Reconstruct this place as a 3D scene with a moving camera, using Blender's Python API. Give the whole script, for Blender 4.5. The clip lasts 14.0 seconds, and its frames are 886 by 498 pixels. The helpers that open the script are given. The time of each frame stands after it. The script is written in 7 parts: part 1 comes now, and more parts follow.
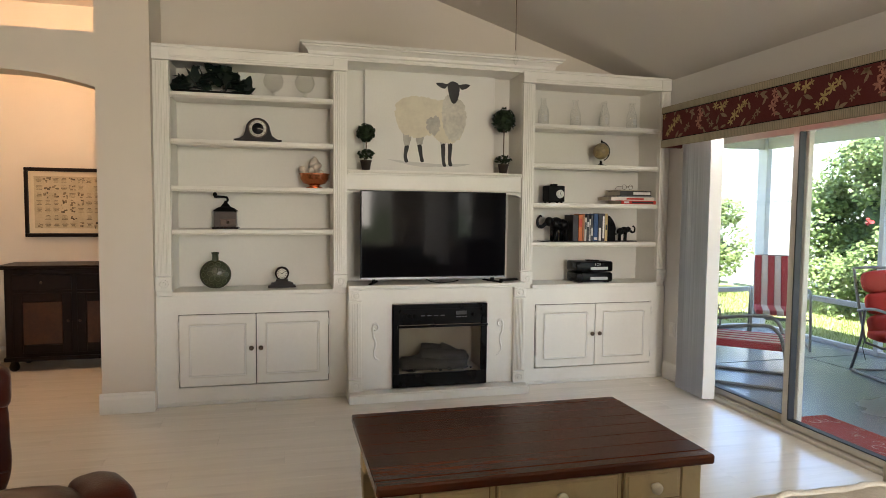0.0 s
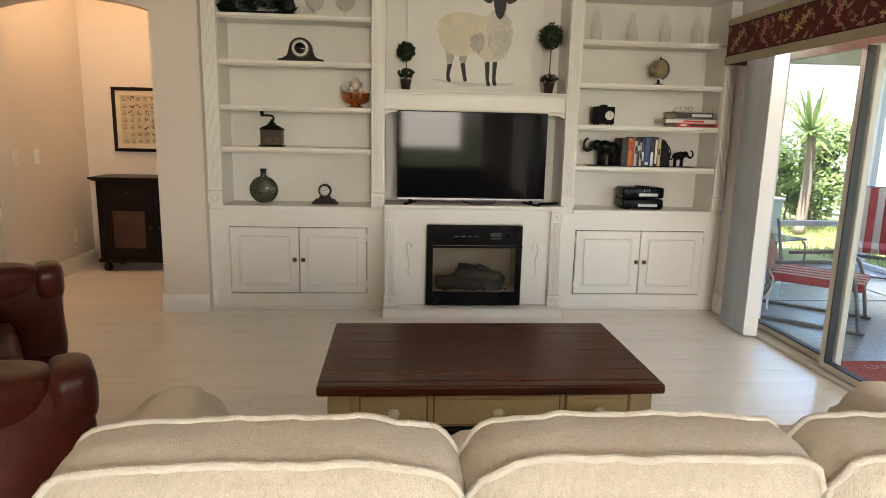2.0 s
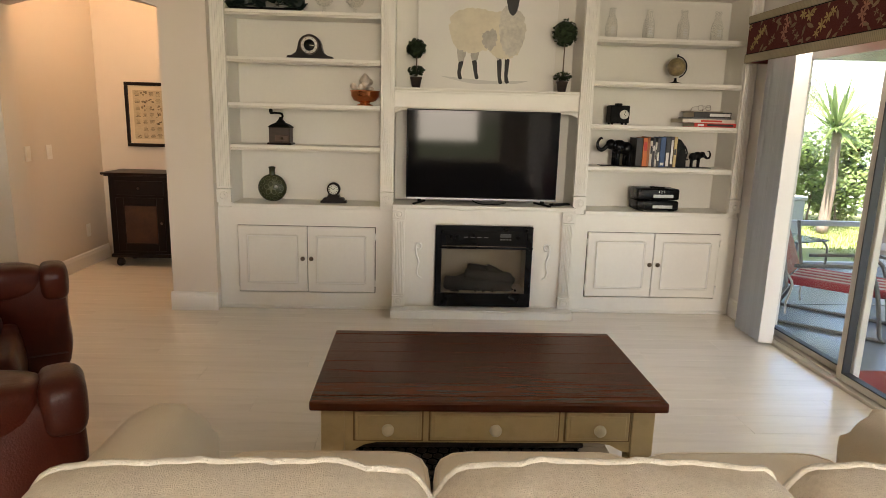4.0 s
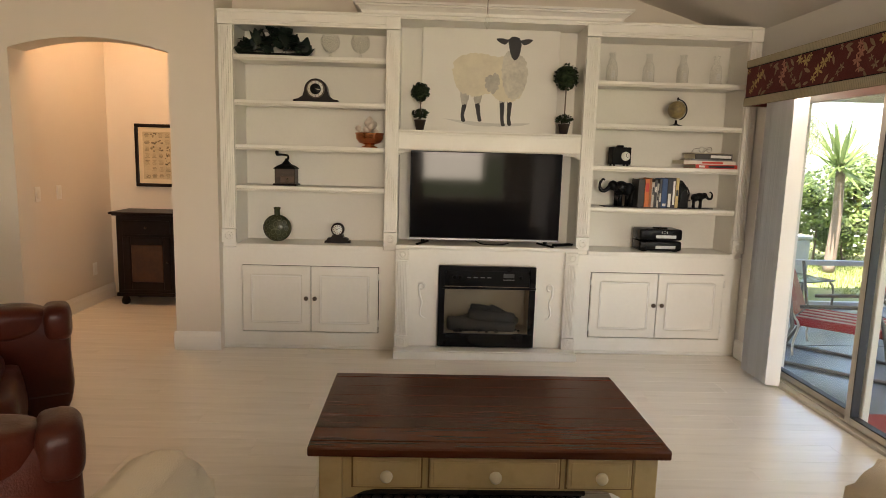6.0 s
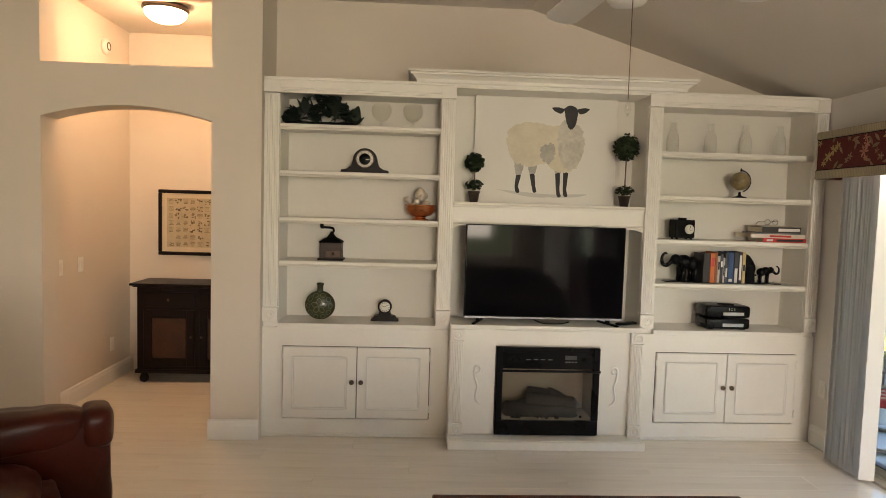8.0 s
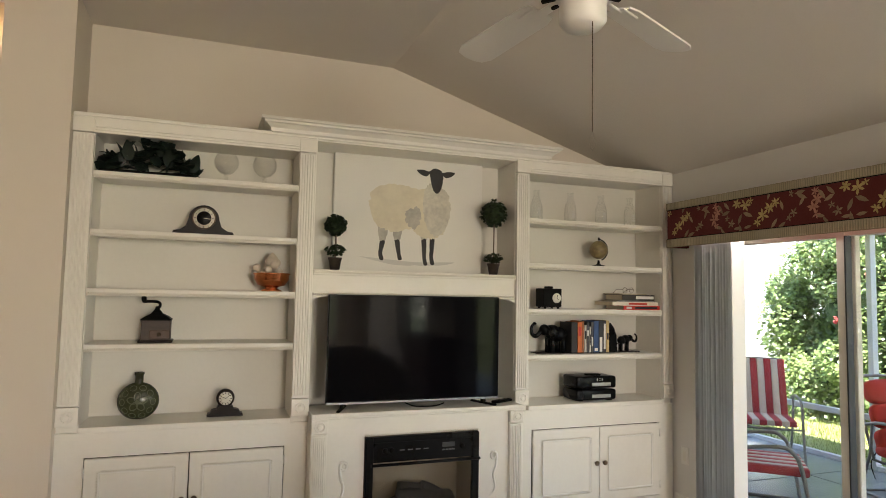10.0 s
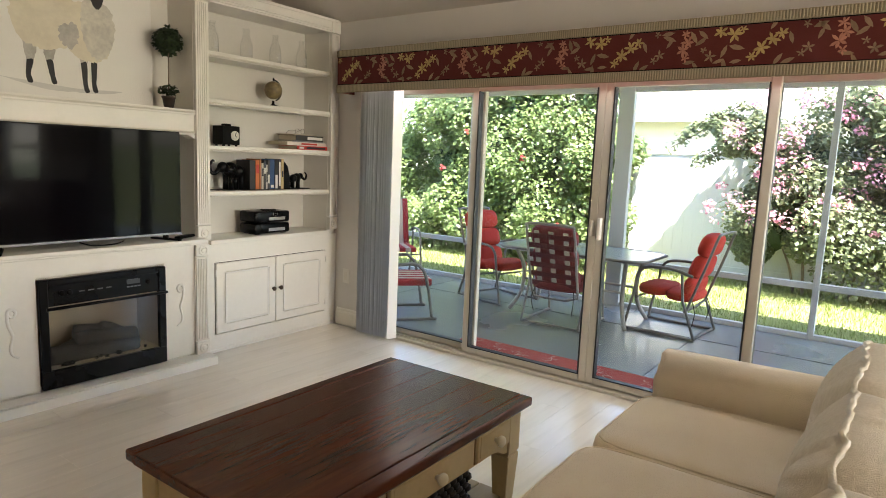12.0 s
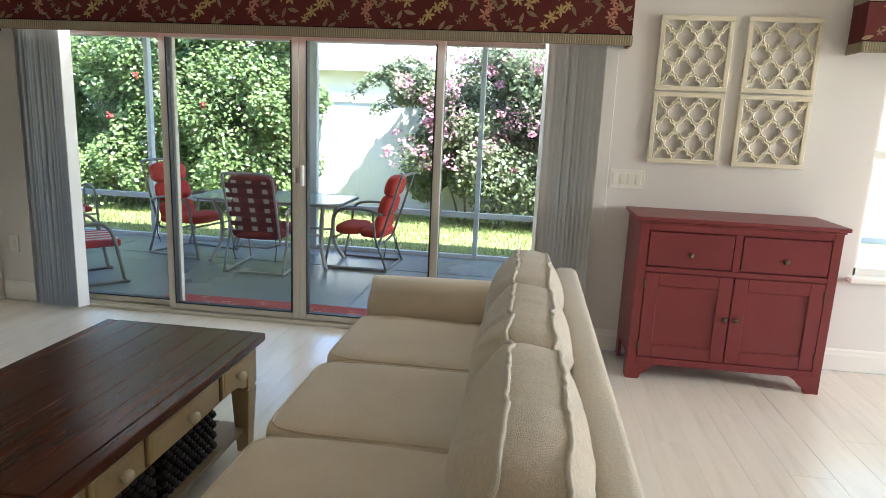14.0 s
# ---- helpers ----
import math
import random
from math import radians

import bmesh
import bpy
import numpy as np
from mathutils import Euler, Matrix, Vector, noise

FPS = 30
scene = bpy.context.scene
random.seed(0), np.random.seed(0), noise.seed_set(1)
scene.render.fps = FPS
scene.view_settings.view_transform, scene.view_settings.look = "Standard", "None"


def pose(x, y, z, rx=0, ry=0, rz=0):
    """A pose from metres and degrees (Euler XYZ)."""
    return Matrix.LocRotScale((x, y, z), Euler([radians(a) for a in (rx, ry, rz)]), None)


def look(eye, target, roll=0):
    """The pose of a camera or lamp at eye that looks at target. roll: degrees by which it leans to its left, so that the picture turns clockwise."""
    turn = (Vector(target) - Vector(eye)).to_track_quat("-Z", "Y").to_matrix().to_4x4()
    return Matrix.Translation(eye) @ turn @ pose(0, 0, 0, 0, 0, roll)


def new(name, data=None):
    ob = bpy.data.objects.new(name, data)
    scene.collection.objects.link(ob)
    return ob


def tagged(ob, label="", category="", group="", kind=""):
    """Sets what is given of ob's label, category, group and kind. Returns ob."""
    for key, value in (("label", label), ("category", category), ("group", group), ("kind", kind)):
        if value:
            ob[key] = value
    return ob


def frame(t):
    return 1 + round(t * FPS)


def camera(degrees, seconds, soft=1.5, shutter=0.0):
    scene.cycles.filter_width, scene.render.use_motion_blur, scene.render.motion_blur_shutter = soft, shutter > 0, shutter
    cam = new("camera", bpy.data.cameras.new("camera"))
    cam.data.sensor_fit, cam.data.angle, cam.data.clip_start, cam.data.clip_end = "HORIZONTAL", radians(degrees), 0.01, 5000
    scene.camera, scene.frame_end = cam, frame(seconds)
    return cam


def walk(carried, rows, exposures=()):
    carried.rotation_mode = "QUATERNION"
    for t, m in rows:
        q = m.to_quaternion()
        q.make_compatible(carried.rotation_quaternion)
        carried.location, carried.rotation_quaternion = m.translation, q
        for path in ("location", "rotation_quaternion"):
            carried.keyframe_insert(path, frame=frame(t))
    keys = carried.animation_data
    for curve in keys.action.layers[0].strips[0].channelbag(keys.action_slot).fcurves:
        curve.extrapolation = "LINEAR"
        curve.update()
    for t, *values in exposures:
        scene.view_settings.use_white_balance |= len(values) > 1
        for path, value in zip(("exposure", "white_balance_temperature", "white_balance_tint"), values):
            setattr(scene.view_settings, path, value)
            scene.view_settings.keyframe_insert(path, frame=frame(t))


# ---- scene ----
cam = camera(70.1, 14.0, 0.5)
PATH = [
    (0, (0.75, 1.09, 1.386), (1.245, 3.023, 1.261), 0.6),
    (0.5, (0.846, 0.995, 1.372), (1.118, 2.966, 1.168), 0.6),
    (1, (0.958, 0.924, 1.373), (1.159, 2.894, 1.092), 0.9),
    (1.5, (1.113, 0.873, 1.387), (1.277, 2.838, 1.051), 1.1),
    (2, (1.305, 0.953, 1.387), (1.452, 2.912, 1.015), 1.3),
    (2.5, (1.381, 1.011, 1.387), (1.522, 2.967, 0.992), 1.4),
    (3, (1.375, 1.031, 1.404), (1.505, 2.985, 0.998), 1.5),
    (5.3, (1.406, 1.015, 1.476), (1.457, 2.982, 1.118), 1.6),
    (5.5, (1.41, 1.021, 1.472), (1.466, 2.99, 1.13), 1.7),
    (6, (1.401, 1.016, 1.476), (1.468, 2.994, 1.188), 1.6),
    (6.5, (1.297, 1.009, 1.489), (1.385, 2.991, 1.241), 1.6),
    (7, (1.102, 1.027, 1.525), (1.203, 3.013, 1.311), 1.7),
    (7.5, (0.982, 1.169, 1.582), (1.085, 3.158, 1.402), 1.7),
    (7.7, (0.96, 1.243, 1.629), (1.061, 3.233, 1.463), 1.7),
    (9.8, (0.665, 1.869, 1.547), (1.223, 3.784, 1.7), 1.1),
    (10, (0.633, 1.912, 1.534), (1.323, 3.783, 1.676), 1.1),
    (10.5, (0.501, 1.994, 1.489), (1.419, 3.77, 1.528), 1.0),
    (11, (0.356, 2.033, 1.458), (1.527, 3.652, 1.366), 1.4),
    (11.5, (0.231, 1.971, 1.423), (1.631, 3.385, 1.22), 1.9),
    (12, (0.12, 1.926, 1.421), (1.727, 3.083, 1.138), 2.4),
    (12.5, (0.011, 1.96, 1.412), (1.794, 2.802, 1.082), 3.1),
    (13, (-0.104, 2.022, 1.432), (1.793, 2.542, 1.068), 3.3),
    (13.5, (-0.153, 2.004, 1.447), (1.776, 2.358, 1.058), 3.0),
    (14, (-0.189, 1.945, 1.44), (1.754, 2.193, 1.036), 2.5),
]
walk(cam, [(t, look(eye, target, roll)) for t, eye, target, roll in PATH], [(0.0, 2.85, 6100, 15), (3.0, 2.9, 6450, 16), (6.5, 2.85, 6900, 18), (9.8, 2.85, 6400, 15), (11.0, 2.95, 6400, 15), (12.2, 3.0, 6250, 14), (13.0, 2.85, 5850, 12), (14.0, 2.72, 5550, 10)])

# ---- world, sun, large lights ----
world = bpy.data.worlds.new("world")
scene.world = world
world.use_nodes = True
wn = world.node_tree.nodes
sky = wn.new("ShaderNodeTexSky")
sky.sky_type = "NISHITA"
sky.sun_disc = False
sky.sun_elevation = radians(62)
sky.sun_rotation = radians(205)
wn["Background"].inputs["Strength"].default_value = 0.15
world.node_tree.links.new(sky.outputs["Color"], wn["Background"].inputs["Color"])


def lamp(name, kind, place, target, energy, colour, size=1.0, size_y=1.0, angle=0.5):
    data = bpy.data.lights.new(name, kind)
    data.energy, data.color = energy, colour
    if kind == "AREA":
        data.shape, data.size, data.size_y = "RECTANGLE", size, size_y
    if kind == "SUN":
        data.angle = radians(angle)
    if kind == "POINT":
        data.shadow_soft_size = size
    ob = new(name, data)
    ob.matrix_world = look(place, target)
    return ob


lamp("sun", "SUN", (0, 0, 20), (5.6, 8.4, 0.0), 5.0, (1.0, 0.95, 0.86))
# daylight in the windows behind and beside the walker, an added fill strip in the head of the glass door, hidden by the
# valance, and the hall's ceiling lamp
lamp("window_light_back", "AREA", (1.9, -4.42, 1.62), (1.6, -1.0, 0.2), 42, (1.0, 0.90, 0.74), 1.7, 1.4)
lamp("door_fill_strip", "AREA", (3.785, 3.48, 1.968), (1.7, 3.48, 0.3), 2.5, (1.0, 0.95, 0.87), 3.7, 0.10)
lamp("window_light_side", "AREA", (4.08, -0.64, 1.3), (0, -0.64, 1.2), 3, (0.86, 0.94, 1.0), 2.3, 1.7)
lamp("hall_lamp_light", "POINT", (-1.03, 6.49, 2.90), (-1.03, 6.49, 0), 1.9, (1.0, 0.50, 0.20), 0.10)

# ---- materials ----


def mat(name, col, rough=0.5, metal=0.0, col2=None, scale=3.0, fine=60.0, var=0.10, bump=0.05, stretch=(1, 1, 1), spec=0.5, rand=0.0, dirt=None, dirt_amount=0.3, coat=0.0, sheen=0.0, island=0.0):
    """A painted, woven or cast surface: two scales of colour variation, uneven gloss and fine relief."""
    m = bpy.data.materials.new(name)
    m.use_nodes = True
    nt = m.node_tree
    n, l = nt.nodes, nt.links
    b = n["Principled BSDF"]
    co = n.new("ShaderNodeTexCoord")
    mp = n.new("ShaderNodeMapping")
    mp.inputs["Scale"].default_value = stretch
    l.new(co.outputs["Object"], mp.inputs["Vector"])
    big = n.new("ShaderNodeTexNoise")
    big.inputs["Scale"].default_value, big.inputs["Detail"].default_value = scale, 4
    l.new(mp.outputs["Vector"], big.inputs["Vector"])
    small = n.new("ShaderNodeTexNoise")
    small.inputs["Scale"].default_value, small.inputs["Detail"].default_value = fine, 3
    l.new(mp.outputs["Vector"], small.inputs["Vector"])
    c2 = col2 or tuple(c * (1 - 2 * var) for c in col)
    ramp = n.new("ShaderNodeMix")
    ramp.data_type = "RGBA"
    ramp.inputs["A"].default_value, ramp.inputs["B"].default_value = (*col, 1), (*c2, 1)
    add = n.new("ShaderNodeMath")
    add.operation = "MULTIPLY_ADD"
    add.inputs[1].default_value, add.inputs[2].default_value = 0.45, 0.0
    l.new(small.outputs["Fac"], add.inputs[0])
    tot = n.new("ShaderNodeMath")
    tot.operation = "MULTIPLY_ADD"
    tot.inputs[1].default_value = 0.75
    l.new(big.outputs["Fac"], tot.inputs[0])
    l.new(add.outputs[0], tot.inputs[2])
    mr = n.new("ShaderNodeMapRange")
    mr.inputs["From Min"].default_value, mr.inputs["From Max"].default_value = 0.35, 0.85
    l.new(tot.outputs[0], mr.inputs["Value"])
    l.new(mr.outputs["Result"], ramp.inputs["Factor"])
    colour = ramp.outputs["Result"]
    if rand or island:
        hs = n.new("ShaderNodeHueSaturation")
        if rand:
            oi = n.new("ShaderNodeObjectInfo")
            src = oi.outputs["Random"]
        else:
            gi = n.new("ShaderNodeNewGeometry")
            src = gi.outputs["Random Per Island"]
        rr = n.new("ShaderNodeMapRange")
        amount = rand or island
        rr.inputs["To Min"].default_value, rr.inputs["To Max"].default_value = 1 - amount, 1 + amount
        l.new(src, rr.inputs["Value"])
        l.new(rr.outputs["Result"], hs.inputs["Value"])
        l.new(colour, hs.inputs["Color"])
        colour = hs.outputs["Color"]
    if dirt:
        dn = n.new("ShaderNodeTexNoise")
        dn.inputs["Scale"].default_value, dn.inputs["Detail"].default_value = scale * 2.3, 6
        l.new(mp.outputs["Vector"], dn.inputs["Vector"])
        dr = n.new("ShaderNodeMapRange")
        dr.inputs["From Min"].default_value, dr.inputs["From Max"].default_value = 0.55, 0.75
        dr.inputs["To Max"].default_value = dirt_amount
        l.new(dn.outputs["Fac"], dr.inputs["Value"])
        dm = n.new("ShaderNodeMix")
        dm.data_type = "RGBA"
        dm.inputs["B"].default_value = (*dirt, 1)
        l.new(colour, dm.inputs["A"])
        l.new(dr.outputs["Result"], dm.inputs["Factor"])
        colour = dm.outputs["Result"]
    l.new(colour, b.inputs["Base Color"])
    rg = n.new("ShaderNodeMapRange")
    rg.inputs["To Min"].default_value, rg.inputs["To Max"].default_value = max(0.02, rough * 0.8), min(1, rough * 1.2)
    l.new(big.outputs["Fac"], rg.inputs["Value"])
    l.new(rg.outputs["Result"], b.inputs["Roughness"])
    b.inputs["Metallic"].default_value = metal
    b.inputs["Specular IOR Level"].default_value = spec
    b.inputs["Coat Weight"].default_value = coat
    b.inputs["Sheen Weight"].default_value = sheen
    if bump:
        bp = n.new("ShaderNodeBump")
        bp.inputs["Strength"].default_value, bp.inputs["Distance"].default_value = min(1, bump * 4), 0.004
        l.new(small.outputs["Fac"], bp.inputs["Height"])
        l.new(bp.outputs["Normal"], b.inputs["Normal"])
    return m


def glass_mat(name, tint=(1, 1, 1), rough=0.0, ior=1.45):
    m = bpy.data.materials.new(name)
    m.use_nodes = True
    b = m.node_tree.nodes["Principled BSDF"]
    b.inputs["Base Color"].default_value = (*tint, 1)
    b.inputs["Transmission Weight"].default_value = 1.0
    b.inputs["Roughness"].default_value = rough
    b.inputs["IOR"].default_value = ior
    return m


def pane_mat(name, tint, gloss=0.08):
    """A thin pane: clear, with a Fresnel-driven mirror film."""
    m = bpy.data.materials.new(name)
    m.use_nodes = True
    n, l = m.node_tree.nodes, m.node_tree.links
    n.remove(n["Principled BSDF"])
    tr = n.new("ShaderNodeBsdfTransparent")
    tr.inputs["Color"].default_value = (*tint, 1)
    gl = n.new("ShaderNodeBsdfGlossy")
    gl.inputs["Roughness"].default_value = 0.01
    lw = n.new("ShaderNodeLayerWeight")
    lw.inputs["Blend"].default_value = 0.5
    pw = n.new("ShaderNodeMath")
    pw.operation = "POWER"
    pw.inputs[1].default_value = 5.0
    l.new(lw.outputs["Facing"], pw.inputs[0])
    fr = n.new("ShaderNodeMath")
    fr.operation = "MULTIPLY_ADD"
    fr.inputs[1].default_value, fr.inputs[2].default_value = 0.75, 0.03
    l.new(pw.outputs[0], fr.inputs[0])
    mx = n.new("ShaderNodeMixShader")
    l.new(fr.outputs[0], mx.inputs["Fac"])
    l.new(tr.outputs["BSDF"], mx.inputs[1])
    l.new(gl.outputs["BSDF"], mx.inputs[2])
    l.new(mx.outputs["Shader"], n["Material Output"].inputs["Surface"])
    return m


def glow(name, col, strength):
    m = bpy.data.materials.new(name)
    m.use_nodes = True
    b = m.node_tree.nodes["Principled BSDF"]
    b.inputs["Base Color"].default_value = (*col, 1)
    b.inputs["Emission Color"].default_value = (*col, 1)
    b.inputs["Emission Strength"].default_value = strength
    return m


def leaf_mat(name, col, col2, rough=0.5):
    m = mat(name, col, rough, col2=col2, scale=2.0, fine=25, bump=0.0, island=0.35)
    b = m.node_tree.nodes["Principled BSDF"]
    n, l = m.node_tree.nodes, m.node_tree.links
    tl = n.new("ShaderNodeBsdfTranslucent")
    l.new(b.inputs["Base Color"].links[0].from_socket, tl.inputs["Color"])
    mx = n.new("ShaderNodeMixShader")
    mx.inputs["Fac"].default_value = 0.5
    l.new(b.outputs["BSDF"], mx.inputs[1])
    l.new(tl.outputs["BSDF"], mx.inputs[2])
    l.new(mx.outputs["Shader"], n["Material Output"].inputs["Surface"])
    return m


WALL = mat("wall_paint", (0.70, 0.63, 0.54), 0.75, scale=1.2, fine=220, var=0.02, bump=0.06)
WALL_R = mat("wall_paint_white", (0.74, 0.715, 0.68), 0.7, scale=1.2, fine=220, var=0.02, bump=0.06)
CEIL = mat("ceiling_paint", (0.70, 0.65, 0.58), 0.85, scale=1.0, fine=160, var=0.02, bump=0.12)
WHITE = mat("cabinet_white", (0.82, 0.79, 0.72), 0.42, scale=2.0, fine=40, var=0.03, bump=0.02, dirt=(0.55, 0.47, 0.36), dirt_amount=0.12)
BACKP = mat("cabinet_back", (0.74, 0.71, 0.64), 0.5, scale=2.0, fine=60, var=0.03, bump=0.02)
TRIM = mat("trim_white", (0.84, 0.82, 0.77), 0.4, scale=3, fine=80, var=0.02, bump=0.01)
GAP = mat("dark_gap", (0.07, 0.055, 0.04), 0.8, scale=6, fine=60, var=0.1)
ROPE = mat("rope_moulding", (0.78, 0.74, 0.65), 0.5, scale=8, fine=120, var=0.08, bump=0.1)
FLOOR = mat("washed_plank", (0.86, 0.80, 0.71), 0.20, col2=(0.77, 0.71, 0.62), scale=2.2, fine=9, var=0.05, bump=0.01, stretch=(0.35, 4.0, 1), rand=0.02, dirt=(0.50, 0.44, 0.36), dirt_amount=0.28, spec=0.85)
WALNUT = mat("dark_table_wood", (0.108, 0.028, 0.011), 0.24, col2=(0.042, 0.011, 0.005), scale=2.2, fine=14, bump=0.03, stretch=(0.5, 5, 5), rand=0.12, dirt=(0.14, 0.05, 0.022), dirt_amount=0.4, spec=0.3)
MUSTARD = mat("pale_yellow_paint", (0.56, 0.44, 0.235), 0.45, scale=5, fine=40, var=0.06, bump=0.03, dirt=(0.30, 0.20, 0.09), dirt_amount=0.3)
GLAZE = mat("brown_glaze", (0.25, 0.16, 0.07), 0.5, scale=5, fine=40, var=0.1)
LEATHER = mat("brown_leather", (0.068, 0.013, 0.0065), 0.30, col2=(0.036, 0.0075, 0.004), scale=4, fine=170, var=0.15, bump=0.06, spec=0.20, dirt=(0.11, 0.028, 0.013), dirt_amount=0.4)
SEAM = mat("leather_seam", (0.05, 0.012, 0.008), 0.5, scale=9, fine=60)
LINEN = mat("cream_linen", (0.80, 0.70, 0.545), 0.92, col2=(0.72, 0.62, 0.47), scale=7, fine=260, var=0.05, bump=0.22, sheen=0.3)
LINEN2 = mat("cream_weave", (0.78, 0.715, 0.60), 0.95, col2=(0.62, 0.555, 0.45), scale=70, fine=240, var=0.08, bump=0.30, stretch=(1.6, 1.6, 0.6), sheen=0.2)
PIPING = mat("cream_piping", (0.80, 0.76, 0.66), 0.9, scale=30, fine=300, var=0.1, bump=0.3)
REDPAINT = mat("red_paint", (0.195, 0.030, 0.032), 0.38, col2=(0.165, 0.022, 0.025), scale=2.5, fine=60, var=0.06, bump=0.02)
DARKWOOD = mat("espresso_wood", (0.013, 0.006, 0.004), 0.38, col2=(0.006, 0.0035, 0.003), scale=3, fine=18, bump=0.03, stretch=(4, 4, 0.6), spec=0.2)
BLACK = mat("black_enamel", (0.004, 0.004, 0.0045), 0.28, scale=5, fine=100, var=0.1, bump=0.01, spec=0.16)
BLACKM = mat("matt_black", (0.006, 0.0055, 0.005), 0.6, scale=5, fine=100, var=0.1, bump=0.04, spec=0.10)
SCREEN = mat("tv_screen", (0.003, 0.003, 0.004), 0.06, scale=1, fine=20, var=0.02, bump=0.0, spec=0.11)
FIREGLASS = mat("fire_glass", (0.012, 0.011, 0.010), 0.05, scale=1, fine=20, var=0.02, bump=0.0, spec=0.8)
BRONZE = mat("bronze_knob", (0.16, 0.12, 0.085), 0.38, metal=0.9, scale=20, fine=90, var=0.2)
IVORY = mat("ivory_knob", (0.72, 0.66, 0.50), 0.35, scale=20, fine=90, var=0.05)
ALU = mat("cream_aluminium", (0.60, 0.56, 0.48), 0.42, scale=4, fine=90, var=0.03, bump=0.01)
ALUD = mat("dark_seal", (0.02, 0.02, 0.022), 0.5, scale=6, fine=90)
PORCHALU = mat("porch_frame", (0.52, 0.53, 0.53), 0.45, scale=4, fine=90, var=0.03)
BLIND = mat("blind_vane", (0.70, 0.695, 0.68), 0.55, scale=4, fine=120, var=0.03, bump=0.03, rand=0.05)
CONCRETE = mat("porch_floor", (0.25, 0.272, 0.275), 0.26, col2=(0.19, 0.21, 0.215), scale=1.3, fine=35, var=0.08, bump=0.03, dirt=(0.31, 0.33, 0.33), dirt_amount=0.5)
REDFAB = mat("red_valance_fabric", (0.110, 0.012, 0.010), 0.9, scale=9, fine=300, var=0.08, bump=0.15)
TAUPE = mat("taupe_band", (0.30, 0.255, 0.165), 0.9, scale=9, fine=220, var=0.06, bump=0.2)
TAUPE_L = mat("taupe_rib", (0.40, 0.345, 0.235), 0.9, scale=9, fine=220, var=0.06, bump=0.2)
PETAL_Y = mat("print_yellow", (0.52, 0.37, 0.14), 0.9, scale=40, fine=200, var=0.15, island=0.15)
PETAL_P = mat("print_coral", (0.50, 0.22, 0.145), 0.9, scale=40, fine=200, var=0.15, island=0.15)
PETAL_L = mat("print_leaf", (0.30, 0.20, 0.115), 0.9, scale=40, fine=200, var=0.15, island=0.2)
PANE = pane_mat("window_pane", (0.975, 0.985, 0.985))

# ---- building helpers ----


def mesh_object(name, bm, material, smooth=False):
    me = bpy.data.meshes.new(name)
    bmesh.ops.recalc_face_normals(bm, faces=bm.faces)
    bm.to_mesh(me)
    bm.free()
    for m in material if isinstance(material, (list, tuple)) else [material]:
        me.materials.append(m)
    if smooth:
        for p in me.polygons:
            p.use_smooth = True
    return new(name, me)


def thing(name, place=(0, 0, 0), rz=0.0, label="", category="", group="", size=1.0):
    ob = new(name)
    ob.empty_display_size = 0.1
    ob.matrix_world = pose(*place, 0, 0, rz) @ Matrix.Diagonal((size, size, size, 1))
    return tagged(ob, label, category, group)


def part(name, bm, material, parent, label="", smooth=False):
    ob = mesh_object(name, bm, material, smooth)
    ob.parent = parent
    return tagged(ob, label)


def setting(name, bm, material, label="", category="", smooth=False):
    return tagged(mesh_object(name, bm, material, smooth), label, category, "", "structure")


def solo(name, bm, material, label, category, group="", smooth=False):
    return tagged(mesh_object(name, bm, material, smooth), label, category, group)


def box(x0, x1, y0, y1, z0, z1, bevel=0.0, seg=2, bm=None):
    bm = bm or bmesh.new()
    m = Matrix.LocRotScale(((x0 + x1) / 2, (y0 + y1) / 2, (z0 + z1) / 2), None, (abs(x1 - x0), abs(y1 - y0), abs(z1 - z0)))
    made = bmesh.ops.create_cube(bm, size=1, matrix=m)
    if bevel:
        edges = list({e for v in made["verts"] for e in v.link_edges})
        bmesh.ops.bevel(bm, geom=edges, offset=bevel, segments=seg, affect="EDGES", profile=0.5)
    return bm


def boxes(rows, bevel=0.0, seg=1):
    bm = bmesh.new()
    for r in rows:
        box(*r, bevel, seg, bm)
    return bm


def moved(bm, m):
    bmesh.ops.transform(bm, matrix=m, verts=bm.verts)
    return bm


def lathe(profile, n=24, place=(0, 0, 0), bm=None, tilt=None):
    """Turns (radius, height) rows round the z axis."""
    bm = bm or bmesh.new()
    m = Matrix.Translation(place) @ (tilt or Matrix.Identity(4))
    rings = []
    for r, z in profile:
        if r < 1e-6:
            rings.append([bm.verts.new(m @ Vector((0, 0, z)))])
        else:
            rings.append([bm.verts.new(m @ Vector((r * math.cos(2 * math.pi * i / n), r * math.sin(2 * math.pi * i / n), z))) for i in range(n)])
    for a, b in zip(rings, rings[1:]):
        for i in range(n):
            j = (i + 1) % n
            if len(a) == 1 and len(b) > 1:
                bm.faces.new((a[0], b[i], b[j]))
            elif len(b) == 1 and len(a) > 1:
                bm.faces.new((a[i], b[0], a[j]))
            elif len(a) > 1:
                bm.faces.new((a[i], b[i], b[j], a[j]))
    for ring in (rings[0], rings[-1]):
        if len(ring) > 1:
            bm.faces.new(ring)
    return bm


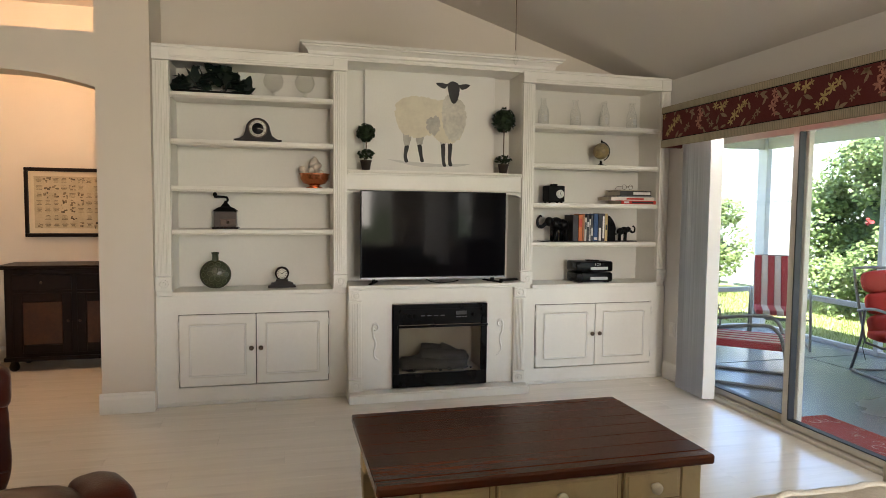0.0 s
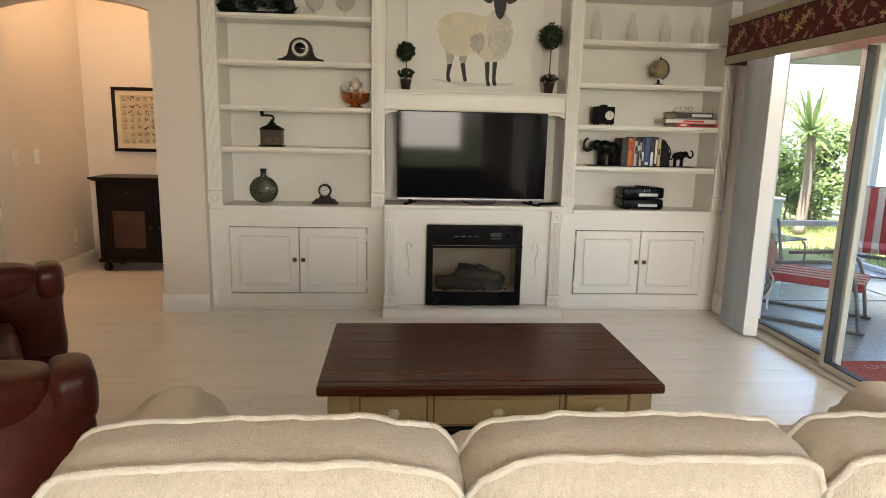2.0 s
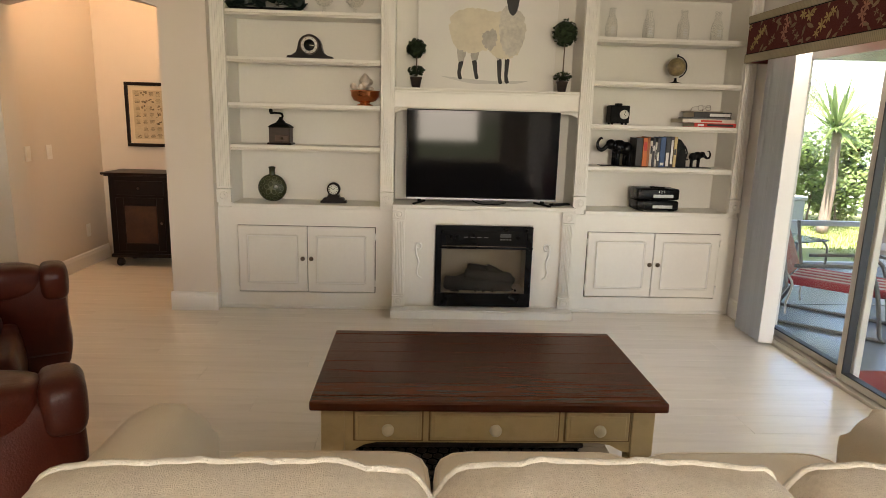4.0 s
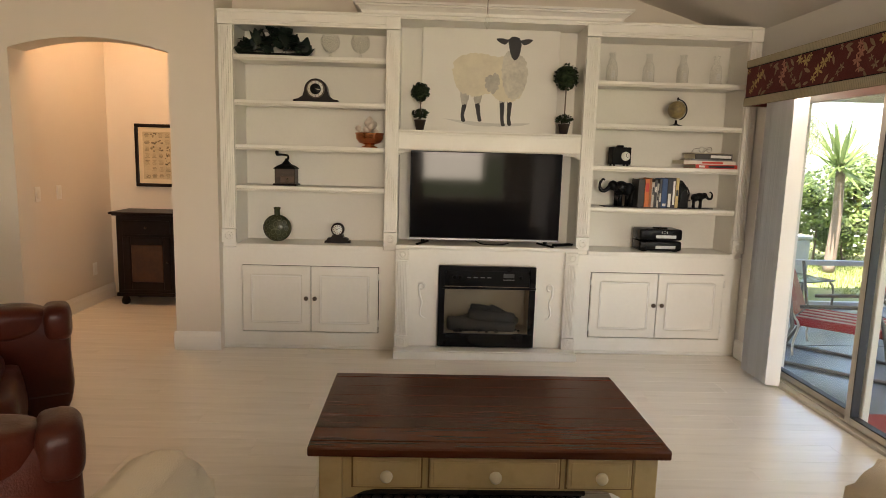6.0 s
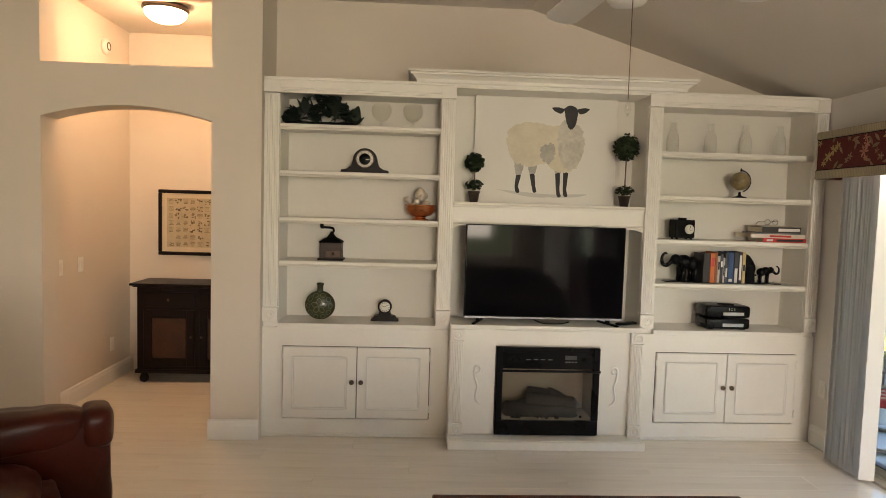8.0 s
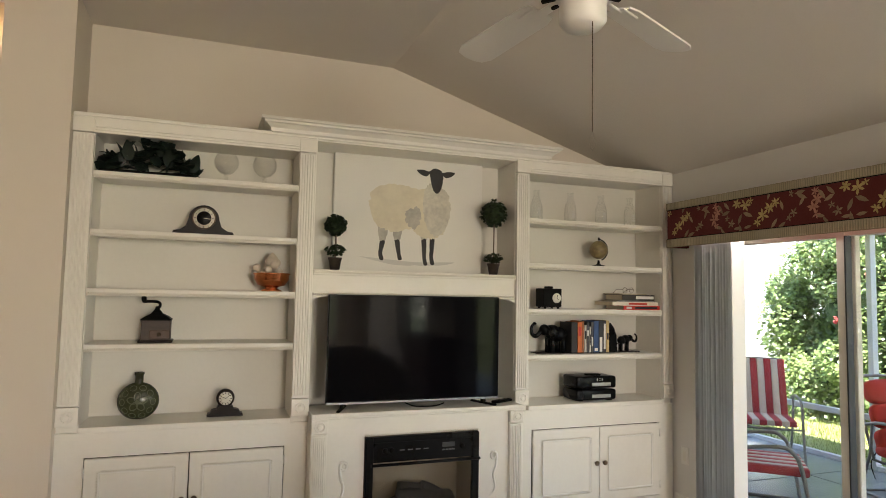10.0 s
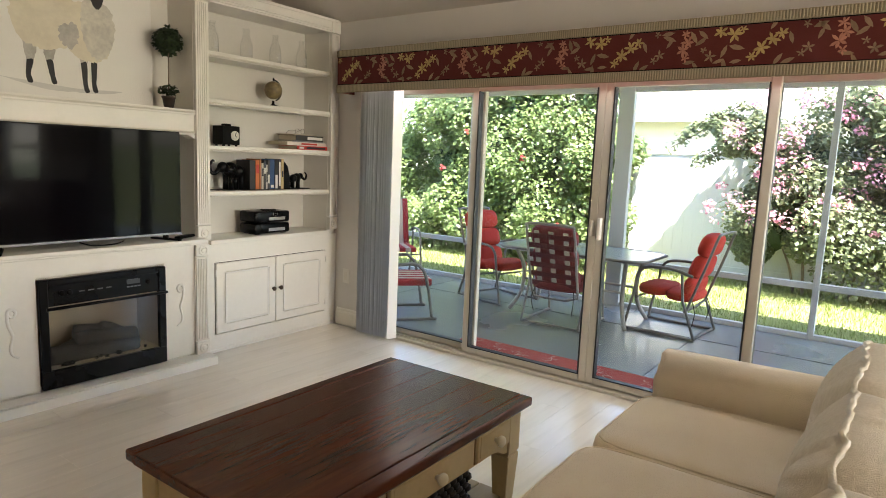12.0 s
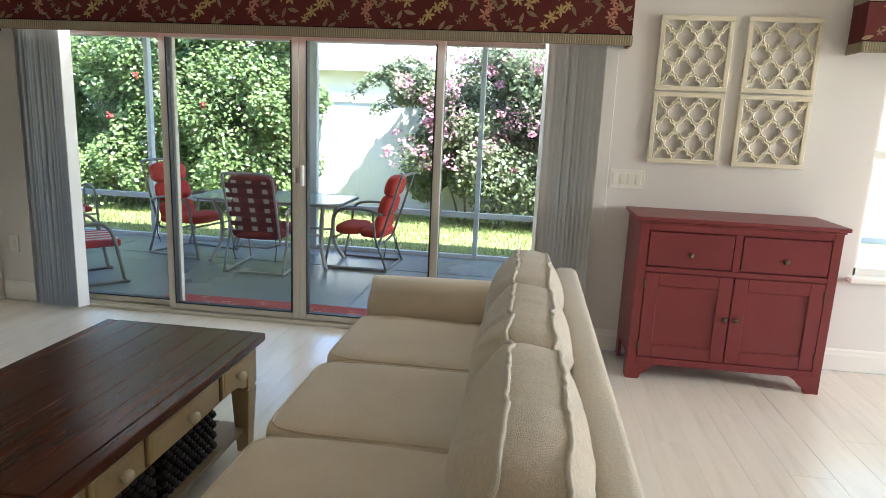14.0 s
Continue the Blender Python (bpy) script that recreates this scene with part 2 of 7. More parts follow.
def tube(path, r, n=8, bm=None, closed=False, taper=None):
    """A round bar along a path of points."""
    bm = bm or bmesh.new()
    pts = [Vector(p) for p in path]
    rings = []
    last = None
    for i, p in enumerate(pts):
        a = pts[i - 1] if i or closed else p
        b = pts[(i + 1) % len(pts)] if i + 1 < len(pts) or closed else p
        d = (b - a).normalized()
        side = last or (Vector((0, 0, 1)) if abs(d.z) < 0.9 else Vector((1, 0, 0)))
        u = (side - d * side.dot(d)).normalized()
        v = d.cross(u)
        last = u
        rr = r * (taper[i] if taper else 1)
        rings.append([bm.verts.new(p + u * rr * math.cos(2 * math.pi * k / n) + v * rr * math.sin(2 * math.pi * k / n)) for k in range(n)])
    pairs = list(zip(rings, rings[1:])) + ([(rings[-1], rings[0])] if closed else [])
    for a, b in pairs:
        for k in range(n):
            bm.faces.new((a[k], b[k], b[(k + 1) % n], a[(k + 1) % n]))
    if not closed:
        bm.faces.new(rings[0])
        bm.faces.new(rings[-1])
    return bm


def smooth_path(pts, n=8):
    """Catmull-Rom through the points."""
    p = [Vector(a) for a in pts]
    p = [2 * p[0] - p[1], *p, 2 * p[-1] - p[-2]]
    out = []
    for i in range(1, len(p) - 2):
        for k in range(n):
            t = k / n
            out.append(0.5 * (2 * p[i] + (p[i + 1] - p[i - 1]) * t + (2 * p[i - 1] - 5 * p[i] + 4 * p[i + 1] - p[i + 2]) * t * t + (3 * p[i] - 3 * p[i + 1] + p[i + 2] - p[i - 1]) * t ** 3))
    return out + [p[-2]]


def prism(outline, depth, m=None, bm=None):
    """An outline in x and z, pushed back along y by depth."""
    bm = bm or bmesh.new()
    m = m or Matrix.Identity(4)
    f = [bm.verts.new(m @ Vector((x, 0, z))) for x, z in outline]
    b = [bm.verts.new(m @ Vector((x, depth, z))) for x, z in outline]
    bm.faces.new(f)
    bm.faces.new(b[::-1])
    for i in range(len(f)):
        j = (i + 1) % len(f)
        bm.faces.new((f[i], b[i], b[j], f[j]))
    return bm


def pillow(sx, sy, sz, power=4.0, n=10, puff=0.0, seed=0, wrinkle=0.0, m=None, bm=None):
    """A soft box: a superellipsoid with sagging, creased faces."""
    bm = bm or bmesh.new()
    made = bmesh.ops.create_cube(bm, size=2)
    vs = made["verts"]
    bmesh.ops.subdivide_edges(bm, edges=list({e for v in vs for e in v.link_edges}), cuts=n, use_grid_fill=True)
    for v in bm.verts:
        p = v.co
        k = (abs(p.x) ** power + abs(p.y) ** power + abs(p.z) ** power) ** (1 / power)
        q = p / k
        bulge = 1 + puff * (1 - q.x * q.x) * (1 - q.z * q.z)
        c = Vector((q.x * sx / 2, q.y * sy / 2 * bulge, q.z * sz / 2))
        if wrinkle:
            c += q * wrinkle * noise.noise(Vector((c.x * 7 + seed, c.y * 7, c.z * 7))) + q * wrinkle * 0.4 * noise.noise(Vector((c.x * 23 + seed, c.y * 23, c.z * 9)))
        v.co = c
    if m:
        bmesh.ops.transform(bm, matrix=m, verts=bm.verts)
    return bm


# ---- structure ----
UNIT_Y = 5.724
PIER_Y = 5.646
BACK_Y = 6.08
WALL_X = 3.86
FLAT_Z = 3.10
EAVE_Z = 2.455
RIDGE_X = 1.77
LEFT_X, REAR_Y = -3.2, -4.0

fl = box(LEFT_X - 0.3, WALL_X - 0.004, REAR_Y - 0.3, 7.6, -0.14, -0.006)
floor = setting("floor", fl, FLOOR, "pale whitewashed wood plank floor", "floor")

# ceiling: flat, then falling to the glass wall
cb = prism([(LEFT_X - 0.2, FLAT_Z), (RIDGE_X, FLAT_Z), (WALL_X + 0.2, EAVE_Z - 0.055), (WALL_X + 0.2, EAVE_Z + 0.145), (RIDGE_X, FLAT_Z + 0.2), (LEFT_X - 0.2, FLAT_Z + 0.2)], BACK_Y + 0.2 - REAR_Y + 0.2, Matrix.Translation((0, REAR_Y - 0.2, 0)))
setting("ceiling", cb, CEIL, "beige painted vaulted ceiling with a flat part", "ceiling")
setting("ceiling_hall", box(-2.0, 0.2, BACK_Y + 0.2, 7.6, 3.14, 3.34), CEIL, "beige painted hall ceiling", "ceiling")

# wall behind the shelving, from the pier to the glass wall
setting("wall_north", box(-0.083, WALL_X + 0.2, BACK_Y, BACK_Y + 0.18, 0, FLAT_Z + 0.1), WALL, "cream painted wall above the shelving", "wall")


def arched_wall():
    """The wall with the arch and the high opening above it, and the pier beside them."""
    x0, x1 = -1.51, -0.41
    y0, y1 = PIER_Y, PIER_Y + 0.20
    bm = bmesh.new()
    box(LEFT_X - 0.2, x0, y0, y1, 0, FLAT_Z + 0.05, 0, 1, bm)
    box(x1, -0.083, y0, BACK_Y + 0.18, 0, FLAT_Z + 0.05, 0, 1, bm)
    n = 20
    prev = None
    for i in range(n + 1):
        u = -1 + 2 * i / n
        x = x0 + (x1 - x0) * i / n
        z = 2.150 + 0.085 * (1 - u * u)
        cur = [bm.verts.new((x, yy, zz)) for yy, zz in ((y0, z), (y0, 2.50), (y1, 2.50), (y1, z))]
        if prev:
            for k in range(4):
                bm.faces.new((prev[k], prev[(k + 1) % 4], cur[(k + 1) % 4], cur[k]))
        prev = cur
    box(x0, x1, y0, y1, 2.98, FLAT_Z + 0.05, 0, 1, bm)
    return bm


setting("wall_arch", arched_wall(), WALL, "cream wall with an arched opening and a high niche", "wall")
setting("wall_hall_west", box(-1.86, -1.70, PIER_Y + 0.20, 7.55, 0, 3.2), WALL, "cream hall wall", "wall")
setting("wall_hall_north", box(-1.86, 0.3, 7.39, 7.55, 0, 3.2), WALL, "cream hall end wall", "wall")
setting("wall_hall_east", box(0.1, 0.3, BACK_Y + 0.18, 7.39, 0, 3.2), WALL, "cream hall wall", "wall")
setting("wall_west", box(LEFT_X - 0.2, LEFT_X, REAR_Y, PIER_Y, 0, FLAT_Z + 0.05), WALL, "cream painted wall", "wall")
WIN_B = (1.4, 3.2, 0.6, 2.3)
setting("wall_south", boxes([(LEFT_X, WIN_B[0], REAR_Y - 0.16, REAR_Y, 0, 3.2), (WIN_B[1], WALL_X, REAR_Y - 0.16, REAR_Y, 0, 3.2), (WIN_B[0], WIN_B[1], REAR_Y - 0.16, REAR_Y, 0, WIN_B[2]), (WIN_B[0], WIN_B[1], REAR_Y - 0.16, REAR_Y, WIN_B[3], 3.2)]), WALL, "cream painted wall with a wide window", "wall")
# glass wall: the sliding door's opening and a window further on
DOOR_Y0, DOOR_Y1, DOOR_Z = 1.56, 5.40, 2.01
WIN_Y0, WIN_Y1, WIN_Z0, WIN_Z1 = -1.50, -0.06, 0.60, 2.08
wx = (WALL_X, WALL_X + 0.2)
setting("wall_east", boxes([(*wx, DOOR_Y1, BACK_Y + 0.18, 0, 2.7), (*wx, DOOR_Y0, DOOR_Y1, DOOR_Z, 2.7), (*wx, WIN_Y1, DOOR_Y0, 0, 2.7), (*wx, WIN_Y0, WIN_Y1, 0, WIN_Z0), (*wx, WIN_Y0, WIN_Y1, WIN_Z1, 2.7), (*wx, REAR_Y, WIN_Y0, 0, 2.7)]), WALL_R, "off-white painted wall with a sliding door and a window", "wall")


def skirting(a, b, wall_normal, name="baseboard"):
    """A baseboard from a to b in plan; the normal points into the room."""
    a, b, nv = Vector(a), Vector(b), Vector(wall_normal)
    bm = bmesh.new()
    prof = [(0, 0), (0.016, 0), (0.016, 0.10), (0.011, 0.118), (0.011, 0.128), (0.004, 0.14), (0, 0.14)]
    ends = []
    for p in (a, b):
        ends.append([bm.verts.new((p.x + nv.x * d, p.y + nv.y * d, z)) for d, z in prof])
    n = len(prof)
    for i in range(n):
        j = (i + 1) % n
        bm.faces.new((ends[0][i], ends[1][i], ends[1][j], ends[0][j]))
    bm.faces.new(ends[0])
    bm.faces.new(ends[1])
    return setting(name, bm, TRIM, "white painted baseboard", "baseboard")


skirting((LEFT_X, PIER_Y - 0.001), (-1.51, PIER_Y - 0.001), (0, -1))
skirting((-0.425, PIER_Y - 0.001), (-0.085, PIER_Y - 0.001), (0, -1))
skirting((-1.699, 5.86), (-1.699, 7.38), (1, 0))
skirting((-1.66, 7.389), (0.1, 7.389), (0, -1))
skirting((WALL_X - 0.001, 5.40), (WALL_X - 0.001, 5.70), (-1, 0))
skirting((WALL_X - 0.001, REAR_Y), (WALL_X - 0.001, 1.50), (-1, 0))
skirting((-0.412, 5.83), (-0.412, BACK_Y + 0.18), (-1, 0))

# ---- sliding door ----


def slider():
    d = tagged(new("door_1"), "four-panel cream aluminium sliding glass door, closed", "sliding door", "", "structure")
    x = WALL_X - 0.03
    part("door_track", boxes([(x, x + 0.16, DOOR_Y0, DOOR_Y1, -0.002, 0.020), (x + 0.045, x + 0.055, DOOR_Y0, DOOR_Y1, 0.020, 0.03), (x + 0.10, x + 0.11, DOOR_Y0, DOOR_Y1, 0.020, 0.03)], 0.003), ALU, d)
    part("door_head", box(x + 0.02, x + 0.16, DOOR_Y0, DOOR_Y1, DOOR_Z - 0.06, DOOR_Z, 0.003), ALU, d)
    part("door_jamb", box(x + 0.02, x + 0.16, DOOR_Y1 - 0.04, DOOR_Y1, 0.028, DOOR_Z - 0.06, 0.003), ALU, d)
    part("door_jamb", box(x + 0.02, x + 0.16, DOOR_Y0, DOOR_Y0 + 0.04, 0.028, DOOR_Z - 0.06, 0.003), ALU, d)
    # panels: outer pair on the far rail, inner pair on the near rail
    spans = ((4.345, 5.37, 0.085), (3.448, 4.415, 0.03), (2.50, 3.448, 0.03), (1.60, 2.56, 0.085))
    for y0, y1, off in spans:
        xf = x + off
        p = part("sash", boxes([(xf, xf + 0.04, y0, y0 + 0.05, 0.03, DOOR_Z - 0.06), (xf, xf + 0.04, y1 - 0.05, y1, 0.03, DOOR_Z - 0.06), (xf, xf + 0.04, y0 + 0.05, y1 - 0.05, 0.03, 0.072), (xf, xf + 0.04, y0 + 0.05, y1 - 0.05, DOOR_Z - 0.12, DOOR_Z - 0.06)], 0.004), ALU, d)
        g = part("pane", box(xf + 0.017, xf + 0.021, y0 + 0.045, y1 - 0.045, 0.068, DOOR_Z - 0.115), PANE, p, "clear glass pane")
        g.visible_shadow = False
        part("seal", boxes([(xf - 0.003, xf + 0.043, y0 + 0.050, y0 + 0.058, 0.072, DOOR_Z - 0.12), (xf - 0.003, xf + 0.043, y1 - 0.058, y1 - 0.050, 0.072, DOOR_Z - 0.12), (xf - 0.003, xf + 0.043, y0 + 0.058, y1 - 0.058, 0.072, 0.079)]), ALUD, p, "black rubber seal")
    part("handle", box(x - 0.012, x + 0.03, 3.408, 3.432, 0.96, 1.10, 0.008), TRIM, d, "white pull handle")
    part("handle", box(x - 0.012, x + 0.03, 3.462, 3.484, 0.98, 1.08, 0.008), ALU, d, "small cream latch")


slider()


def window(name, y0, y1, z0, z1):
    d = tagged(new(name), "white double-hung window with bright daylight", "window", "", "structure")
    x = WALL_X + 0.06
    f = part("window_frame", boxes([(x, x + 0.06, y0, y0 + 0.045, z0, z1), (x, x + 0.06, y1 - 0.045, y1, z0, z1), (x, x + 0.06, y0, y1, z0, z0 + 0.05), (x, x + 0.06, y0, y1, z1 - 0.05, z1), (x - 0.015, x + 0.06, y0, y1, (z0 + z1) / 2 - 0.03, (z0 + z1) / 2 + 0.03)], 0.004), TRIM, d)
    for a, b in ((z0 + 0.05, (z0 + z1) / 2 - 0.03), ((z0 + z1) / 2 + 0.03, z1 - 0.05)):
        g = part("pane", box(x + 0.028, x + 0.032, y0 + 0.04, y1 - 0.04, a, b), PANE, d)
        g.visible_shadow = False
    part("window_sill", box(WALL_X - 0.045, WALL_X + 0.12, y0 - 0.03, y1 + 0.03, z0 - 0.03, z0 + 0.002, 0.008), TRIM, d, "white sill")


window("window_1", WIN_Y0, WIN_Y1, WIN_Z0, WIN_Z1)

# ---- wall shelving ----


def fluted(parent, x0, x1, z0, z1, y=0.0, n=5, depth=0.012):
    """A flat pilaster front with proud flutes."""
    p = part("pilaster", box(x0, x1, y - depth, y + 0.02, z0, z1, 0.002, 1), WHITE, parent, "fluted white pilaster")
    w = (x1 - x0 - 0.02) / n
    for i in range(n):
        a = x0 + 0.01 + i * w
        part("flute", box(a + w * 0.18, a + w * 0.82, y - depth - 0.006, y - depth + 0.001, z0 + 0.012, z1 - 0.012, 0.0025, 2), WHITE, p)


def rosette(cx, cz, w, h, y=0.0):
    bm = box(cx - w / 2, cx + w / 2, y - 0.018, y + 0.02, cz - h / 2, cz + h / 2, 0.003, 1)
    tilt = Matrix.Rotation(radians(90), 4, "X")
    lathe([(0.032, 0), (0.032, 0.006), (0.027, 0.008), (0.024, 0.003), (0.015, 0.003), (0.012, 0.009), (0, 0.010)], 20, (cx, y - 0.018, cz), bm, tilt)
    return bm


def rope(x0, x1, y, z, r=0.009):
    """Rope moulding: a row of slanting beads."""
    bm = bmesh.new()
    pitch = 0.0115
    k = int((x1 - x0) / pitch)
    for i in range(k):
        x = x0 + (i + 0.5) * (x1 - x0) / k
        m = Matrix.Translation((x, y, z)) @ Matrix.Rotation(radians(38), 4, "Y") @ Matrix.Diagonal((0.62, 0.8, 1.2, 1))
        bmesh.ops.create_icosphere(bm, subdivisions=1, radius=r, matrix=m)
    return bm


def rope_v(z0, z1, x, y, r=0.006):
    bm = bmesh.new()
    k = int((z1 - z0) / 0.014)
    for i in range(k):
        m = Matrix.Translation((x, y, z0 + (i + 0.5) * (z1 - z0) / k)) @ Matrix.Rotation(radians(32), 4, "Y") @ Matrix.Diagonal((1.1, 0.8, 0.62, 1))
        bmesh.ops.create_icosphere(bm, subdivisions=1, radius=r, matrix=m)
    return bm


def cupboard_door(parent, x0, x1, z0, z1, knob_x):
    d = part("door", box(x0, x1, -0.016, 0.004, z0, z1, 0.003, 1), WHITE, parent)
    part("door_panel", box(x0 + 0.075, x1 - 0.075, -0.021, -0.015, z0 + 0.075, z1 - 0.075, 0.003, 1), WHITE, d)
    bm = bmesh.new()
    a, b, c, e = x0 + 0.066, x1 - 0.066, z0 + 0.066, z1 - 0.066
    box(a, b, -0.026, -0.015, c, c + 0.012, 0.003, 1, bm)
    box(a, b, -0.026, -0.015, e - 0.012, e, 0.003, 1, bm)
    box(a, a + 0.012, -0.026, -0.015, c + 0.012, e - 0.012, 0.003, 1, bm)
    box(b - 0.012, b, -0.026, -0.015, c + 0.012, e - 0.012, 0.003, 1, bm)
    part("moulding", bm, TRIM, d)
    tagged(part("bead", rope(a + 0.01, b - 0.01, -0.024, e + 0.001, 0.006), ROPE, d, "beaded rope trim"), "", "", "", "stuff")
    tagged(part("bead", rope(a + 0.01, b - 0.01, -0.024, c - 0.001, 0.006), ROPE, d, "beaded rope trim"), "", "", "", "stuff")
    tagged(part("bead", rope_v(c, e, b + 0.001, -0.024), ROPE, d, "beaded rope trim"), "", "", "", "stuff")
    tagged(part("bead", rope_v(c, e, a - 0.001, -0.024), ROPE, d, "beaded rope trim"), "", "", "", "stuff")
    part("knob", lathe([(0.007, 0), (0.006, 0.012), (0.012, 0.017), (0.017, 0.022), (0.016, 0.029), (0.008, 0.033), (0, 0.034)], 16, (knob_x, -0.016, (z0 + z1) / 2 + 0.01), None, Matrix.Rotation(radians(90), 4, "X")), BRONZE, d, "round aged bronze knob", True)
    hx = x0 - 0.004 if knob_x > (x0 + x1) / 2 else x1 + 0.004
    for hz in (z0 + 0.07, z1 - 0.07):
        part("hinge", lathe([(0.0045, -0.025), (0.0045, 0.025)], 8, (hx, -0.014, hz)), TRIM, d, "painted butt hinge", True)


def bookcase(x_out0, x_in0, x_in1, x_out1, shelf_tops, doors, label):
    """A bookcase bay: cupboards below, open shelves above. Local y=0 is the face, going back to the wall."""
    t = thing("bookcase", (x_out0, UNIT_Y, 0), 0, label, "bookcase", "built-in shelving bays")
    w = x_out1 - x_out0
    a, b = x_in0 - x_out0, x_in1 - x_out0
    D = BACK_Y - UNIT_Y - 0.004
    top, ctr, open_top = 2.470, 0.80, 2.368
    part("back_panel", box(0.01, w - 0.01, D - 0.045, D - 0.02, ctr, top - 0.01), BACKP, t)
    part("side_panel", box(0, a, 0.02, D, 0, top - 0.02), WHITE, t)
    part("side_panel", box(b, w, 0.02, D, 0, top - 0.02), WHITE, t)
    part("top_panel", box(a, b, 0.02, D - 0.045, open_top + 0.01, top - 0.02), WHITE, t)
    fz = part("frieze", box(0, w, -0.012, 0.02, open_top, top, 0.003, 1), WHITE, t)
    for r in ((-0.004 if x_out0 > 1 else 0, w, -0.02, 0.02, top - 0.018, top + 0.003), (0.1, w - 0.1, -0.017, 0, open_top + 0.012, open_top + 0.022), (0.1, w - 0.1, -0.017, 0, open_top + 0.030, open_top + 0.036)):
        part("fillet", box(*r, 0.003, 1), WHITE, fz)
    for x0, x1 in ((0, a), (b, w)):
        fluted(t, x0 + 0.002, x1 - 0.002, 0.91, open_top - 0.004)
        part("rosette", rosette((x0 + x1) / 2, 0.856, x1 - x0, 0.10), WHITE, t, "carved square rosette block")
        part("capital", box(x0 - 0.001, x1 + 0.001, -0.018, 0.0, open_top + 0.001, top - 0.019, 0.003), WHITE, t)
    part("counter", box(a, b, -0.014, D - 0.045, ctr - 0.03, ctr, 0.004), WHITE, t)
    part("base_front", boxes([(0, w, 0.0, 0.02, 0.64, ctr - 0.03), (0, doors[0] - 0.006, 0.0, 0.02, 0.125, 0.64), (doors[2] + 0.006, w, 0.0, 0.02, 0.125, 0.64), (0, w, 0.0, 0.02, 0, 0.125)]), WHITE, t)
    part("base_side", box(-0.002 if x_out0 > 1 else 0, 0.02, 0.02, D, 0, ctr - 0.03), WHITE, t)
    part("plinth_bead", boxes([(0, w, -0.012, 0.0, 0, 0.022)], 0.004, 2), WHITE, t)
    mid = doors[1]
    # sheet behind the doors, painted dark for the shade in their gaps
    part("gap_backing", box(doors[0] - 0.02, doors[2] + 0.02, 0.0205, 0.024, 0.11, 0.66), GAP, t, "dark backing sheet for the shade in the door gaps")
    cupboard_door(t, doors[0], mid - 0.003, 0.135, 0.636, mid - 0.032)
    cupboard_door(t, mid + 0.003, doors[2], 0.135, 0.636, mid + 0.032)
    for z in shelf_tops:
        s = part("shelf", box(a, b, 0.012, D - 0.045, z - 0.028, z, 0.003, 1), WHITE, t)
        part("shelf_edge", boxes([(a, b, 0.0, 0.014, z - 0.040, z - 0.001)], 0.004, 2), WHITE, s)
        part("rope_trim", rope(a + 0.002, b - 0.002, -0.001, z - 0.029), ROPE, s, "white twisted rope moulding")
    return t


bookcase(-0.083, 0.022, 1.112, 1.213, (2.167, 1.849, 1.530, 1.231), (0.145, 0.655, 1.160), "white painted bookcase with shelves and double cupboard doors")
bookcase(2.562, 2.662, 3.764, 3.852, (2.064, 1.755, 1.445, 1.134), (0.138, 0.652, 1.161), "white painted bookcase beside the sliding door")


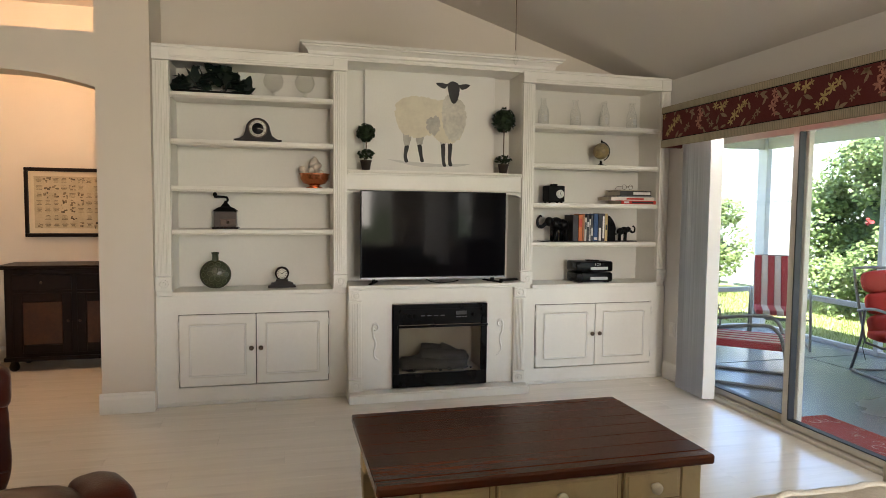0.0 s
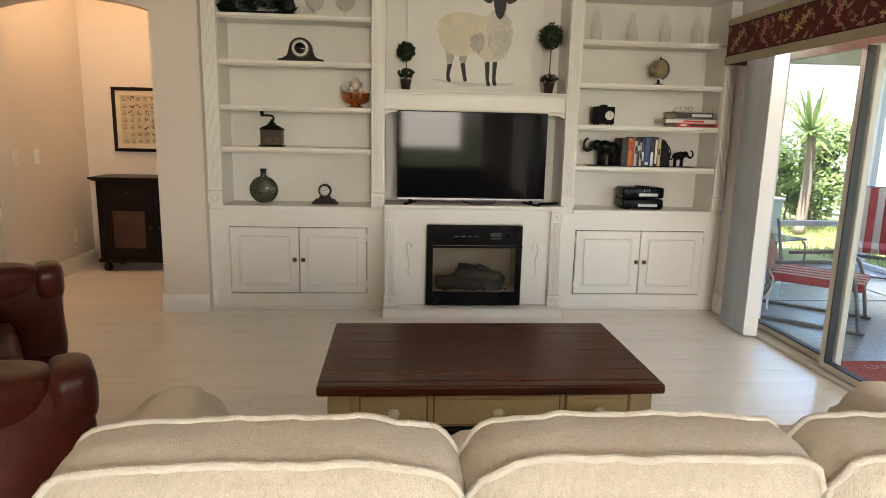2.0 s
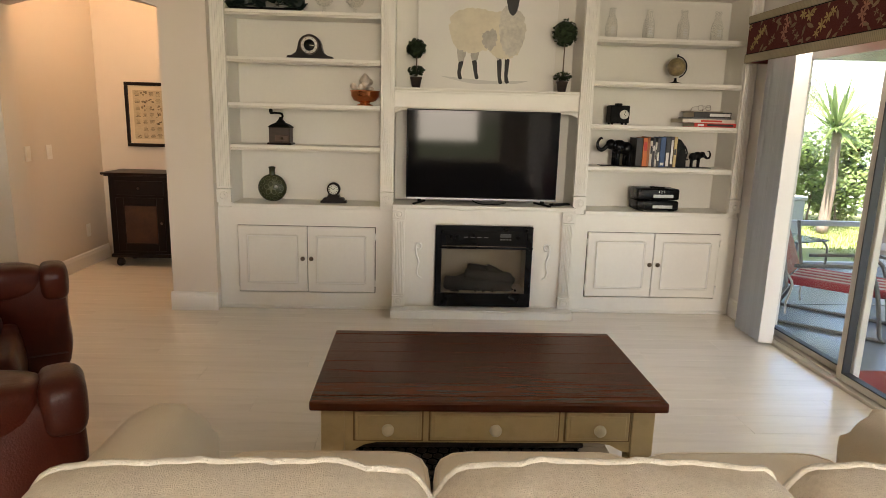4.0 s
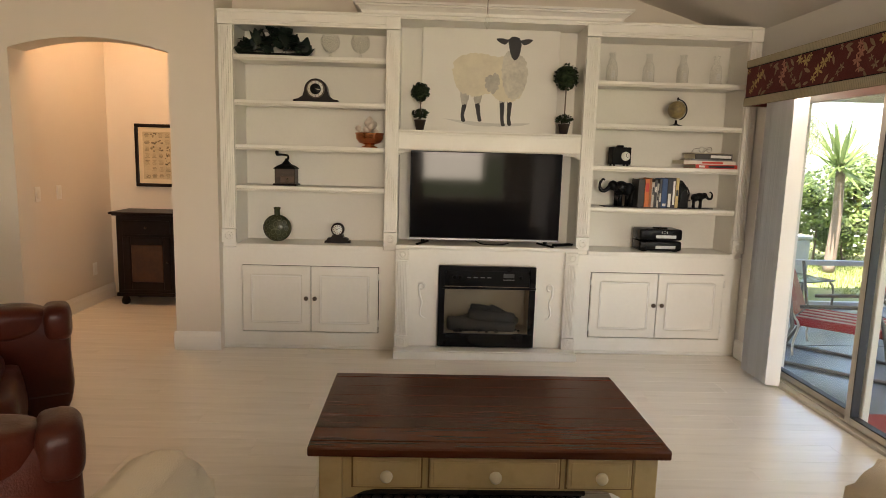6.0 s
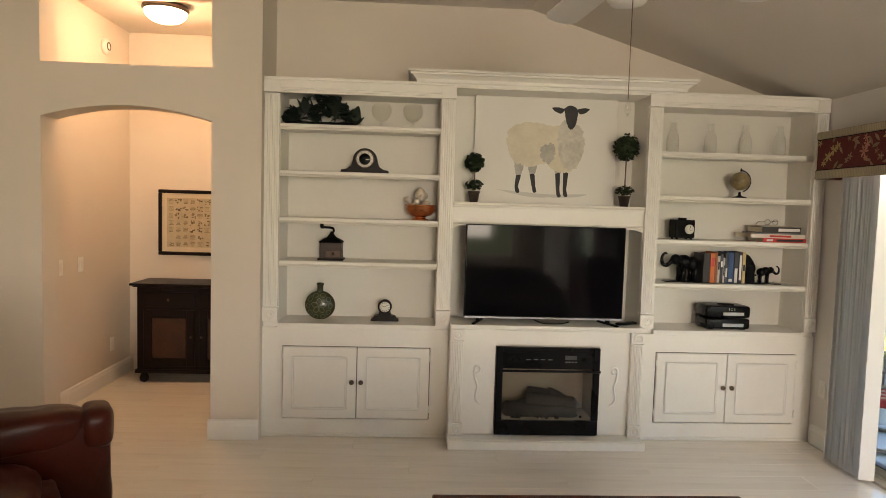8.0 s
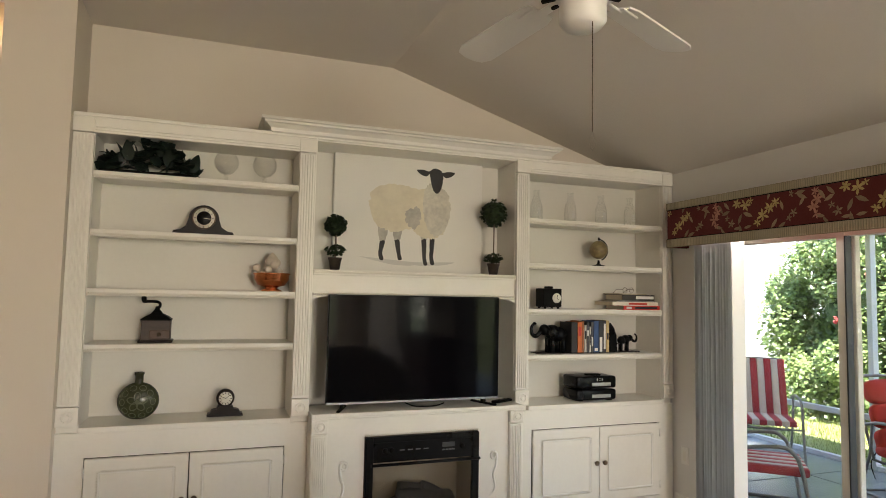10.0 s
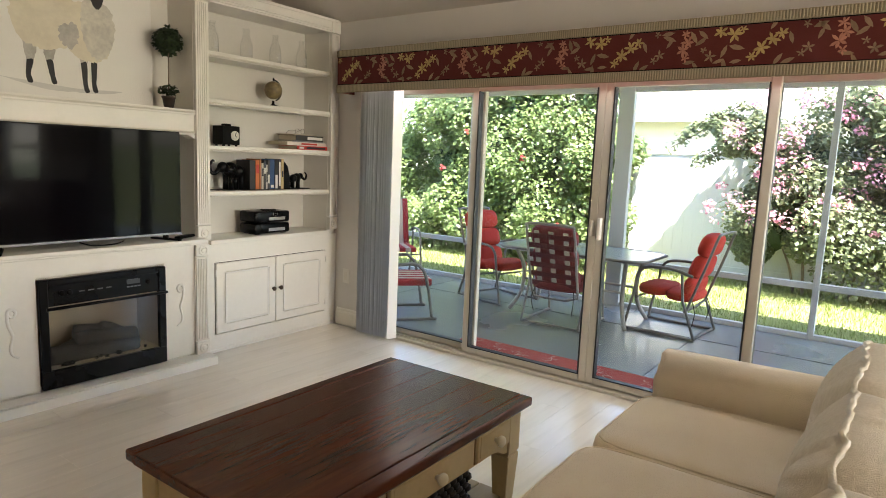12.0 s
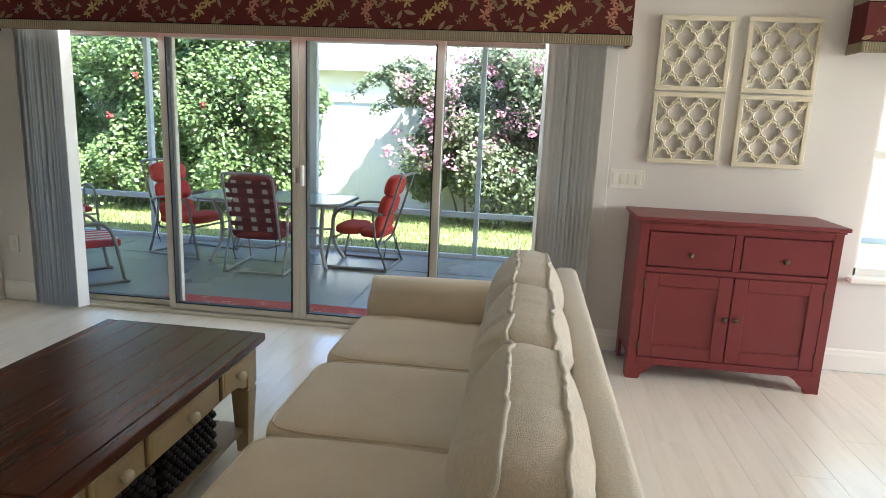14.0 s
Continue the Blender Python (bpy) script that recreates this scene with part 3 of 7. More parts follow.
def niche():
    """The middle bay: panelled niche for picture and television, bridged by a crown moulding."""
    t = thing("display_niche", (1.213, UNIT_Y, 0), 0, "white panelled niche with a picture shelf and crown moulding", "wall niche")
    w = 2.562 - 1.213
    D = BACK_Y - UNIT_Y - 0.004
    part("back_panel", box(0, w, D - 0.05, D - 0.02, 0.80, 2.47), BACKP, t)
    part("top_panel", box(0, w, 0.0, D - 0.05, 2.445, 2.468), WHITE, t)
    part("picture_shelf", boxes([(0, w, 0.0, D - 0.05, 1.638, 1.667), (0, w, -0.006, 0.004, 1.634, 1.668)], 0.003), WHITE, t)
    part("rope_trim", rope(0.004, w - 0.004, -0.007, 1.652, 0.008), ROPE, t, "white twisted rope moulding")
    part("header", box(0, w, 0.02, 0.05, 1.53, 1.638), WHITE, t)
    part("header_moulding", boxes([(0, w, 0.0, 0.05, 1.515, 1.532), (0, w, 0.01, 0.05, 1.505, 1.515)], 0.003), WHITE, t)
    part("rope_trim", rope(0.004, w - 0.004, -0.003, 1.524, 0.007), ROPE, t, "white twisted rope moulding")
    for a, b in ((0.0, 0.075), (w - 0.075, w)):
        s = 1 if a == 0 else -1
        e = a if s == 1 else b
        bm = prism([(e, 1.505), (e + s * 0.045, 1.505), (e + s * 0.040, 1.499), (e + s * 0.022, 1.494), (e + s * 0.010, 1.486), (e, 1.483)], 0.10, Matrix.Translation((0, 0.005, 0)))
        part("corbel", bm, WHITE, t)
    part("niche_floor", box(0, w, -0.10, D - 0.05, 0.792, 0.800), WHITE, t)
    # crown: a stepped, coved profile with returned ends
    c = bmesh.new()
    x0, x1 = 0.965 - 1.213, 2.785 - 1.213
    prof = [(0.0, 2.454), (0.012, 2.454), (0.014, 2.466), (0.026, 2.473), (0.031, 2.492), (0.052, 2.512), (0.068, 2.518), (0.068, 2.529), (0.085, 2.533), (0.085, 2.548), (0, 2.548)]
    rings = []
    for xx, sx, yback in ((x0, -1, True), (x0, -1, False), (x1, 1, False), (x1, 1, True)):
        rings.append([c.verts.new((xx + sx * p, D if yback else -0.006 - p, z)) for p, z in prof])
    for r0, r1 in zip(rings, rings[1:]):
        for i in range(len(prof)):
            j = (i + 1) % len(prof)
            c.faces.new((r0[i], r0[j], r1[j], r1[i]))
    c.faces.new(rings[0])
    c.faces.new(rings[-1])
    part("crown_moulding", c, WHITE, t, "stepped white crown moulding")
    part("crown_top", box(x0 + 0.002, x1 - 0.002, -0.005, D, 2.485, 2.52), WHITE, t)


niche()


def mantel():
    """Fireplace surround with its electric insert."""
    t = thing("fireplace_surround", (1.883, 5.59, 0), 0, "white fluted mantel surround with carved scrolls on the floor", "fireplace")
    h = 0.672
    part("hearth", boxes([(-0.677, 0.677, -0.10, 0.13, 0, 0.058), (-0.670, 0.670, -0.092, 0.13, 0.058, 0.066)], 0.005, 2), WHITE, t)
    part("mantel_shelf", boxes([(-h, h, -0.012, 0.30, 0.812, 0.836), (-h, h, -0.004, 0.13, 0.800, 0.812)], 0.005, 2), WHITE, t)
    for r in ((-h + 0.09, -0.356, 0.012, 0.13, 0.066, 0.80), (0.369, h - 0.09, 0.012, 0.13, 0.066, 0.80), (-0.356, 0.369, 0.012, 0.13, 0.690, 0.80)):
        part("front_panel", box(*r), WHITE, t)
    for s in (-1, 1):
        a, b = sorted((s * h, s * (h - 0.095)))
        part("pilaster_block", box(a, b, 0.0, 0.13, 0.066, 0.80), WHITE, t)
        fluted(t, a + 0.003, b - 0.003, 0.158, 0.722, 0.0, 6)
        part("rosette", rosette((a + b) / 2, 0.765, 0.095, 0.075), WHITE, t, "carved square rosette block")
        part("rosette", rosette((a + b) / 2, 0.110, 0.095, 0.088), WHITE, t, "carved square rosette block")
        # carved scroll
        k = -1 if s < 0 else 1
        cx = s * 0.474
        pts = smooth_path([(cx + k * 0.016, 0, 0.520), (cx + k * 0.006, 0, 0.508), (cx - k * 0.010, 0, 0.512), (cx - k * 0.016, 0, 0.535), (cx + k * 0.002, 0, 0.550), (cx + k * 0.022, 0, 0.535), (cx + k * 0.020, 0, 0.47), (cx + k * 0.002, 0, 0.41), (cx + k * 0.014, 0, 0.345), (cx + k * 0.006, 0, 0.305), (cx - k * 0.022, 0, 0.285)], 6)
        part("scroll", tube([(p.x, 0.011, p.z) for p in pts], 0.008, 6, None, False, [0.6 + 0.5 * math.sin(3.1 * i / len(pts)) for i in range(len(pts))]), TRIM, t, "carved wooden scroll appliqué", True)
    tagged(part("bead", rope(-0.356, 0.369, 0.008, 0.697, 0.007), ROPE, t, "beaded trim over the firebox"), "", "", "", "stuff")
    for a, b in ((-0.58, -0.36), (0.372, 0.58)):
        tagged(part("bead", rope(a, b, 0.008, 0.074, 0.006), ROPE, t, "beaded trim"), "", "", "", "stuff")
    # electric insert
    f = thing("electric_fireplace", (1.889, 5.576, 0), 0, "black electric fireplace insert with fake logs behind glass", "fireplace")
    x0, x1, z0, z1 = -0.357, 0.361, 0.076, 0.687
    part("frame", boxes([(x0, x1, 0, 0.03, z0, z0 + 0.10), (x0, x0 + 0.045, 0, 0.03, z0 + 0.10, z1), (x1 - 0.045, x1, 0, 0.03, z0 + 0.10, z1), (x0 + 0.045, x1 - 0.045, 0, 0.03, z1 - 0.035, z1)], 0.004), BLACK, f)
    cp = part("control_panel", box(x0 + 0.045, x1 - 0.045, 0.012, 0.03, z1 - 0.15, z1 - 0.035, 0.002), BLACK, f)
    for dx in (-0.24, -0.20, 0.25):
        part("knob", lathe([(0.016, 0), (0.014, 0.012), (0, 0.013)], 16, (dx, 0.012, 0.605), None, Matrix.Rotation(radians(90), 4, "X")), BLACKM, cp, "", True)
    part("display", box(0.12, 0.20, 0.009, 0.013, 0.605, 0.632), mat("panel_grey", (0.07, 0.075, 0.075), 0.3), cp)
    pm = mat("panel_print", (0.16, 0.16, 0.155), 0.5)
    for r in [(0.12 + i * 0.022, 0.136 + i * 0.022, 0.009, 0.013, 0.585, 0.592) for i in range(4)] + [(-0.15 + i * 0.05, -0.12 + i * 0.05, 0.009, 0.013, 0.600, 0.606) for i in range(4)]:
        part("label_bar", box(*r), pm, cp)
    part("vent_rail", tube([(x0 + 0.03, -0.012, 0.528), (x1 - 0.0, -0.012, 0.528)], 0.009, 8), BLACK, f, "black handle bar", True)
    part("glass", box(x0 + 0.045, x1 - 0.045, 0.014, 0.018, z0 + 0.10, 0.522), PANE, f, "dark glass front").visible_shadow = False
    part("firebox", boxes([(x0 + 0.02, x1 - 0.02, 0.30, 0.31, z0, z1), (x0 + 0.02, x0 + 0.03, 0.03, 0.30, z0, z1), (x1 - 0.03, x1 - 0.02, 0.03, 0.30, z0, z1), (x0 + 0.02, x1 - 0.02, 0.03, 0.30, z0, z0 + 0.10), (x0 + 0.02, x1 - 0.02, 0.03, 0.30, 0.53, z1)]), mat("firebox_tan", (0.40, 0.32, 0.22), 0.8, scale=4, fine=60, var=0.15), f, "tan firebox lining")
    for i, (lx, lz, ang, r, ln) in enumerate(((-0.02, 0.215, 3, 0.052, 0.50), (0.05, 0.275, 4, 0.050, 0.36), (-0.13, 0.255, -24, 0.036, 0.26), (0.15, 0.275, 26, 0.040, 0.24), (0.0, 0.315, 6, 0.036, 0.20))):
        m = Matrix.Translation((lx, 0.12 + 0.022 * i, lz)) @ Matrix.Rotation(radians(ang), 4, "Y") @ Matrix.Rotation(radians(90), 4, "Y")
        bm = lathe([(r * 0.8, -ln / 2), (r, -ln / 2 + 0.01), (r * 1.06, -ln / 5), (r * 0.92, ln / 6), (r, ln / 2 - 0.01), (r * 0.75, ln / 2)], 12)
        for v in bm.verts:
            v.co *= 1 + 0.12 * noise.noise(v.co * 30)
        part("log", moved(bm, m), mat("charred_log", (0.010, 0.008, 0.007), 0.9, scale=20, fine=90, bump=0.3) if i == 0 else bpy.data.materials["charred_log"], f, "", True)
    bm = bmesh.new()
    rng = random.Random(4)
    for i in range(60):
        bmesh.ops.create_icosphere(bm, subdivisions=1, radius=rng.uniform(0.008, 0.02), matrix=Matrix.Translation((rng.uniform(-0.26, 0.26), rng.uniform(0.05, 0.26), 0.178 + rng.uniform(0, 0.014))))
    part("embers", bm, BLACKM, f)


mantel()

# ---- television ----


def television():
    t = thing("television", (1.8635, 5.672, 0.836), 0, "large black flat-screen television standing on the mantel", "television")
    w, z0, z1 = 0.558, 0.035, 0.683
    part("casing", box(-w, w, 0.004, 0.045, z0, z1, 0.006), BLACK, t)
    part("screen", box(-w + 0.008, w - 0.008, 0.0, 0.005, z0 + 0.016, z1 - 0.008), SCREEN, t, "glossy black screen")
    part("lower_trim", box(-w, w, -0.002, 0.006, z0 - 0.002, z0 + 0.010, 0.001), mat("tv_silver", (0.35, 0.35, 0.36), 0.3, metal=0.8), t, "thin silver lower trim")
    for s in (-1, 1):
        part("foot", moved(boxes([(-0.012, 0.012, -0.11, 0.11, 0.0, 0.012), (-0.010, 0.010, -0.015, 0.02, 0.010, 0.05)], 0.004), Matrix.Translation((s * 0.46, 0.02, 0)) @ Matrix.Rotation(radians(s * 22), 4, "Z")), BLACKM, t)


television()

# ---- coffee table ----


def coffee_table():
    X0, X1, Y0, Y1, H = 1.034, 2.266, 3.006, 3.742, 0.512
    t = thing("coffee_table", ((X0 + X1) / 2, (Y0 + Y1) / 2, 0), 0, "pale yellow coffee table with a dark plank top and drawers", "coffee table")
    w, d = (X1 - X0) / 2, (Y1 - Y0) / 2
    top = part("tabletop", box(-w, w, -d + 0.05, d - 0.05, H - 0.034, H - 0.006), WALNUT, t, "dark stained wooden top")
    for y0, y1 in ((-d, -d + 0.055), (d - 0.055, d)):
        part("edge_board", box(-w, w, y0, y1, H - 0.036, H, 0.008, 2), WALNUT, top)
    n = 6
    pw = (2 * d - 0.11) / n
    for i in range(n):
        part("plank", box(-w + 0.003, w - 0.003, -d + 0.055 + i * pw + 0.0005, -d + 0.055 + (i + 1) * pw - 0.0005, H - 0.008, H, 0.0016, 1), WALNUT, top)
    fw, fd = w - 0.035, d - 0.03
    for sx in (-1, 1):
        for sy in (-1, 1):
            bm = bmesh.new()
            cx, cy = sx * (fw - 0.04), sy * (fd - 0.04)
            box(cx - 0.04, cx + 0.04, cy - 0.04, cy + 0.04, 0.30, H - 0.034, 0.003, 1, bm)
            box(cx - 0.034, cx + 0.034, cy - 0.034, cy + 0.034, 0.288, 0.302, 0.0, 1, bm)
            lo = box(cx - 0.04, cx + 0.04, cy - 0.04, cy + 0.04, 0.0, 0.29, 0.003, 1)
            for v in lo.verts:
                k = 0.62 + 0.38 * min(1, max(0, v.co.z / 0.27))
                v.co.x, v.co.y = cx + (v.co.x - cx) * k, cy + (v.co.y - cy) * k
            me = bpy.data.meshes.new("tmp")
            lo.to_mesh(me)
            lo.free()
            bm.from_mesh(me)
            bpy.data.meshes.remove(me)
            part("leg", bm, MUSTARD, t)
    az0, az1 = 0.345, H - 0.034

    def apron(y, sgn):
        # the shaped lower rail
        o = [(-fw + 0.08, az1), (fw - 0.08, az1), (fw - 0.08, az0 - 0.035), (fw - 0.11, az0 - 0.03), (fw - 0.15, az0 - 0.008), (fw - 0.19, az0), (-fw + 0.19, az0), (-fw + 0.15, az0 - 0.008), (-fw + 0.11, az0 - 0.03), (-fw + 0.08, az0 - 0.035)]
        return prism(o, 0.02, Matrix.Translation((0, y, 0)))

    part("apron", apron(-fd + 0.008, 1), MUSTARD, t)
    part("apron", apron(fd - 0.028, 1), MUSTARD, t)
    for s in (-1, 1):
        a, b = sorted((s * (fw - 0.008), s * (fw - 0.028)))
        part("apron", box(a, b, -fd + 0.08, fd - 0.08, az0 - 0.01, az1), MUSTARD, t)
    for x0, x1 in ((-0.455, -0.225), (-0.195, 0.250), (0.278, 0.500)):
        x0, x1 = x0 - 0.01, x1 - 0.01
        dr = part("drawer", boxes([(x0, x1, -fd - 0.006, -fd + 0.01, az0 + 0.014, az1 - 0.012)], 0.004, 2), MUSTARD, t)
        part("drawer_gap", box(x0 - 0.006, x1 + 0.006, -fd + 0.003, -fd + 0.0095, az0 + 0.008, az1 - 0.004), GLAZE, dr, "brown glazed gap")
        part("drawer_panel", box(x0 + 0.012, x1 - 0.012, -fd - 0.009, -fd - 0.005, az0 + 0.026, az1 - 0.024, 0.002, 1), MUSTARD, dr)
        part("knob", lathe([(0.009, 0), (0.008, 0.008), (0.015, 0.014), (0.021, 0.022), (0.020, 0.032), (0.012, 0.039), (0, 0.041)], 20, ((x0 + x1) / 2, -fd - 0.008, (az0 + az1) / 2), None, Matrix.Rotation(radians(90), 4, "X")), IVORY, dr, "round ivory knob", True)
    sh = part("shelf", bmesh.new(), MUSTARD, t)
    sw = (2 * fd - 0.06) / 5
    for i in range(5):
        part("slat", box(-fw + 0.03, fw - 0.03, -fd + 0.03 + i * sw + 0.002, -fd + 0.03 + (i + 1) * sw - 0.002, 0.095, 0.117, 0.003, 1), mat("shelf_tan", (0.36, 0.28, 0.18), 0.5, scale=3, fine=30, stretch=(0.5, 5, 5)) if i == 0 else bpy.data.materials["shelf_tan"], sh, "tan wooden slat")


coffee_table()


def basket(x0, x1, y0, y1, z0, h):
    """A woven dark basket: rows of staggered strands."""
    t = thing("basket", ((x0 + x1) / 2, (y0 + y1) / 2, z0), 0, "dark woven basket on the table's lower shelf", "basket", "baskets under the table")
    w, d = (x1 - x0) / 2, (y1 - y0) / 2
    part("liner", boxes([(-w + 0.01, w - 0.01, -d + 0.01, d - 0.01, 0, 0.01), (-w + 0.008, -w + 0.012, -d + 0.01, d - 0.01, 0.01, h - 0.01), (w - 0.012, w - 0.008, -d + 0.01, d - 0.01, 0.01, h - 0.01), (-w + 0.01, w - 0.01, -d + 0.008, -d + 0.012, 0.01, h - 0.01), (-w + 0.01, w - 0.01, d - 0.012, d - 0.008, 0.01, h - 0.01)]), BLACKM, t)
    bm = bmesh.new()
    rows = int(h / 0.022)
    for r in range(rows):
        z = 0.012 + r * 0.022
        for side in range(4):
            ln, fx = (w, d) if side % 2 == 0 else (d, w)
            cnt = int(2 * ln / 0.036)
            for i in range(cnt):
                u = -ln + (i + 0.5 + 0.5 * (r % 2)) * 2 * ln / cnt
                if u > ln - 0.008:
                    continue
                p = [(u, -fx), (fx, u), (u, fx), (-fx, u)][side]
                m = Matrix.Translation((*p, z)) @ Matrix.Rotation(radians(90 * side), 4, "Z") @ Matrix.Diagonal((1.5, 0.7, 0.85, 1))
                bmesh.ops.create_icosphere(bm, subdivisions=1, radius=0.0135, matrix=m)
    part("weave", bm, mat("dark_wicker", (0.03, 0.022, 0.017), 0.55, scale=20, fine=90, var=0.2, island=0.3) if "dark_wicker" not in bpy.data.materials else bpy.data.materials["dark_wicker"], t, "dark woven strands", True)
    part("rim", tube([(-w, -d, h), (w, -d, h), (w, d, h), (-w, d, h)], 0.012, 8, None, True), bpy.data.materials["dark_wicker"], t, "", True)


for bx in (1.185, 1.602):
    basket(bx, bx + 0.39, 3.10, 3.58, 0.117, 0.19)

# ---- cream sofa ----


def boxed_cushion(bw, bh, seam, bulge, seed):
    """A boxed back cushion: two bulging faces, a puckered strip between them, and the two seam lines."""
    N, R = 112, 9
    bm = bmesh.new()
    edge = []
    for k in range(N):
        a = 2 * math.pi * (k + 0.5) / N
        c, q = math.cos(a), math.sin(a)
        f = (abs(c) ** 6 + abs(q) ** 6) ** (-1 / 6)
        wob = 0.012 * noise.noise(Vector((3 * c + seed, 3 * q, 0.4))) + 0.005 * noise.noise(Vector((9 * c + seed, 9 * q, 1.7)))
        edge.append((c * f * bw / 2 * (1 + wob), q * f * bh / 2 * (1 + wob) + 0.5 * wob * (1 if q > 0 else 0)))

    def seam_y(k, s):
        return s * (seam + 0.012 * noise.noise(Vector((k * 0.33, s * 5.0, seed))) + 0.006 * noise.noise(Vector((k * 0.9, s * 9.0, seed))))

    lines = {}
    for s in (-1, 1):
        rim = [bm.verts.new((x, seam_y(k, s), z)) for k, (x, z) in enumerate(edge)]
        lines[s] = [v.co.copy() for v in rim]
        prev = rim
        for r in range(1, R):
            u = 1 - r / R
            ring = []
            for k, (x, z) in enumerate(edge):
                crease = 0.006 * noise.noise(Vector((x * 16 + seed, z * 5, s * 3.0))) * u
                puck = 0.004 * math.sin(k * 1.9 + seed) * max(0, u - 0.55)
                ring.append(bm.verts.new((x * u, seam_y(k, s) * u + s * (seam * (1 - u) + bulge * (1 - u ** 2.6) + crease + puck), z * u)))
            for k in range(N):
                bm.faces.new((prev[k], prev[(k + 1) % N], ring[(k + 1) % N], ring[k]))
            prev = ring
        hub = bm.verts.new((0, s * (seam + bulge), 0))
        for k in range(N):
            bm.faces.new((prev[k], prev[(k + 1) % N], hub))
    prev = [bm.verts.new(p) for p in lines[-1]]
    for q in range(1, 7):
        u = q / 6
        row = []
        for k, (x, z) in enumerate(edge):
            d = Vector((x, 0, z)).normalized()
            lift = math.sin(math.pi * u) * (0.006 + 0.007 * noise.noise(Vector((k * 0.75, u * 1.2, seed + 4))))
            p = lines[-1][k].lerp(lines[1][k], u) + d * lift
            row.append(bm.verts.new(p))
        for k in range(N):
            bm.faces.new((prev[k], prev[(k + 1) % N], row[(k + 1) % N], row[k]))
        prev = row
    bmesh.ops.remove_doubles(bm, verts=bm.verts, dist=1e-5)
    return bm, lines


def sofa():
    X0, X1 = 0.60, 2.86
    t = thing("sofa", ((X0 + X1) / 2, 2.2, 0), 0, "cream linen three-seat sofa with loose back cushions", "sofa")
    w = (X1 - X0) / 2
    part("base", box(-w + 0.02, w - 0.02, -0.46, 0.44, 0.05, 0.34, 0.02, 3), LINEN, t, "", True)
    part("back_frame", box(-w + 0.01, w - 0.01, -0.525, -0.415, 0.05, 0.765, 0.035, 4), LINEN2, t, "woven cream back", True)
    part("piping", tube([(-w + 0.03, -0.516, 0.745), (w - 0.03, -0.516, 0.745)], 0.005, 6), LINEN2, t, "", True)
    for s in (-1, 1):
        a, b = sorted((s * w, s * (w - 0.25)))
        o = []
        for i in range(17):
            an = math.pi * i / 16
            o.append(((a + b) / 2 + math.copysign(abs(math.cos(an)) ** 0.7, math.cos(an)) * (b - a) / 2, 0.575 + 0.115 * math.sin(an) ** 0.8))
        o = [(b - 0.012, 0.06)] + o + [(a + 0.012, 0.06)]
        bm = prism(o, 0.87, Matrix.Translation((0, -0.42, 0)))
        bmesh.ops.bevel(bm, geom=[e for e in bm.edges if abs(e.verts[0].co.y - e.verts[1].co.y) < 1e-4], offset=0.03, segments=3, affect="EDGES")
        for v in bm.verts:
            v.co.z -= max(0, v.co.y - 0.15) * 0.06 if v.co.z > 0.5 else 0
        part("arm", bm, LINEN, t, "", True)
    sx = (2 * w - 0.50) / 3
    for i in range(3):
        cx = -w + 0.25 + sx * (i + 0.5)
        seat = part("seat_cushion", pillow(sx - 0.003, 0.90, 0.20, 9, 14, 0.0, i, 0.003, Matrix.Translation((cx, 0.035, 0.432))), LINEN, t, "", True)
        for zz in (0.520, 0.345):
            k = (1 - abs((zz - 0.432) / 0.10) ** 9) ** (1 / 9)
            ring = []
            for q in range(41):
                an = radians(-25 + 230 * q / 40)
                f = k * (abs(math.cos(an)) ** 9 + abs(math.sin(an)) ** 9) ** (-1 / 9)
                ring.append((cx + math.cos(an) * f * (sx - 0.003) / 2, 0.035 + math.sin(an) * f * 0.45, zz))
            part("piping", tube(ring, 0.0045, 6), LINEN, seat, "cream piping", True)
    # loose back cushions, boxed, with wavy piped seams
    for i, (x0, x1, yc, lean_deg) in enumerate(((0.770, 1.415, 1.925, 7), (1.420, 2.005, 1.928, 6), (2.010, 2.60, 1.925, 6))):
        lean = Matrix.Translation(((x0 + x1) / 2 - (X0 + X1) / 2, yc - 2.2 - 0.002, 0.670)) @ Matrix.Rotation(radians(lean_deg), 4, "X")
        c, lines = boxed_cushion(x1 - x0 + 0.01, 0.45, 0.062, 0.095, 3.7 * i + 1)
        cush = part("back_cushion", moved(c, lean), LINEN2, t, "woven cream back cushion", True)
        for s in (-1, 1):
            part("piping", tube([lean @ p for p in lines[s]], 0.0072, 6, None, True), PIPING, cush, "wavy cream piped seam", True)
    for sx2 in (-1, 1):
        for sy in (-0.43, 0.38):
            part("foot", lathe([(0.022, 0), (0.028, 0.055)], 12, (sx2 * (w - 0.10), sy, 0)), DARKWOOD, t)


sofa()

# ---- leather love seat ----


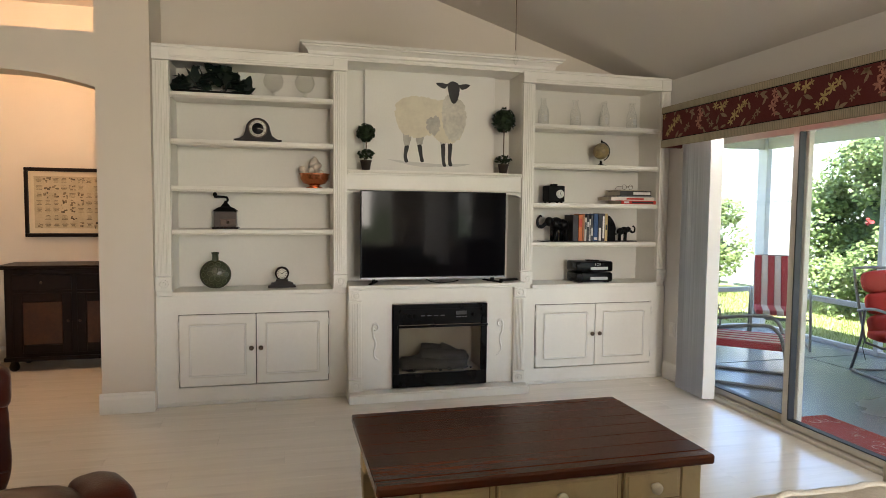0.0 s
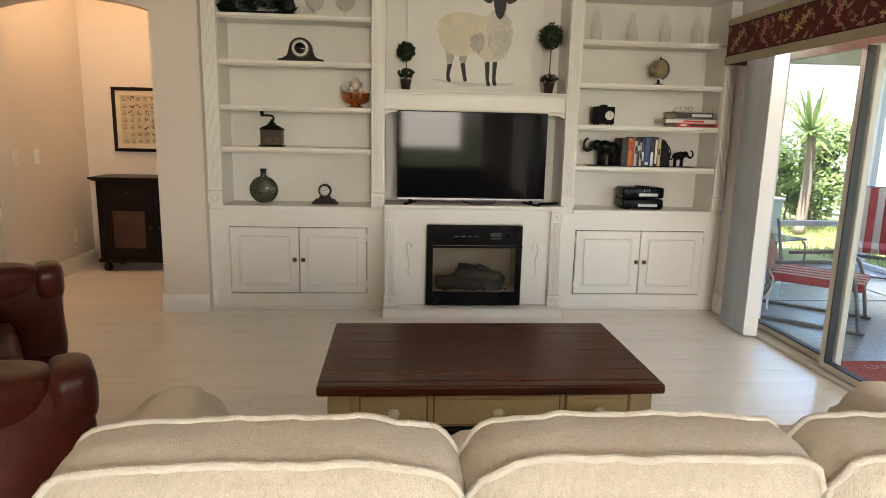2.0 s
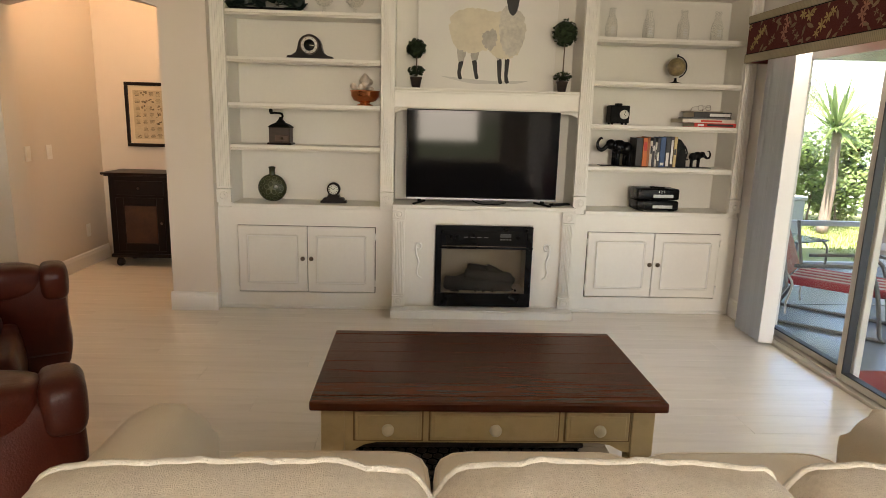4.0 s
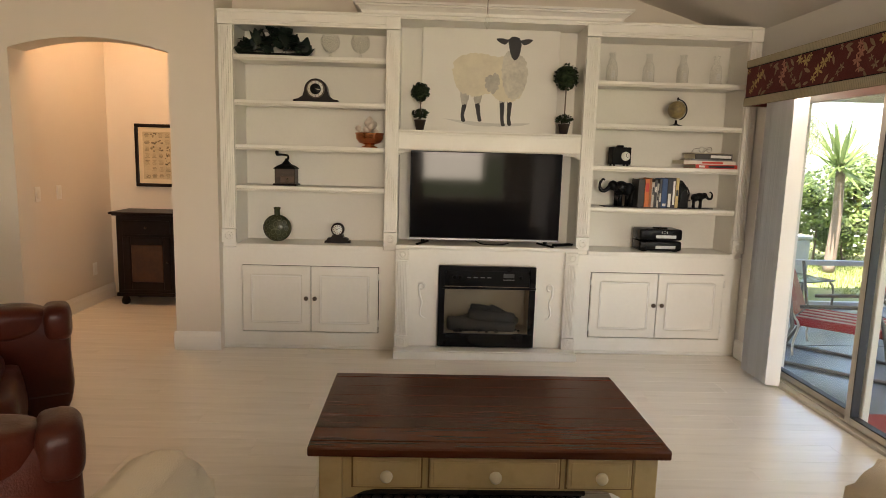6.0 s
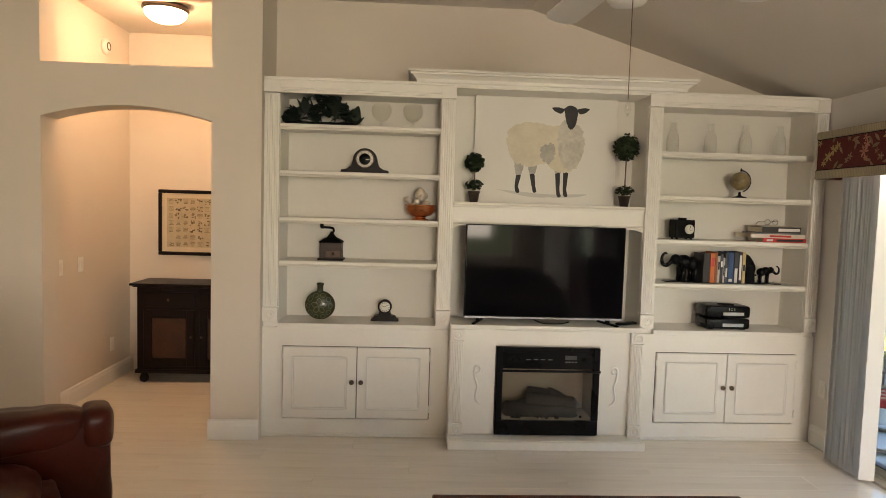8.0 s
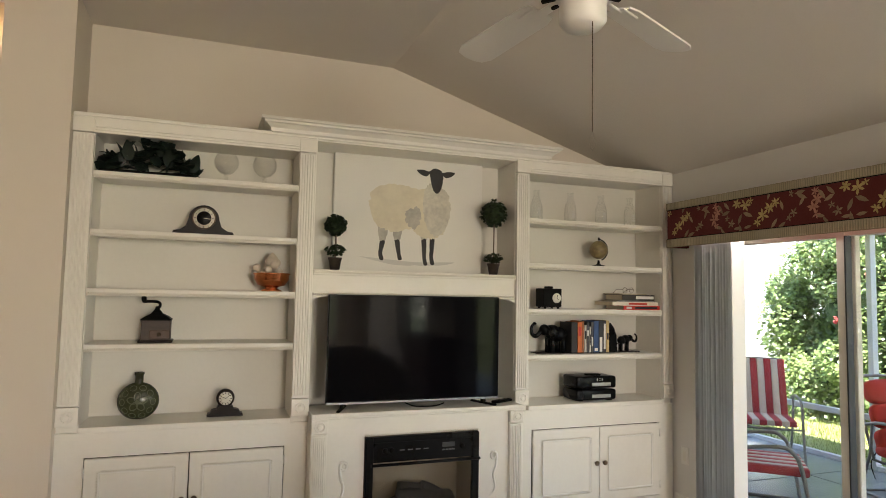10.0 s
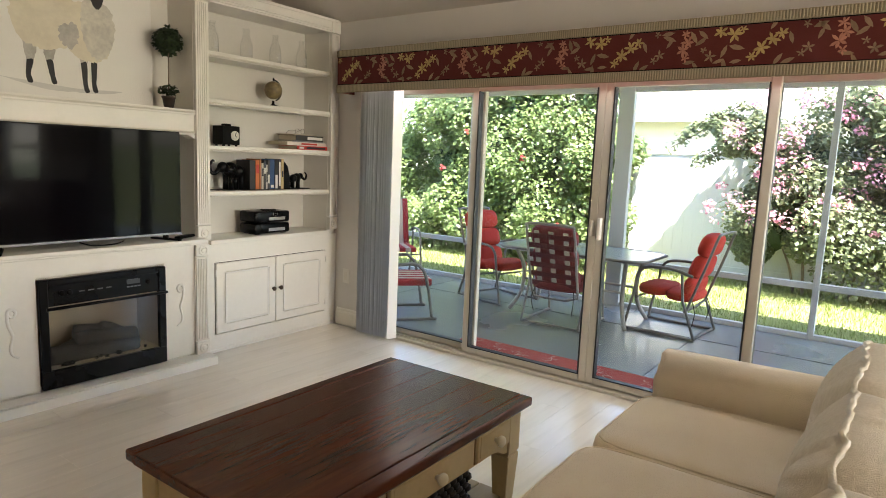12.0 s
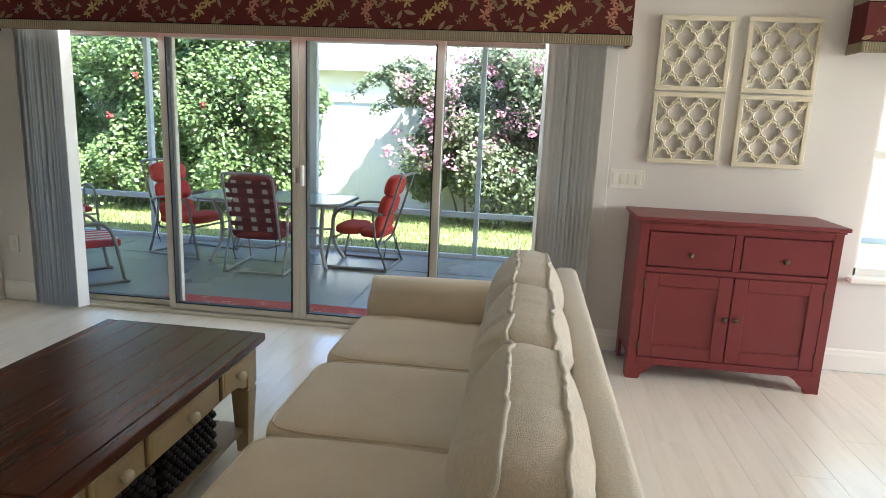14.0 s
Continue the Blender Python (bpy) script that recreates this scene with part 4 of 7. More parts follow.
def loveseat():
    t = thing("leather_loveseat", (-0.49, 3.46, 0), 119.5, "dark red-brown leather reclining love seat with padded arms", "love seat")
    t.matrix_world = t.matrix_world @ Matrix.Diagonal((0.92, 0.96, 1.11, 1))
    # local: x runs along its width, y = -0.5 is its front... the front faces -y
    W = 1.03
    part("base", box(-W + 0.08, W - 0.08, -0.16, 0.45, 0.04, 0.30, 0.03, 3), LEATHER, t, "", True)
    for s in (-1, 1):
        m = Matrix.Translation((s * (W - 0.13), -0.02, 0.285))
        arm = part("arm", pillow(0.25, 0.92, 0.53, 6, 12, 0.0, 3 + s, 0.010, m), LEATHER, t, "padded leather arm", True)
        part("arm_pad", pillow(0.285, 0.80, 0.16, 4, 10, 0.0, 8 + s, 0.012, Matrix.Translation((s * (W - 0.13), 0.02, 0.51))), LEATHER, arm, "", True)
        part("arm_front", pillow(0.27, 0.14, 0.17, 4, 8, 0.0, 11 + s, 0.008, Matrix.Translation((s * (W - 0.13), -0.42, 0.495))), LEATHER, arm, "", True)
        part("seam", tube([(s * (W - 0.13) - 0.128, -0.455, 0.16), (s * (W - 0.13) - 0.128, 0.36, 0.16)], 0.004, 6), SEAM, arm)
        part("seam", tube([(s * (W - 0.13) + 0.128, -0.455, 0.16), (s * (W - 0.13) + 0.128, 0.36, 0.16)], 0.004, 6), SEAM, arm)
    for s in (-1, 1):
        x = s * 0.385
        part("seat_cushion", pillow(0.75, 0.52, 0.22, 4.5, 12, 0.0, 30 + s, 0.016, Matrix.Translation((x, 0.08, 0.34))), LEATHER, t, "", True)
        part("footrest", pillow(0.74, 0.12, 0.32, 5, 10, 0.1, 33 + s, 0.012, Matrix.Translation((x, -0.20, 0.21))), LEATHER, t, "", True)
        part("back_cushion", pillow(0.74, 0.26, 0.40, 3.4, 12, 0.15, 36 + s, 0.02, Matrix.Translation((x, 0.28, 0.60)) @ Matrix.Rotation(radians(-10), 4, "X")), LEATHER, t, "", True)
        part("head_cushion", pillow(0.74, 0.26, 0.30, 3.2, 12, 0.15, 39 + s, 0.02, Matrix.Translation((x, 0.36, 0.84)) @ Matrix.Rotation(radians(-12), 4, "X")), LEATHER, t, "", True)
    part("back_shell", box(-W + 0.14, W - 0.14, 0.40, 0.52, 0.05, 0.88, 0.04, 3), LEATHER, t, "", True)


loveseat()

# ---- red cabinet ----


def red_cabinet():
    t = thing("sideboard_cabinet", (3.625, 0.765, 0), -90, "painted red wooden cabinet with two drawers and two doors", "cabinet")
    # local x along the wall, -y the front
    w, d, h = 0.532, 0.215, 0.957
    part("body", boxes([(-w, w, -d + 0.02, d, 0.13, h - 0.02)], 0.003), REDPAINT, t)
    part("top", boxes([(-w - 0.025, w + 0.025, -d - 0.02, d, h - 0.022, h), (-w - 0.01, w + 0.01, -d - 0.006, d, h - 0.036, h - 0.022)], 0.005, 2), REDPAINT, t)
    part("face_frame", boxes([(-w, -w + 0.05, -d, -d + 0.022, 0.10, h - 0.036), (w - 0.05, w, -d, -d + 0.022, 0.10, h - 0.036), (-w + 0.05, w - 0.05, -d, -d + 0.022, h - 0.075, h - 0.036), (-w + 0.05, w - 0.05, -d, -d + 0.022, 0.645, 0.675), (-0.02, 0.02, -d, -d + 0.022, 0.675, h - 0.075), (-w + 0.05, w - 0.05, -d, -d + 0.022, 0.10, 0.135)], 0.002), REDPAINT, t)
    o = [(-w, 0.0), (-w + 0.075, 0.0), (-w + 0.085, 0.03), (-w + 0.11, 0.045), (-w + 0.135, 0.075), (-w + 0.17, 0.095), (w - 0.17, 0.095), (w - 0.135, 0.075), (w - 0.11, 0.045), (w - 0.085, 0.03), (w - 0.075, 0.0), (w, 0.0), (w, 0.10), (-w, 0.10)]
    part("apron", prism(o, 0.022, Matrix.Translation((0, -d, 0))), REDPAINT, t, "scalloped bracket-foot apron")
    for s in (-1, 1):
        a, b = sorted((s * w, s * (w - 0.022)))
        part("side_foot", box(a, b, -d + 0.022, -d + 0.09, 0, 0.13), REDPAINT, t)
        part("side_foot", box(a, b, d - 0.08, d, 0, 0.13), REDPAINT, t)
    for x0, x1 in ((-w + 0.056, -0.025), (0.025, w - 0.056)):
        dr = part("drawer", box(x0, x1, -d - 0.002, -d + 0.02, 0.682, h - 0.081, 0.003, 1), REDPAINT, t)
        part("knob", lathe([(0.008, 0), (0.007, 0.010), (0.014, 0.015), (0.017, 0.022), (0.012, 0.028), (0, 0.030)], 16, ((x0 + x1) / 2, -d - 0.002, 0.755), None, Matrix.Rotation(radians(90), 4, "X")), BRONZE, dr, "dark bronze knob", True)
    for x0, x1, kx in ((-w + 0.054, -0.003, -0.03), (0.003, w - 0.054, 0.03)):
        z0, z1 = 0.139, 0.641
        do = part("door", box(x0 + 0.004, x1 - 0.004, -d + 0.008, -d + 0.02, z0 + 0.004, z1 - 0.004), REDPAINT, t)
        for sx0, sx1 in ((x0, x0 + 0.075), (x1 - 0.075, x1)):
            part("stile", box(sx0, sx1, -d - 0.002, -d + 0.01, z0, z1, 0.003, 1), REDPAINT, do)
        for sz0, sz1 in ((z0, z0 + 0.075), (z1 - 0.075, z1)):
            part("rail", box(x0 + 0.075, x1 - 0.075, -d - 0.002, -d + 0.01, sz0, sz1, 0.003, 1), REDPAINT, do)
        part("knob", lathe([(0.008, 0), (0.007, 0.010), (0.014, 0.015), (0.017, 0.022), (0.012, 0.028), (0, 0.030)], 16, (kx, -d - 0.002, 0.40), None, Matrix.Rotation(radians(90), 4, "X")), BRONZE, do, "dark bronze knob", True)
        hx = x0 if kx > 0 else x1
        hx = x0 - 0.001 if kx < 0 else x1 + 0.001
        for hz in (z0 + 0.07, z1 - 0.07):
            part("hinge", lathe([(0.005, -0.03), (0.005, 0.03)], 8, (hx, -d - 0.002, hz)), BRONZE, do, "", True)


red_cabinet()

# ---- valances and blinds ----


def petal(bm, c, ang, ln, wd, x, material_index=0):
    """One printed petal on the cloth, in the plane of the valance's face."""
    pts = [(0, 0), (0.3, 0.42), (0.65, 0.5), (1, 0), (0.65, -0.5), (0.3, -0.42)]
    ca, sa = math.cos(ang), math.sin(ang)
    f = bm.faces.new([bm.verts.new((x, c[0] + ca * u * ln - sa * v * wd, c[1] + sa * u * ln + ca * v * wd)) for u, v in pts])
    f.material_index = material_index


def valance(y0, y1, label):
    t = thing("valance", (WALL_X - 0.002, (y0 + y1) / 2, 1.895), 0, label, "valance", "window valances")
    h = (y1 - y0) / 2
    part("box", boxes([(-0.178, -0.165, -h, h, 0.0, 0.308), (-0.165, 0.0, -h, -h + 0.013, 0.0, 0.308), (-0.165, 0.0, h - 0.013, h, 0.0, 0.308), (-0.165, 0.0, -h + 0.013, h - 0.013, 0.290, 0.308)]), REDFAB, t, "dark red printed fabric")
    for z0, z1 in ((-0.004, 0.054), (0.262, 0.312)):
        part("band", boxes([(-0.186, -0.176, -h - 0.006, h + 0.006, z0, z1), (-0.176, 0.0, -h - 0.006, -h + 0.001, z0, z1), (-0.176, 0.0, h - 0.001, h + 0.006, z0, z1)], 0.003), TAUPE, t, "ribbed taupe border")
        n = int(2 * h / 0.014)
        verts, faces = [], []
        for i in range(n):
            y = -h + (i + 0.5) * 2 * h / n
            k = len(verts)
            verts += [(-0.1862, y - 0.0045, z0 + 0.004), (-0.190, y, z0 + 0.004), (-0.1862, y + 0.0045, z0 + 0.004), (-0.1862, y - 0.0045, z1 - 0.004), (-0.190, y, z1 - 0.004), (-0.1862, y + 0.0045, z1 - 0.004)]
            faces += [(k, k + 1, k + 4, k + 3), (k + 1, k + 2, k + 5, k + 4)]
        me = bpy.data.meshes.new("ribs")
        me.from_pydata(verts, [], faces)
        me.materials.append(TAUPE_L)
        ob = new("ribs", me)
        ob.parent = t
        tagged(ob, "fine vertical cord ribs", "", "", "stuff")
    part("cord", boxes([(-0.182, -0.177, -h, h, 0.054, 0.059), (-0.182, -0.177, -h, h, 0.257, 0.262)]), BLACKM, t, "dark cord edging")
    bm = bmesh.new()
    rng = random.Random(int(abs(y0) * 100))
    X = -0.1795
    y = -h - 0.60
    step = 0.715
    while y < h:
        def flower(cy, cz, r, n, mi, a0=0.0):
            if abs(cy) > h - 0.02:
                return
            for k in range(n):
                petal(bm, (cy, cz), a0 + 2 * math.pi * k / n + rng.uniform(-0.2, 0.2), r * rng.uniform(0.80, 1.10), r * 0.36, X - 0.0002 * k, mi)

        def leaf(cy, cz, a, ln):
            if abs(cy) < h - 0.04:
                petal(bm, (cy, cz), a, ln, ln * 0.32, X + 0.0004, 2)

        # a coral spire, a hanging yellow spray, a second yellow cluster, leafy sprigs between
        for dy, dz, rad, n, mi in ((0.00, 0.232, 0.034, 6, 1), (0.012, 0.190, 0.045, 6, 1), (-0.012, 0.150, 0.050, 6, 1), (0.004, 0.108, 0.032, 5, 1),
                                   (-0.255, 0.205, 0.040, 6, 0), (-0.295, 0.180, 0.048, 6, 0), (-0.345, 0.140, 0.052, 6, 0), (-0.385, 0.100, 0.036, 6, 0),
                                   (-0.475, 0.215, 0.052, 6, 0), (-0.540, 0.232, 0.046, 6, 0), (-0.435, 0.236, 0.030, 5, 0),
                                   (-0.135, 0.130, 0.036, 5, 2), (-0.165, 0.105, 0.028, 5, 2), (-0.585, 0.110, 0.040, 5, 2), (-0.620, 0.145, 0.026, 5, 2), (-0.150, 0.240, 0.026, 5, 2)):
            flower(y - dy, dz, rad * 0.84, n, mi, rng.uniform(0, 1))
        for dy, dz, a, ln in ((-0.05, 0.20, 2.6, 0.075), (-0.06, 0.245, 3.4, 0.07), (0.05, 0.17, 0.5, 0.07), (0.04, 0.09, 5.4, 0.06), (-0.10, 0.165, 1.1, 0.06), (-0.19, 0.085, 3.6, 0.07), (-0.205, 0.15, 2.0, 0.065),
                              (-0.245, 0.11, 4.2, 0.07), (-0.31, 0.225, 1.2, 0.06), (-0.42, 0.14, 2.9, 0.08), (-0.43, 0.085, 3.3, 0.06), (-0.505, 0.165, 4.4, 0.07), (-0.52, 0.10, 4.9, 0.075),
                              (-0.60, 0.20, 2.4, 0.07), (-0.655, 0.18, 2.0, 0.075), (-0.66, 0.09, 3.1, 0.065), (-0.57, 0.075, 0.2, 0.06)):
            leaf(y - dy, dz, math.pi - a + rng.uniform(-0.2, 0.2), ln)
        y += step
    ob = part("print", bm, [PETAL_Y, PETAL_P, PETAL_L], t, "yellow and coral printed flowers with leaves")
    tagged(ob, "", "", "", "stuff")


valance(1.410, 5.560, "wide dark red floral valance with taupe borders over the door")
valance(-1.60, 0.185, "dark red floral valance with taupe borders over the window")


def blinds(y0, y1, lead, label, n=15, turn=8):
    """A stack of drawn-back vertical vanes."""
    t = thing("vertical_blind", (3.775, (y0 + y1) / 2, 0), 0, label, "blind", "vertical blinds")
    rng = random.Random(7)
    me = None
    for i in range(n):
        y = y0 + (i + 0.5) * (y1 - y0) / n - (y0 + y1) / 2
        ang = rng.uniform(-6, 6) + turn
        if me is None:
            bm = bmesh.new()
            seg = 6
            prev = None
            for k in range(seg + 1):
                u = -0.044 + 0.088 * k / seg
                b = 0.007 * (1 - (u / 0.044) ** 2)
                cur = [bm.verts.new((u, b + s * 0.0007, z)) for s, z in ((-1, 0.018), (1, 0.018), (1, 1.93), (-1, 1.93))]
                if prev:
                    for q in range(4):
                        bm.faces.new((prev[q], prev[(q + 1) % 4], cur[(q + 1) % 4], cur[q]))
                prev = cur
            ob = mesh_object("vane", bm, BLIND)
            me = ob.data
        else:
            ob = new("vane", me)
        ob.parent = t
        ob.matrix_basis = pose(rng.uniform(-0.004, 0.004), y, 0, 0, 0, ang)
    s = -1 if lead == "low" else 1
    e = (y0 if s < 0 else y1) - (y0 + y1) / 2
    part("lead_vane", moved(box(-0.045, 0.045, -0.002, 0.002, 0.018, 1.93, 0.001, 1), Matrix.Translation((0.0, e + s * 0.012, 0)) @ Matrix.Rotation(radians(s * 12), 4, "Z")), TRIM, t, "white leading vane")
    part("head_rail", box(-0.03, 0.03, -(y1 - y0) / 2, (y1 - y0) / 2, 1.93, 1.97, 0.004, 1), TRIM, t)


blinds(5.030, 5.37, "low", "grey-white vertical blind vanes drawn aside")
blinds(1.545, 1.865, "high", "grey vertical blind vanes drawn aside next to the wall", 12, 34)
solo("blind_cord", tube([(3.845, 1.455, 1.86), (3.845, 1.450, 0.83)], 0.003, 6), TRIM, "thin white pull cord hanging beside the blind", "cord")

# ---- wall pictures, switches ----


def lattice(y0, y1, z0, z1):
    t = thing("lattice_panel", (WALL_X - 0.001, (y0 + y1) / 2, (z0 + z1) / 2), -90, "cream square wooden quatrefoil lattice panel on the wall", "wall art", "lattice wall panels")
    w, h = (y1 - y0) / 2, (z1 - z0) / 2
    f = 0.028
    part("frame", boxes([(-w, w, -0.026, 0, h - f, h), (-w, w, -0.026, 0, -h, -h + f), (-w, -w + f, -0.026, 0, -h + f, h - f), (w - f, w, -0.026, 0, -h + f, h - f)], 0.004, 2), CREAM, t)
    iw, ih = w - f + 0.002, h - f + 0.002
    for r in range(-3, 4):
        for c in range(-2, 3):
            for off in (r % 2,):
                cx, cz = (c + 0.5 * off) * 0.1185, r * 0.0915
                if abs(cx) > iw + 0.045 or abs(cz) > ih + 0.05:
                    continue
                bm = bmesh.new()
                loops = []
                N = 48
                for rad, y in ((1.03, -0.019), (0.905, -0.023), (0.79, -0.019), (0.79, -0.003), (1.03, -0.003)):
                    ring = []
                    for k in range(N):
                        a = 2 * math.pi * k / N
                        lobe = (a + math.pi / 4) % (math.pi / 2) - math.pi / 4
                        rr = (0.031 * math.cos(lobe) + math.sqrt(0.0305 ** 2 - min(0.0300, abs(0.031 * math.sin(lobe))) ** 2)) * rad
                        x, z = cx + rr * math.cos(a), cz + 1.08 * rr * math.sin(a)
                        ring.append(bm.verts.new((max(-iw, min(iw, x)), y, max(-ih, min(ih, z)))))
                    loops.append(ring)
                for q in range(5):
                    a, b = loops[q], loops[(q + 1) % 5]
                    for k in range(N):
                        bm.faces.new((a[k], a[(k + 1) % N], b[(k + 1) % N], b[k]))
                bmesh.ops.remove_doubles(bm, verts=bm.verts, dist=1e-5)
                part("quatrefoil", bm, CREAM, t)


CREAM = mat("cream_lattice", (0.76, 0.71, 0.55), 0.5, scale=9, fine=80, var=0.05, bump=0.05, dirt=(0.5, 0.42, 0.27), dirt_amount=0.25)
for a, b in ((0.816, 1.228), (0.331, 0.738)):
    for c, d in ((1.664, 2.090), (1.233, 1.654)):
        lattice(a, b, c, d)


def switch_plate(place, rz, n, label):
    t = thing("switch_plate", place, rz, label, "switch")
    w = 0.026 + 0.046 * n
    part("plate", box(-w / 2, w / 2, -0.007, 0, -0.06, 0.06, 0.003, 2), TRIM, t)
    for i in range(n):
        x = -w / 2 + 0.013 + 0.046 * (i + 0.5)
        part("rocker", box(x - 0.016, x + 0.016, -0.011, -0.006, -0.034, 0.034, 0.002, 1), WHITE, t)


switch_plate((WALL_X - 0.001, 1.332, 1.122), -90, 4, "white four-rocker switch plate on the wall")
switch_plate((-1.699, 6.20, 1.09), 90, 1, "white light switch on the hall wall")
switch_plate((-1.699, 6.50, 1.09), 90, 1, "white light switch on the hall wall")
switch_plate((-1.699, 7.02, 0.335), 90, 1, "white wall outlet in the hall")
switch_plate((WALL_X - 0.001, 5.60, 0.42), -90, 1, "white wall outlet beside the shelving")

# ---- hall ----


def hall_sideboard():
    t = thing("sideboard", (-0.945, 7.17, 0), 0, "dark espresso wooden sideboard with panelled doors in the hall", "sideboard")
    w, d, h = 0.52, 0.20, 0.888
    part("body", box(-w, w, -d + 0.015, d, 0.09, h - 0.03, 0.003, 1), DARKWOOD, t)
    part("top", boxes([(-w - 0.05, w + 0.05, -d - 0.03, d, h - 0.022, h), (-w - 0.03, w + 0.03, -d - 0.012, d, h - 0.035, h - 0.022)], 0.006, 2), DARKWOOD, t)
    part("plinth", boxes([(-w - 0.015, w + 0.015, -d, d, 0.085, 0.12)], 0.006, 2), DARKWOOD, t)
    for s in (-1, 1):
        for y in (-d + 0.045, d - 0.05):
            part("foot", lathe([(0.018, 0), (0.036, 0.014), (0.040, 0.04), (0.030, 0.065), (0.022, 0.085)], 16, (s * (w - 0.05), y, 0)), DARKWOOD, t, "turned bun foot", True)
        x0, x1 = (-w + 0.06, -0.02) if s < 0 else (0.02, w - 0.06)
        dr = part("drawer", box(x0, x1, -d, -d + 0.02, 0.68, 0.81, 0.005, 2), DARKWOOD, t)
        part("knob", lathe([(0.007, 0), (0.013, 0.014), (0, 0.022)], 12, ((x0 + x1) / 2, -d, 0.745), None, Matrix.Rotation(radians(90), 4, "X")), BRONZE, dr, "", True)
        do = part("door", box(x0 + 0.004, x1 - 0.004, -d + 0.010, -d + 0.02, 0.154, 0.651), DARKWOOD, t)
        for r in ((x0, x0 + 0.07, 0.15, 0.655), (x1 - 0.07, x1, 0.15, 0.655)):
            part("stile", box(r[0], r[1], -d, -d + 0.012, r[2], r[3], 0.004, 1), DARKWOOD, do)
        for r in ((0.15, 0.22), (0.585, 0.655)):
            part("rail", box(x0 + 0.07, x1 - 0.07, -d, -d + 0.012, r[0], r[1], 0.004, 1), DARKWOOD, do)
        part("panel", box(x0 + 0.075, x1 - 0.075, -d + 0.006, -d + 0.02, 0.225, 0.58, 0.004, 1), mat("burl_panel", (0.075, 0.03, 0.014), 0.35, col2=(0.03, 0.012, 0.007), scale=9, fine=40) if s < 0 else bpy.data.materials["burl_panel"], do, "lighter brown burl panel")
        part("knob", lathe([(0.007, 0), (0.012, 0.012), (0, 0.02)], 12, (-s * -0.045 if s > 0 else -0.045, -d, 0.42), None, Matrix.Rotation(radians(90), 4, "X")), BRONZE, do, "", True)


hall_sideboard()


def framed_print():
    t = thing("framed_print", (-0.955, 7.388, 1.412), 0, "framed antique engraved print in a dark frame on the hall wall", "picture")
    w, h = 0.475, 0.305
    part("frame", boxes([(-w, w, -0.028, 0, h - 0.032, h), (-w, w, -0.028, 0, -h, -h + 0.032), (-w, -w + 0.032, -0.028, 0, -h + 0.032, h - 0.032), (w - 0.032, w, -0.028, 0, -h + 0.032, h - 0.032)], 0.006, 2), DARKWOOD, t)
    part("mount", box(-w + 0.03, w - 0.03, -0.012, -0.002, -h + 0.03, h - 0.03), mat("aged_paper", (0.70, 0.60, 0.43), 0.8, scale=6, fine=60, var=0.06), t, "cream mount")
    part("sheet", box(-w + 0.075, w - 0.075, -0.0145, -0.011, -h + 0.075, h - 0.075), mat("print_sheet", (0.58, 0.48, 0.32), 0.8, scale=10, fine=70, var=0.15), t, "tan engraved sheet")
    rng = random.Random(12)
    bm = bmesh.new()
    for i in range(12):
        for j in range(7):
            cx, cz = -w + 0.115 + i * 0.066, -h + 0.105 + j * 0.066
            k = rng.random()
            if k < 0.45:
                for q in range(4):
                    ww = rng.uniform(0.012, 0.026)
                    box(cx - ww, cx + ww, -0.0158, -0.0142, cz - 0.018 + q * 0.011, cz - 0.014 + q * 0.011, 0, 1, bm)
            elif k < 0.85:
                for q in range(7):
                    a, b = rng.uniform(-0.025, 0.025), rng.uniform(-0.022, 0.022)
                    s1, s2 = rng.uniform(0.002, 0.011), rng.uniform(0.002, 0.009)
                    box(cx + a - s1, cx + a + s1, -0.0158, -0.0142, cz + b - s2, cz + b + s2, 0, 1, bm)
    ob = part("engraving", bm, mat("engraving_ink", (0.20, 0.155, 0.095), 0.8, island=0.5), t, "small dark engraved vignettes and lines")
    tagged(ob, "", "", "", "stuff")


framed_print()
DOME = glow("lamp_glass", (1.0, 0.78, 0.50), 5.0)
hl = thing("ceiling_lamp", (-1.03, 6.49, 3.14), 0, "lit frosted glass dome ceiling lamp with a bronze rim", "lamp")
part("rim", lathe([(0.06, 0), (0.165, -0.012), (0.175, -0.04), (0.165, -0.055), (0.15, -0.055)], 32), BRONZE, hl, "bronze rim", True)
part("dome", lathe([(0.158, -0.052), (0.150, -0.085), (0.115, -0.118), (0.06, -0.138), (0.0, -0.145)], 32), DOME, hl, "glowing frosted glass bowl", True).visible_shadow = False
sd = thing("smoke_detector", (-1.699, 6.92, 2.90), 90, "round white smoke detector high on the hall wall", "smoke detector")
part("body", lathe([(0.065, 0), (0.065, 0.02), (0.05, 0.035), (0, 0.037)], 24, (0, 0, 0), None, Matrix.Rotation(radians(90), 4, "X")), TRIM, sd, "", True)
part("vent_ring", lathe([(0.035, 0.034), (0.035, 0.040), (0.026, 0.040), (0.026, 0.034)], 24, (0, 0, 0), None, Matrix.Rotation(radians(90), 4, "X")), BRONZE, sd, "", True)

# ---- ceiling fan ----


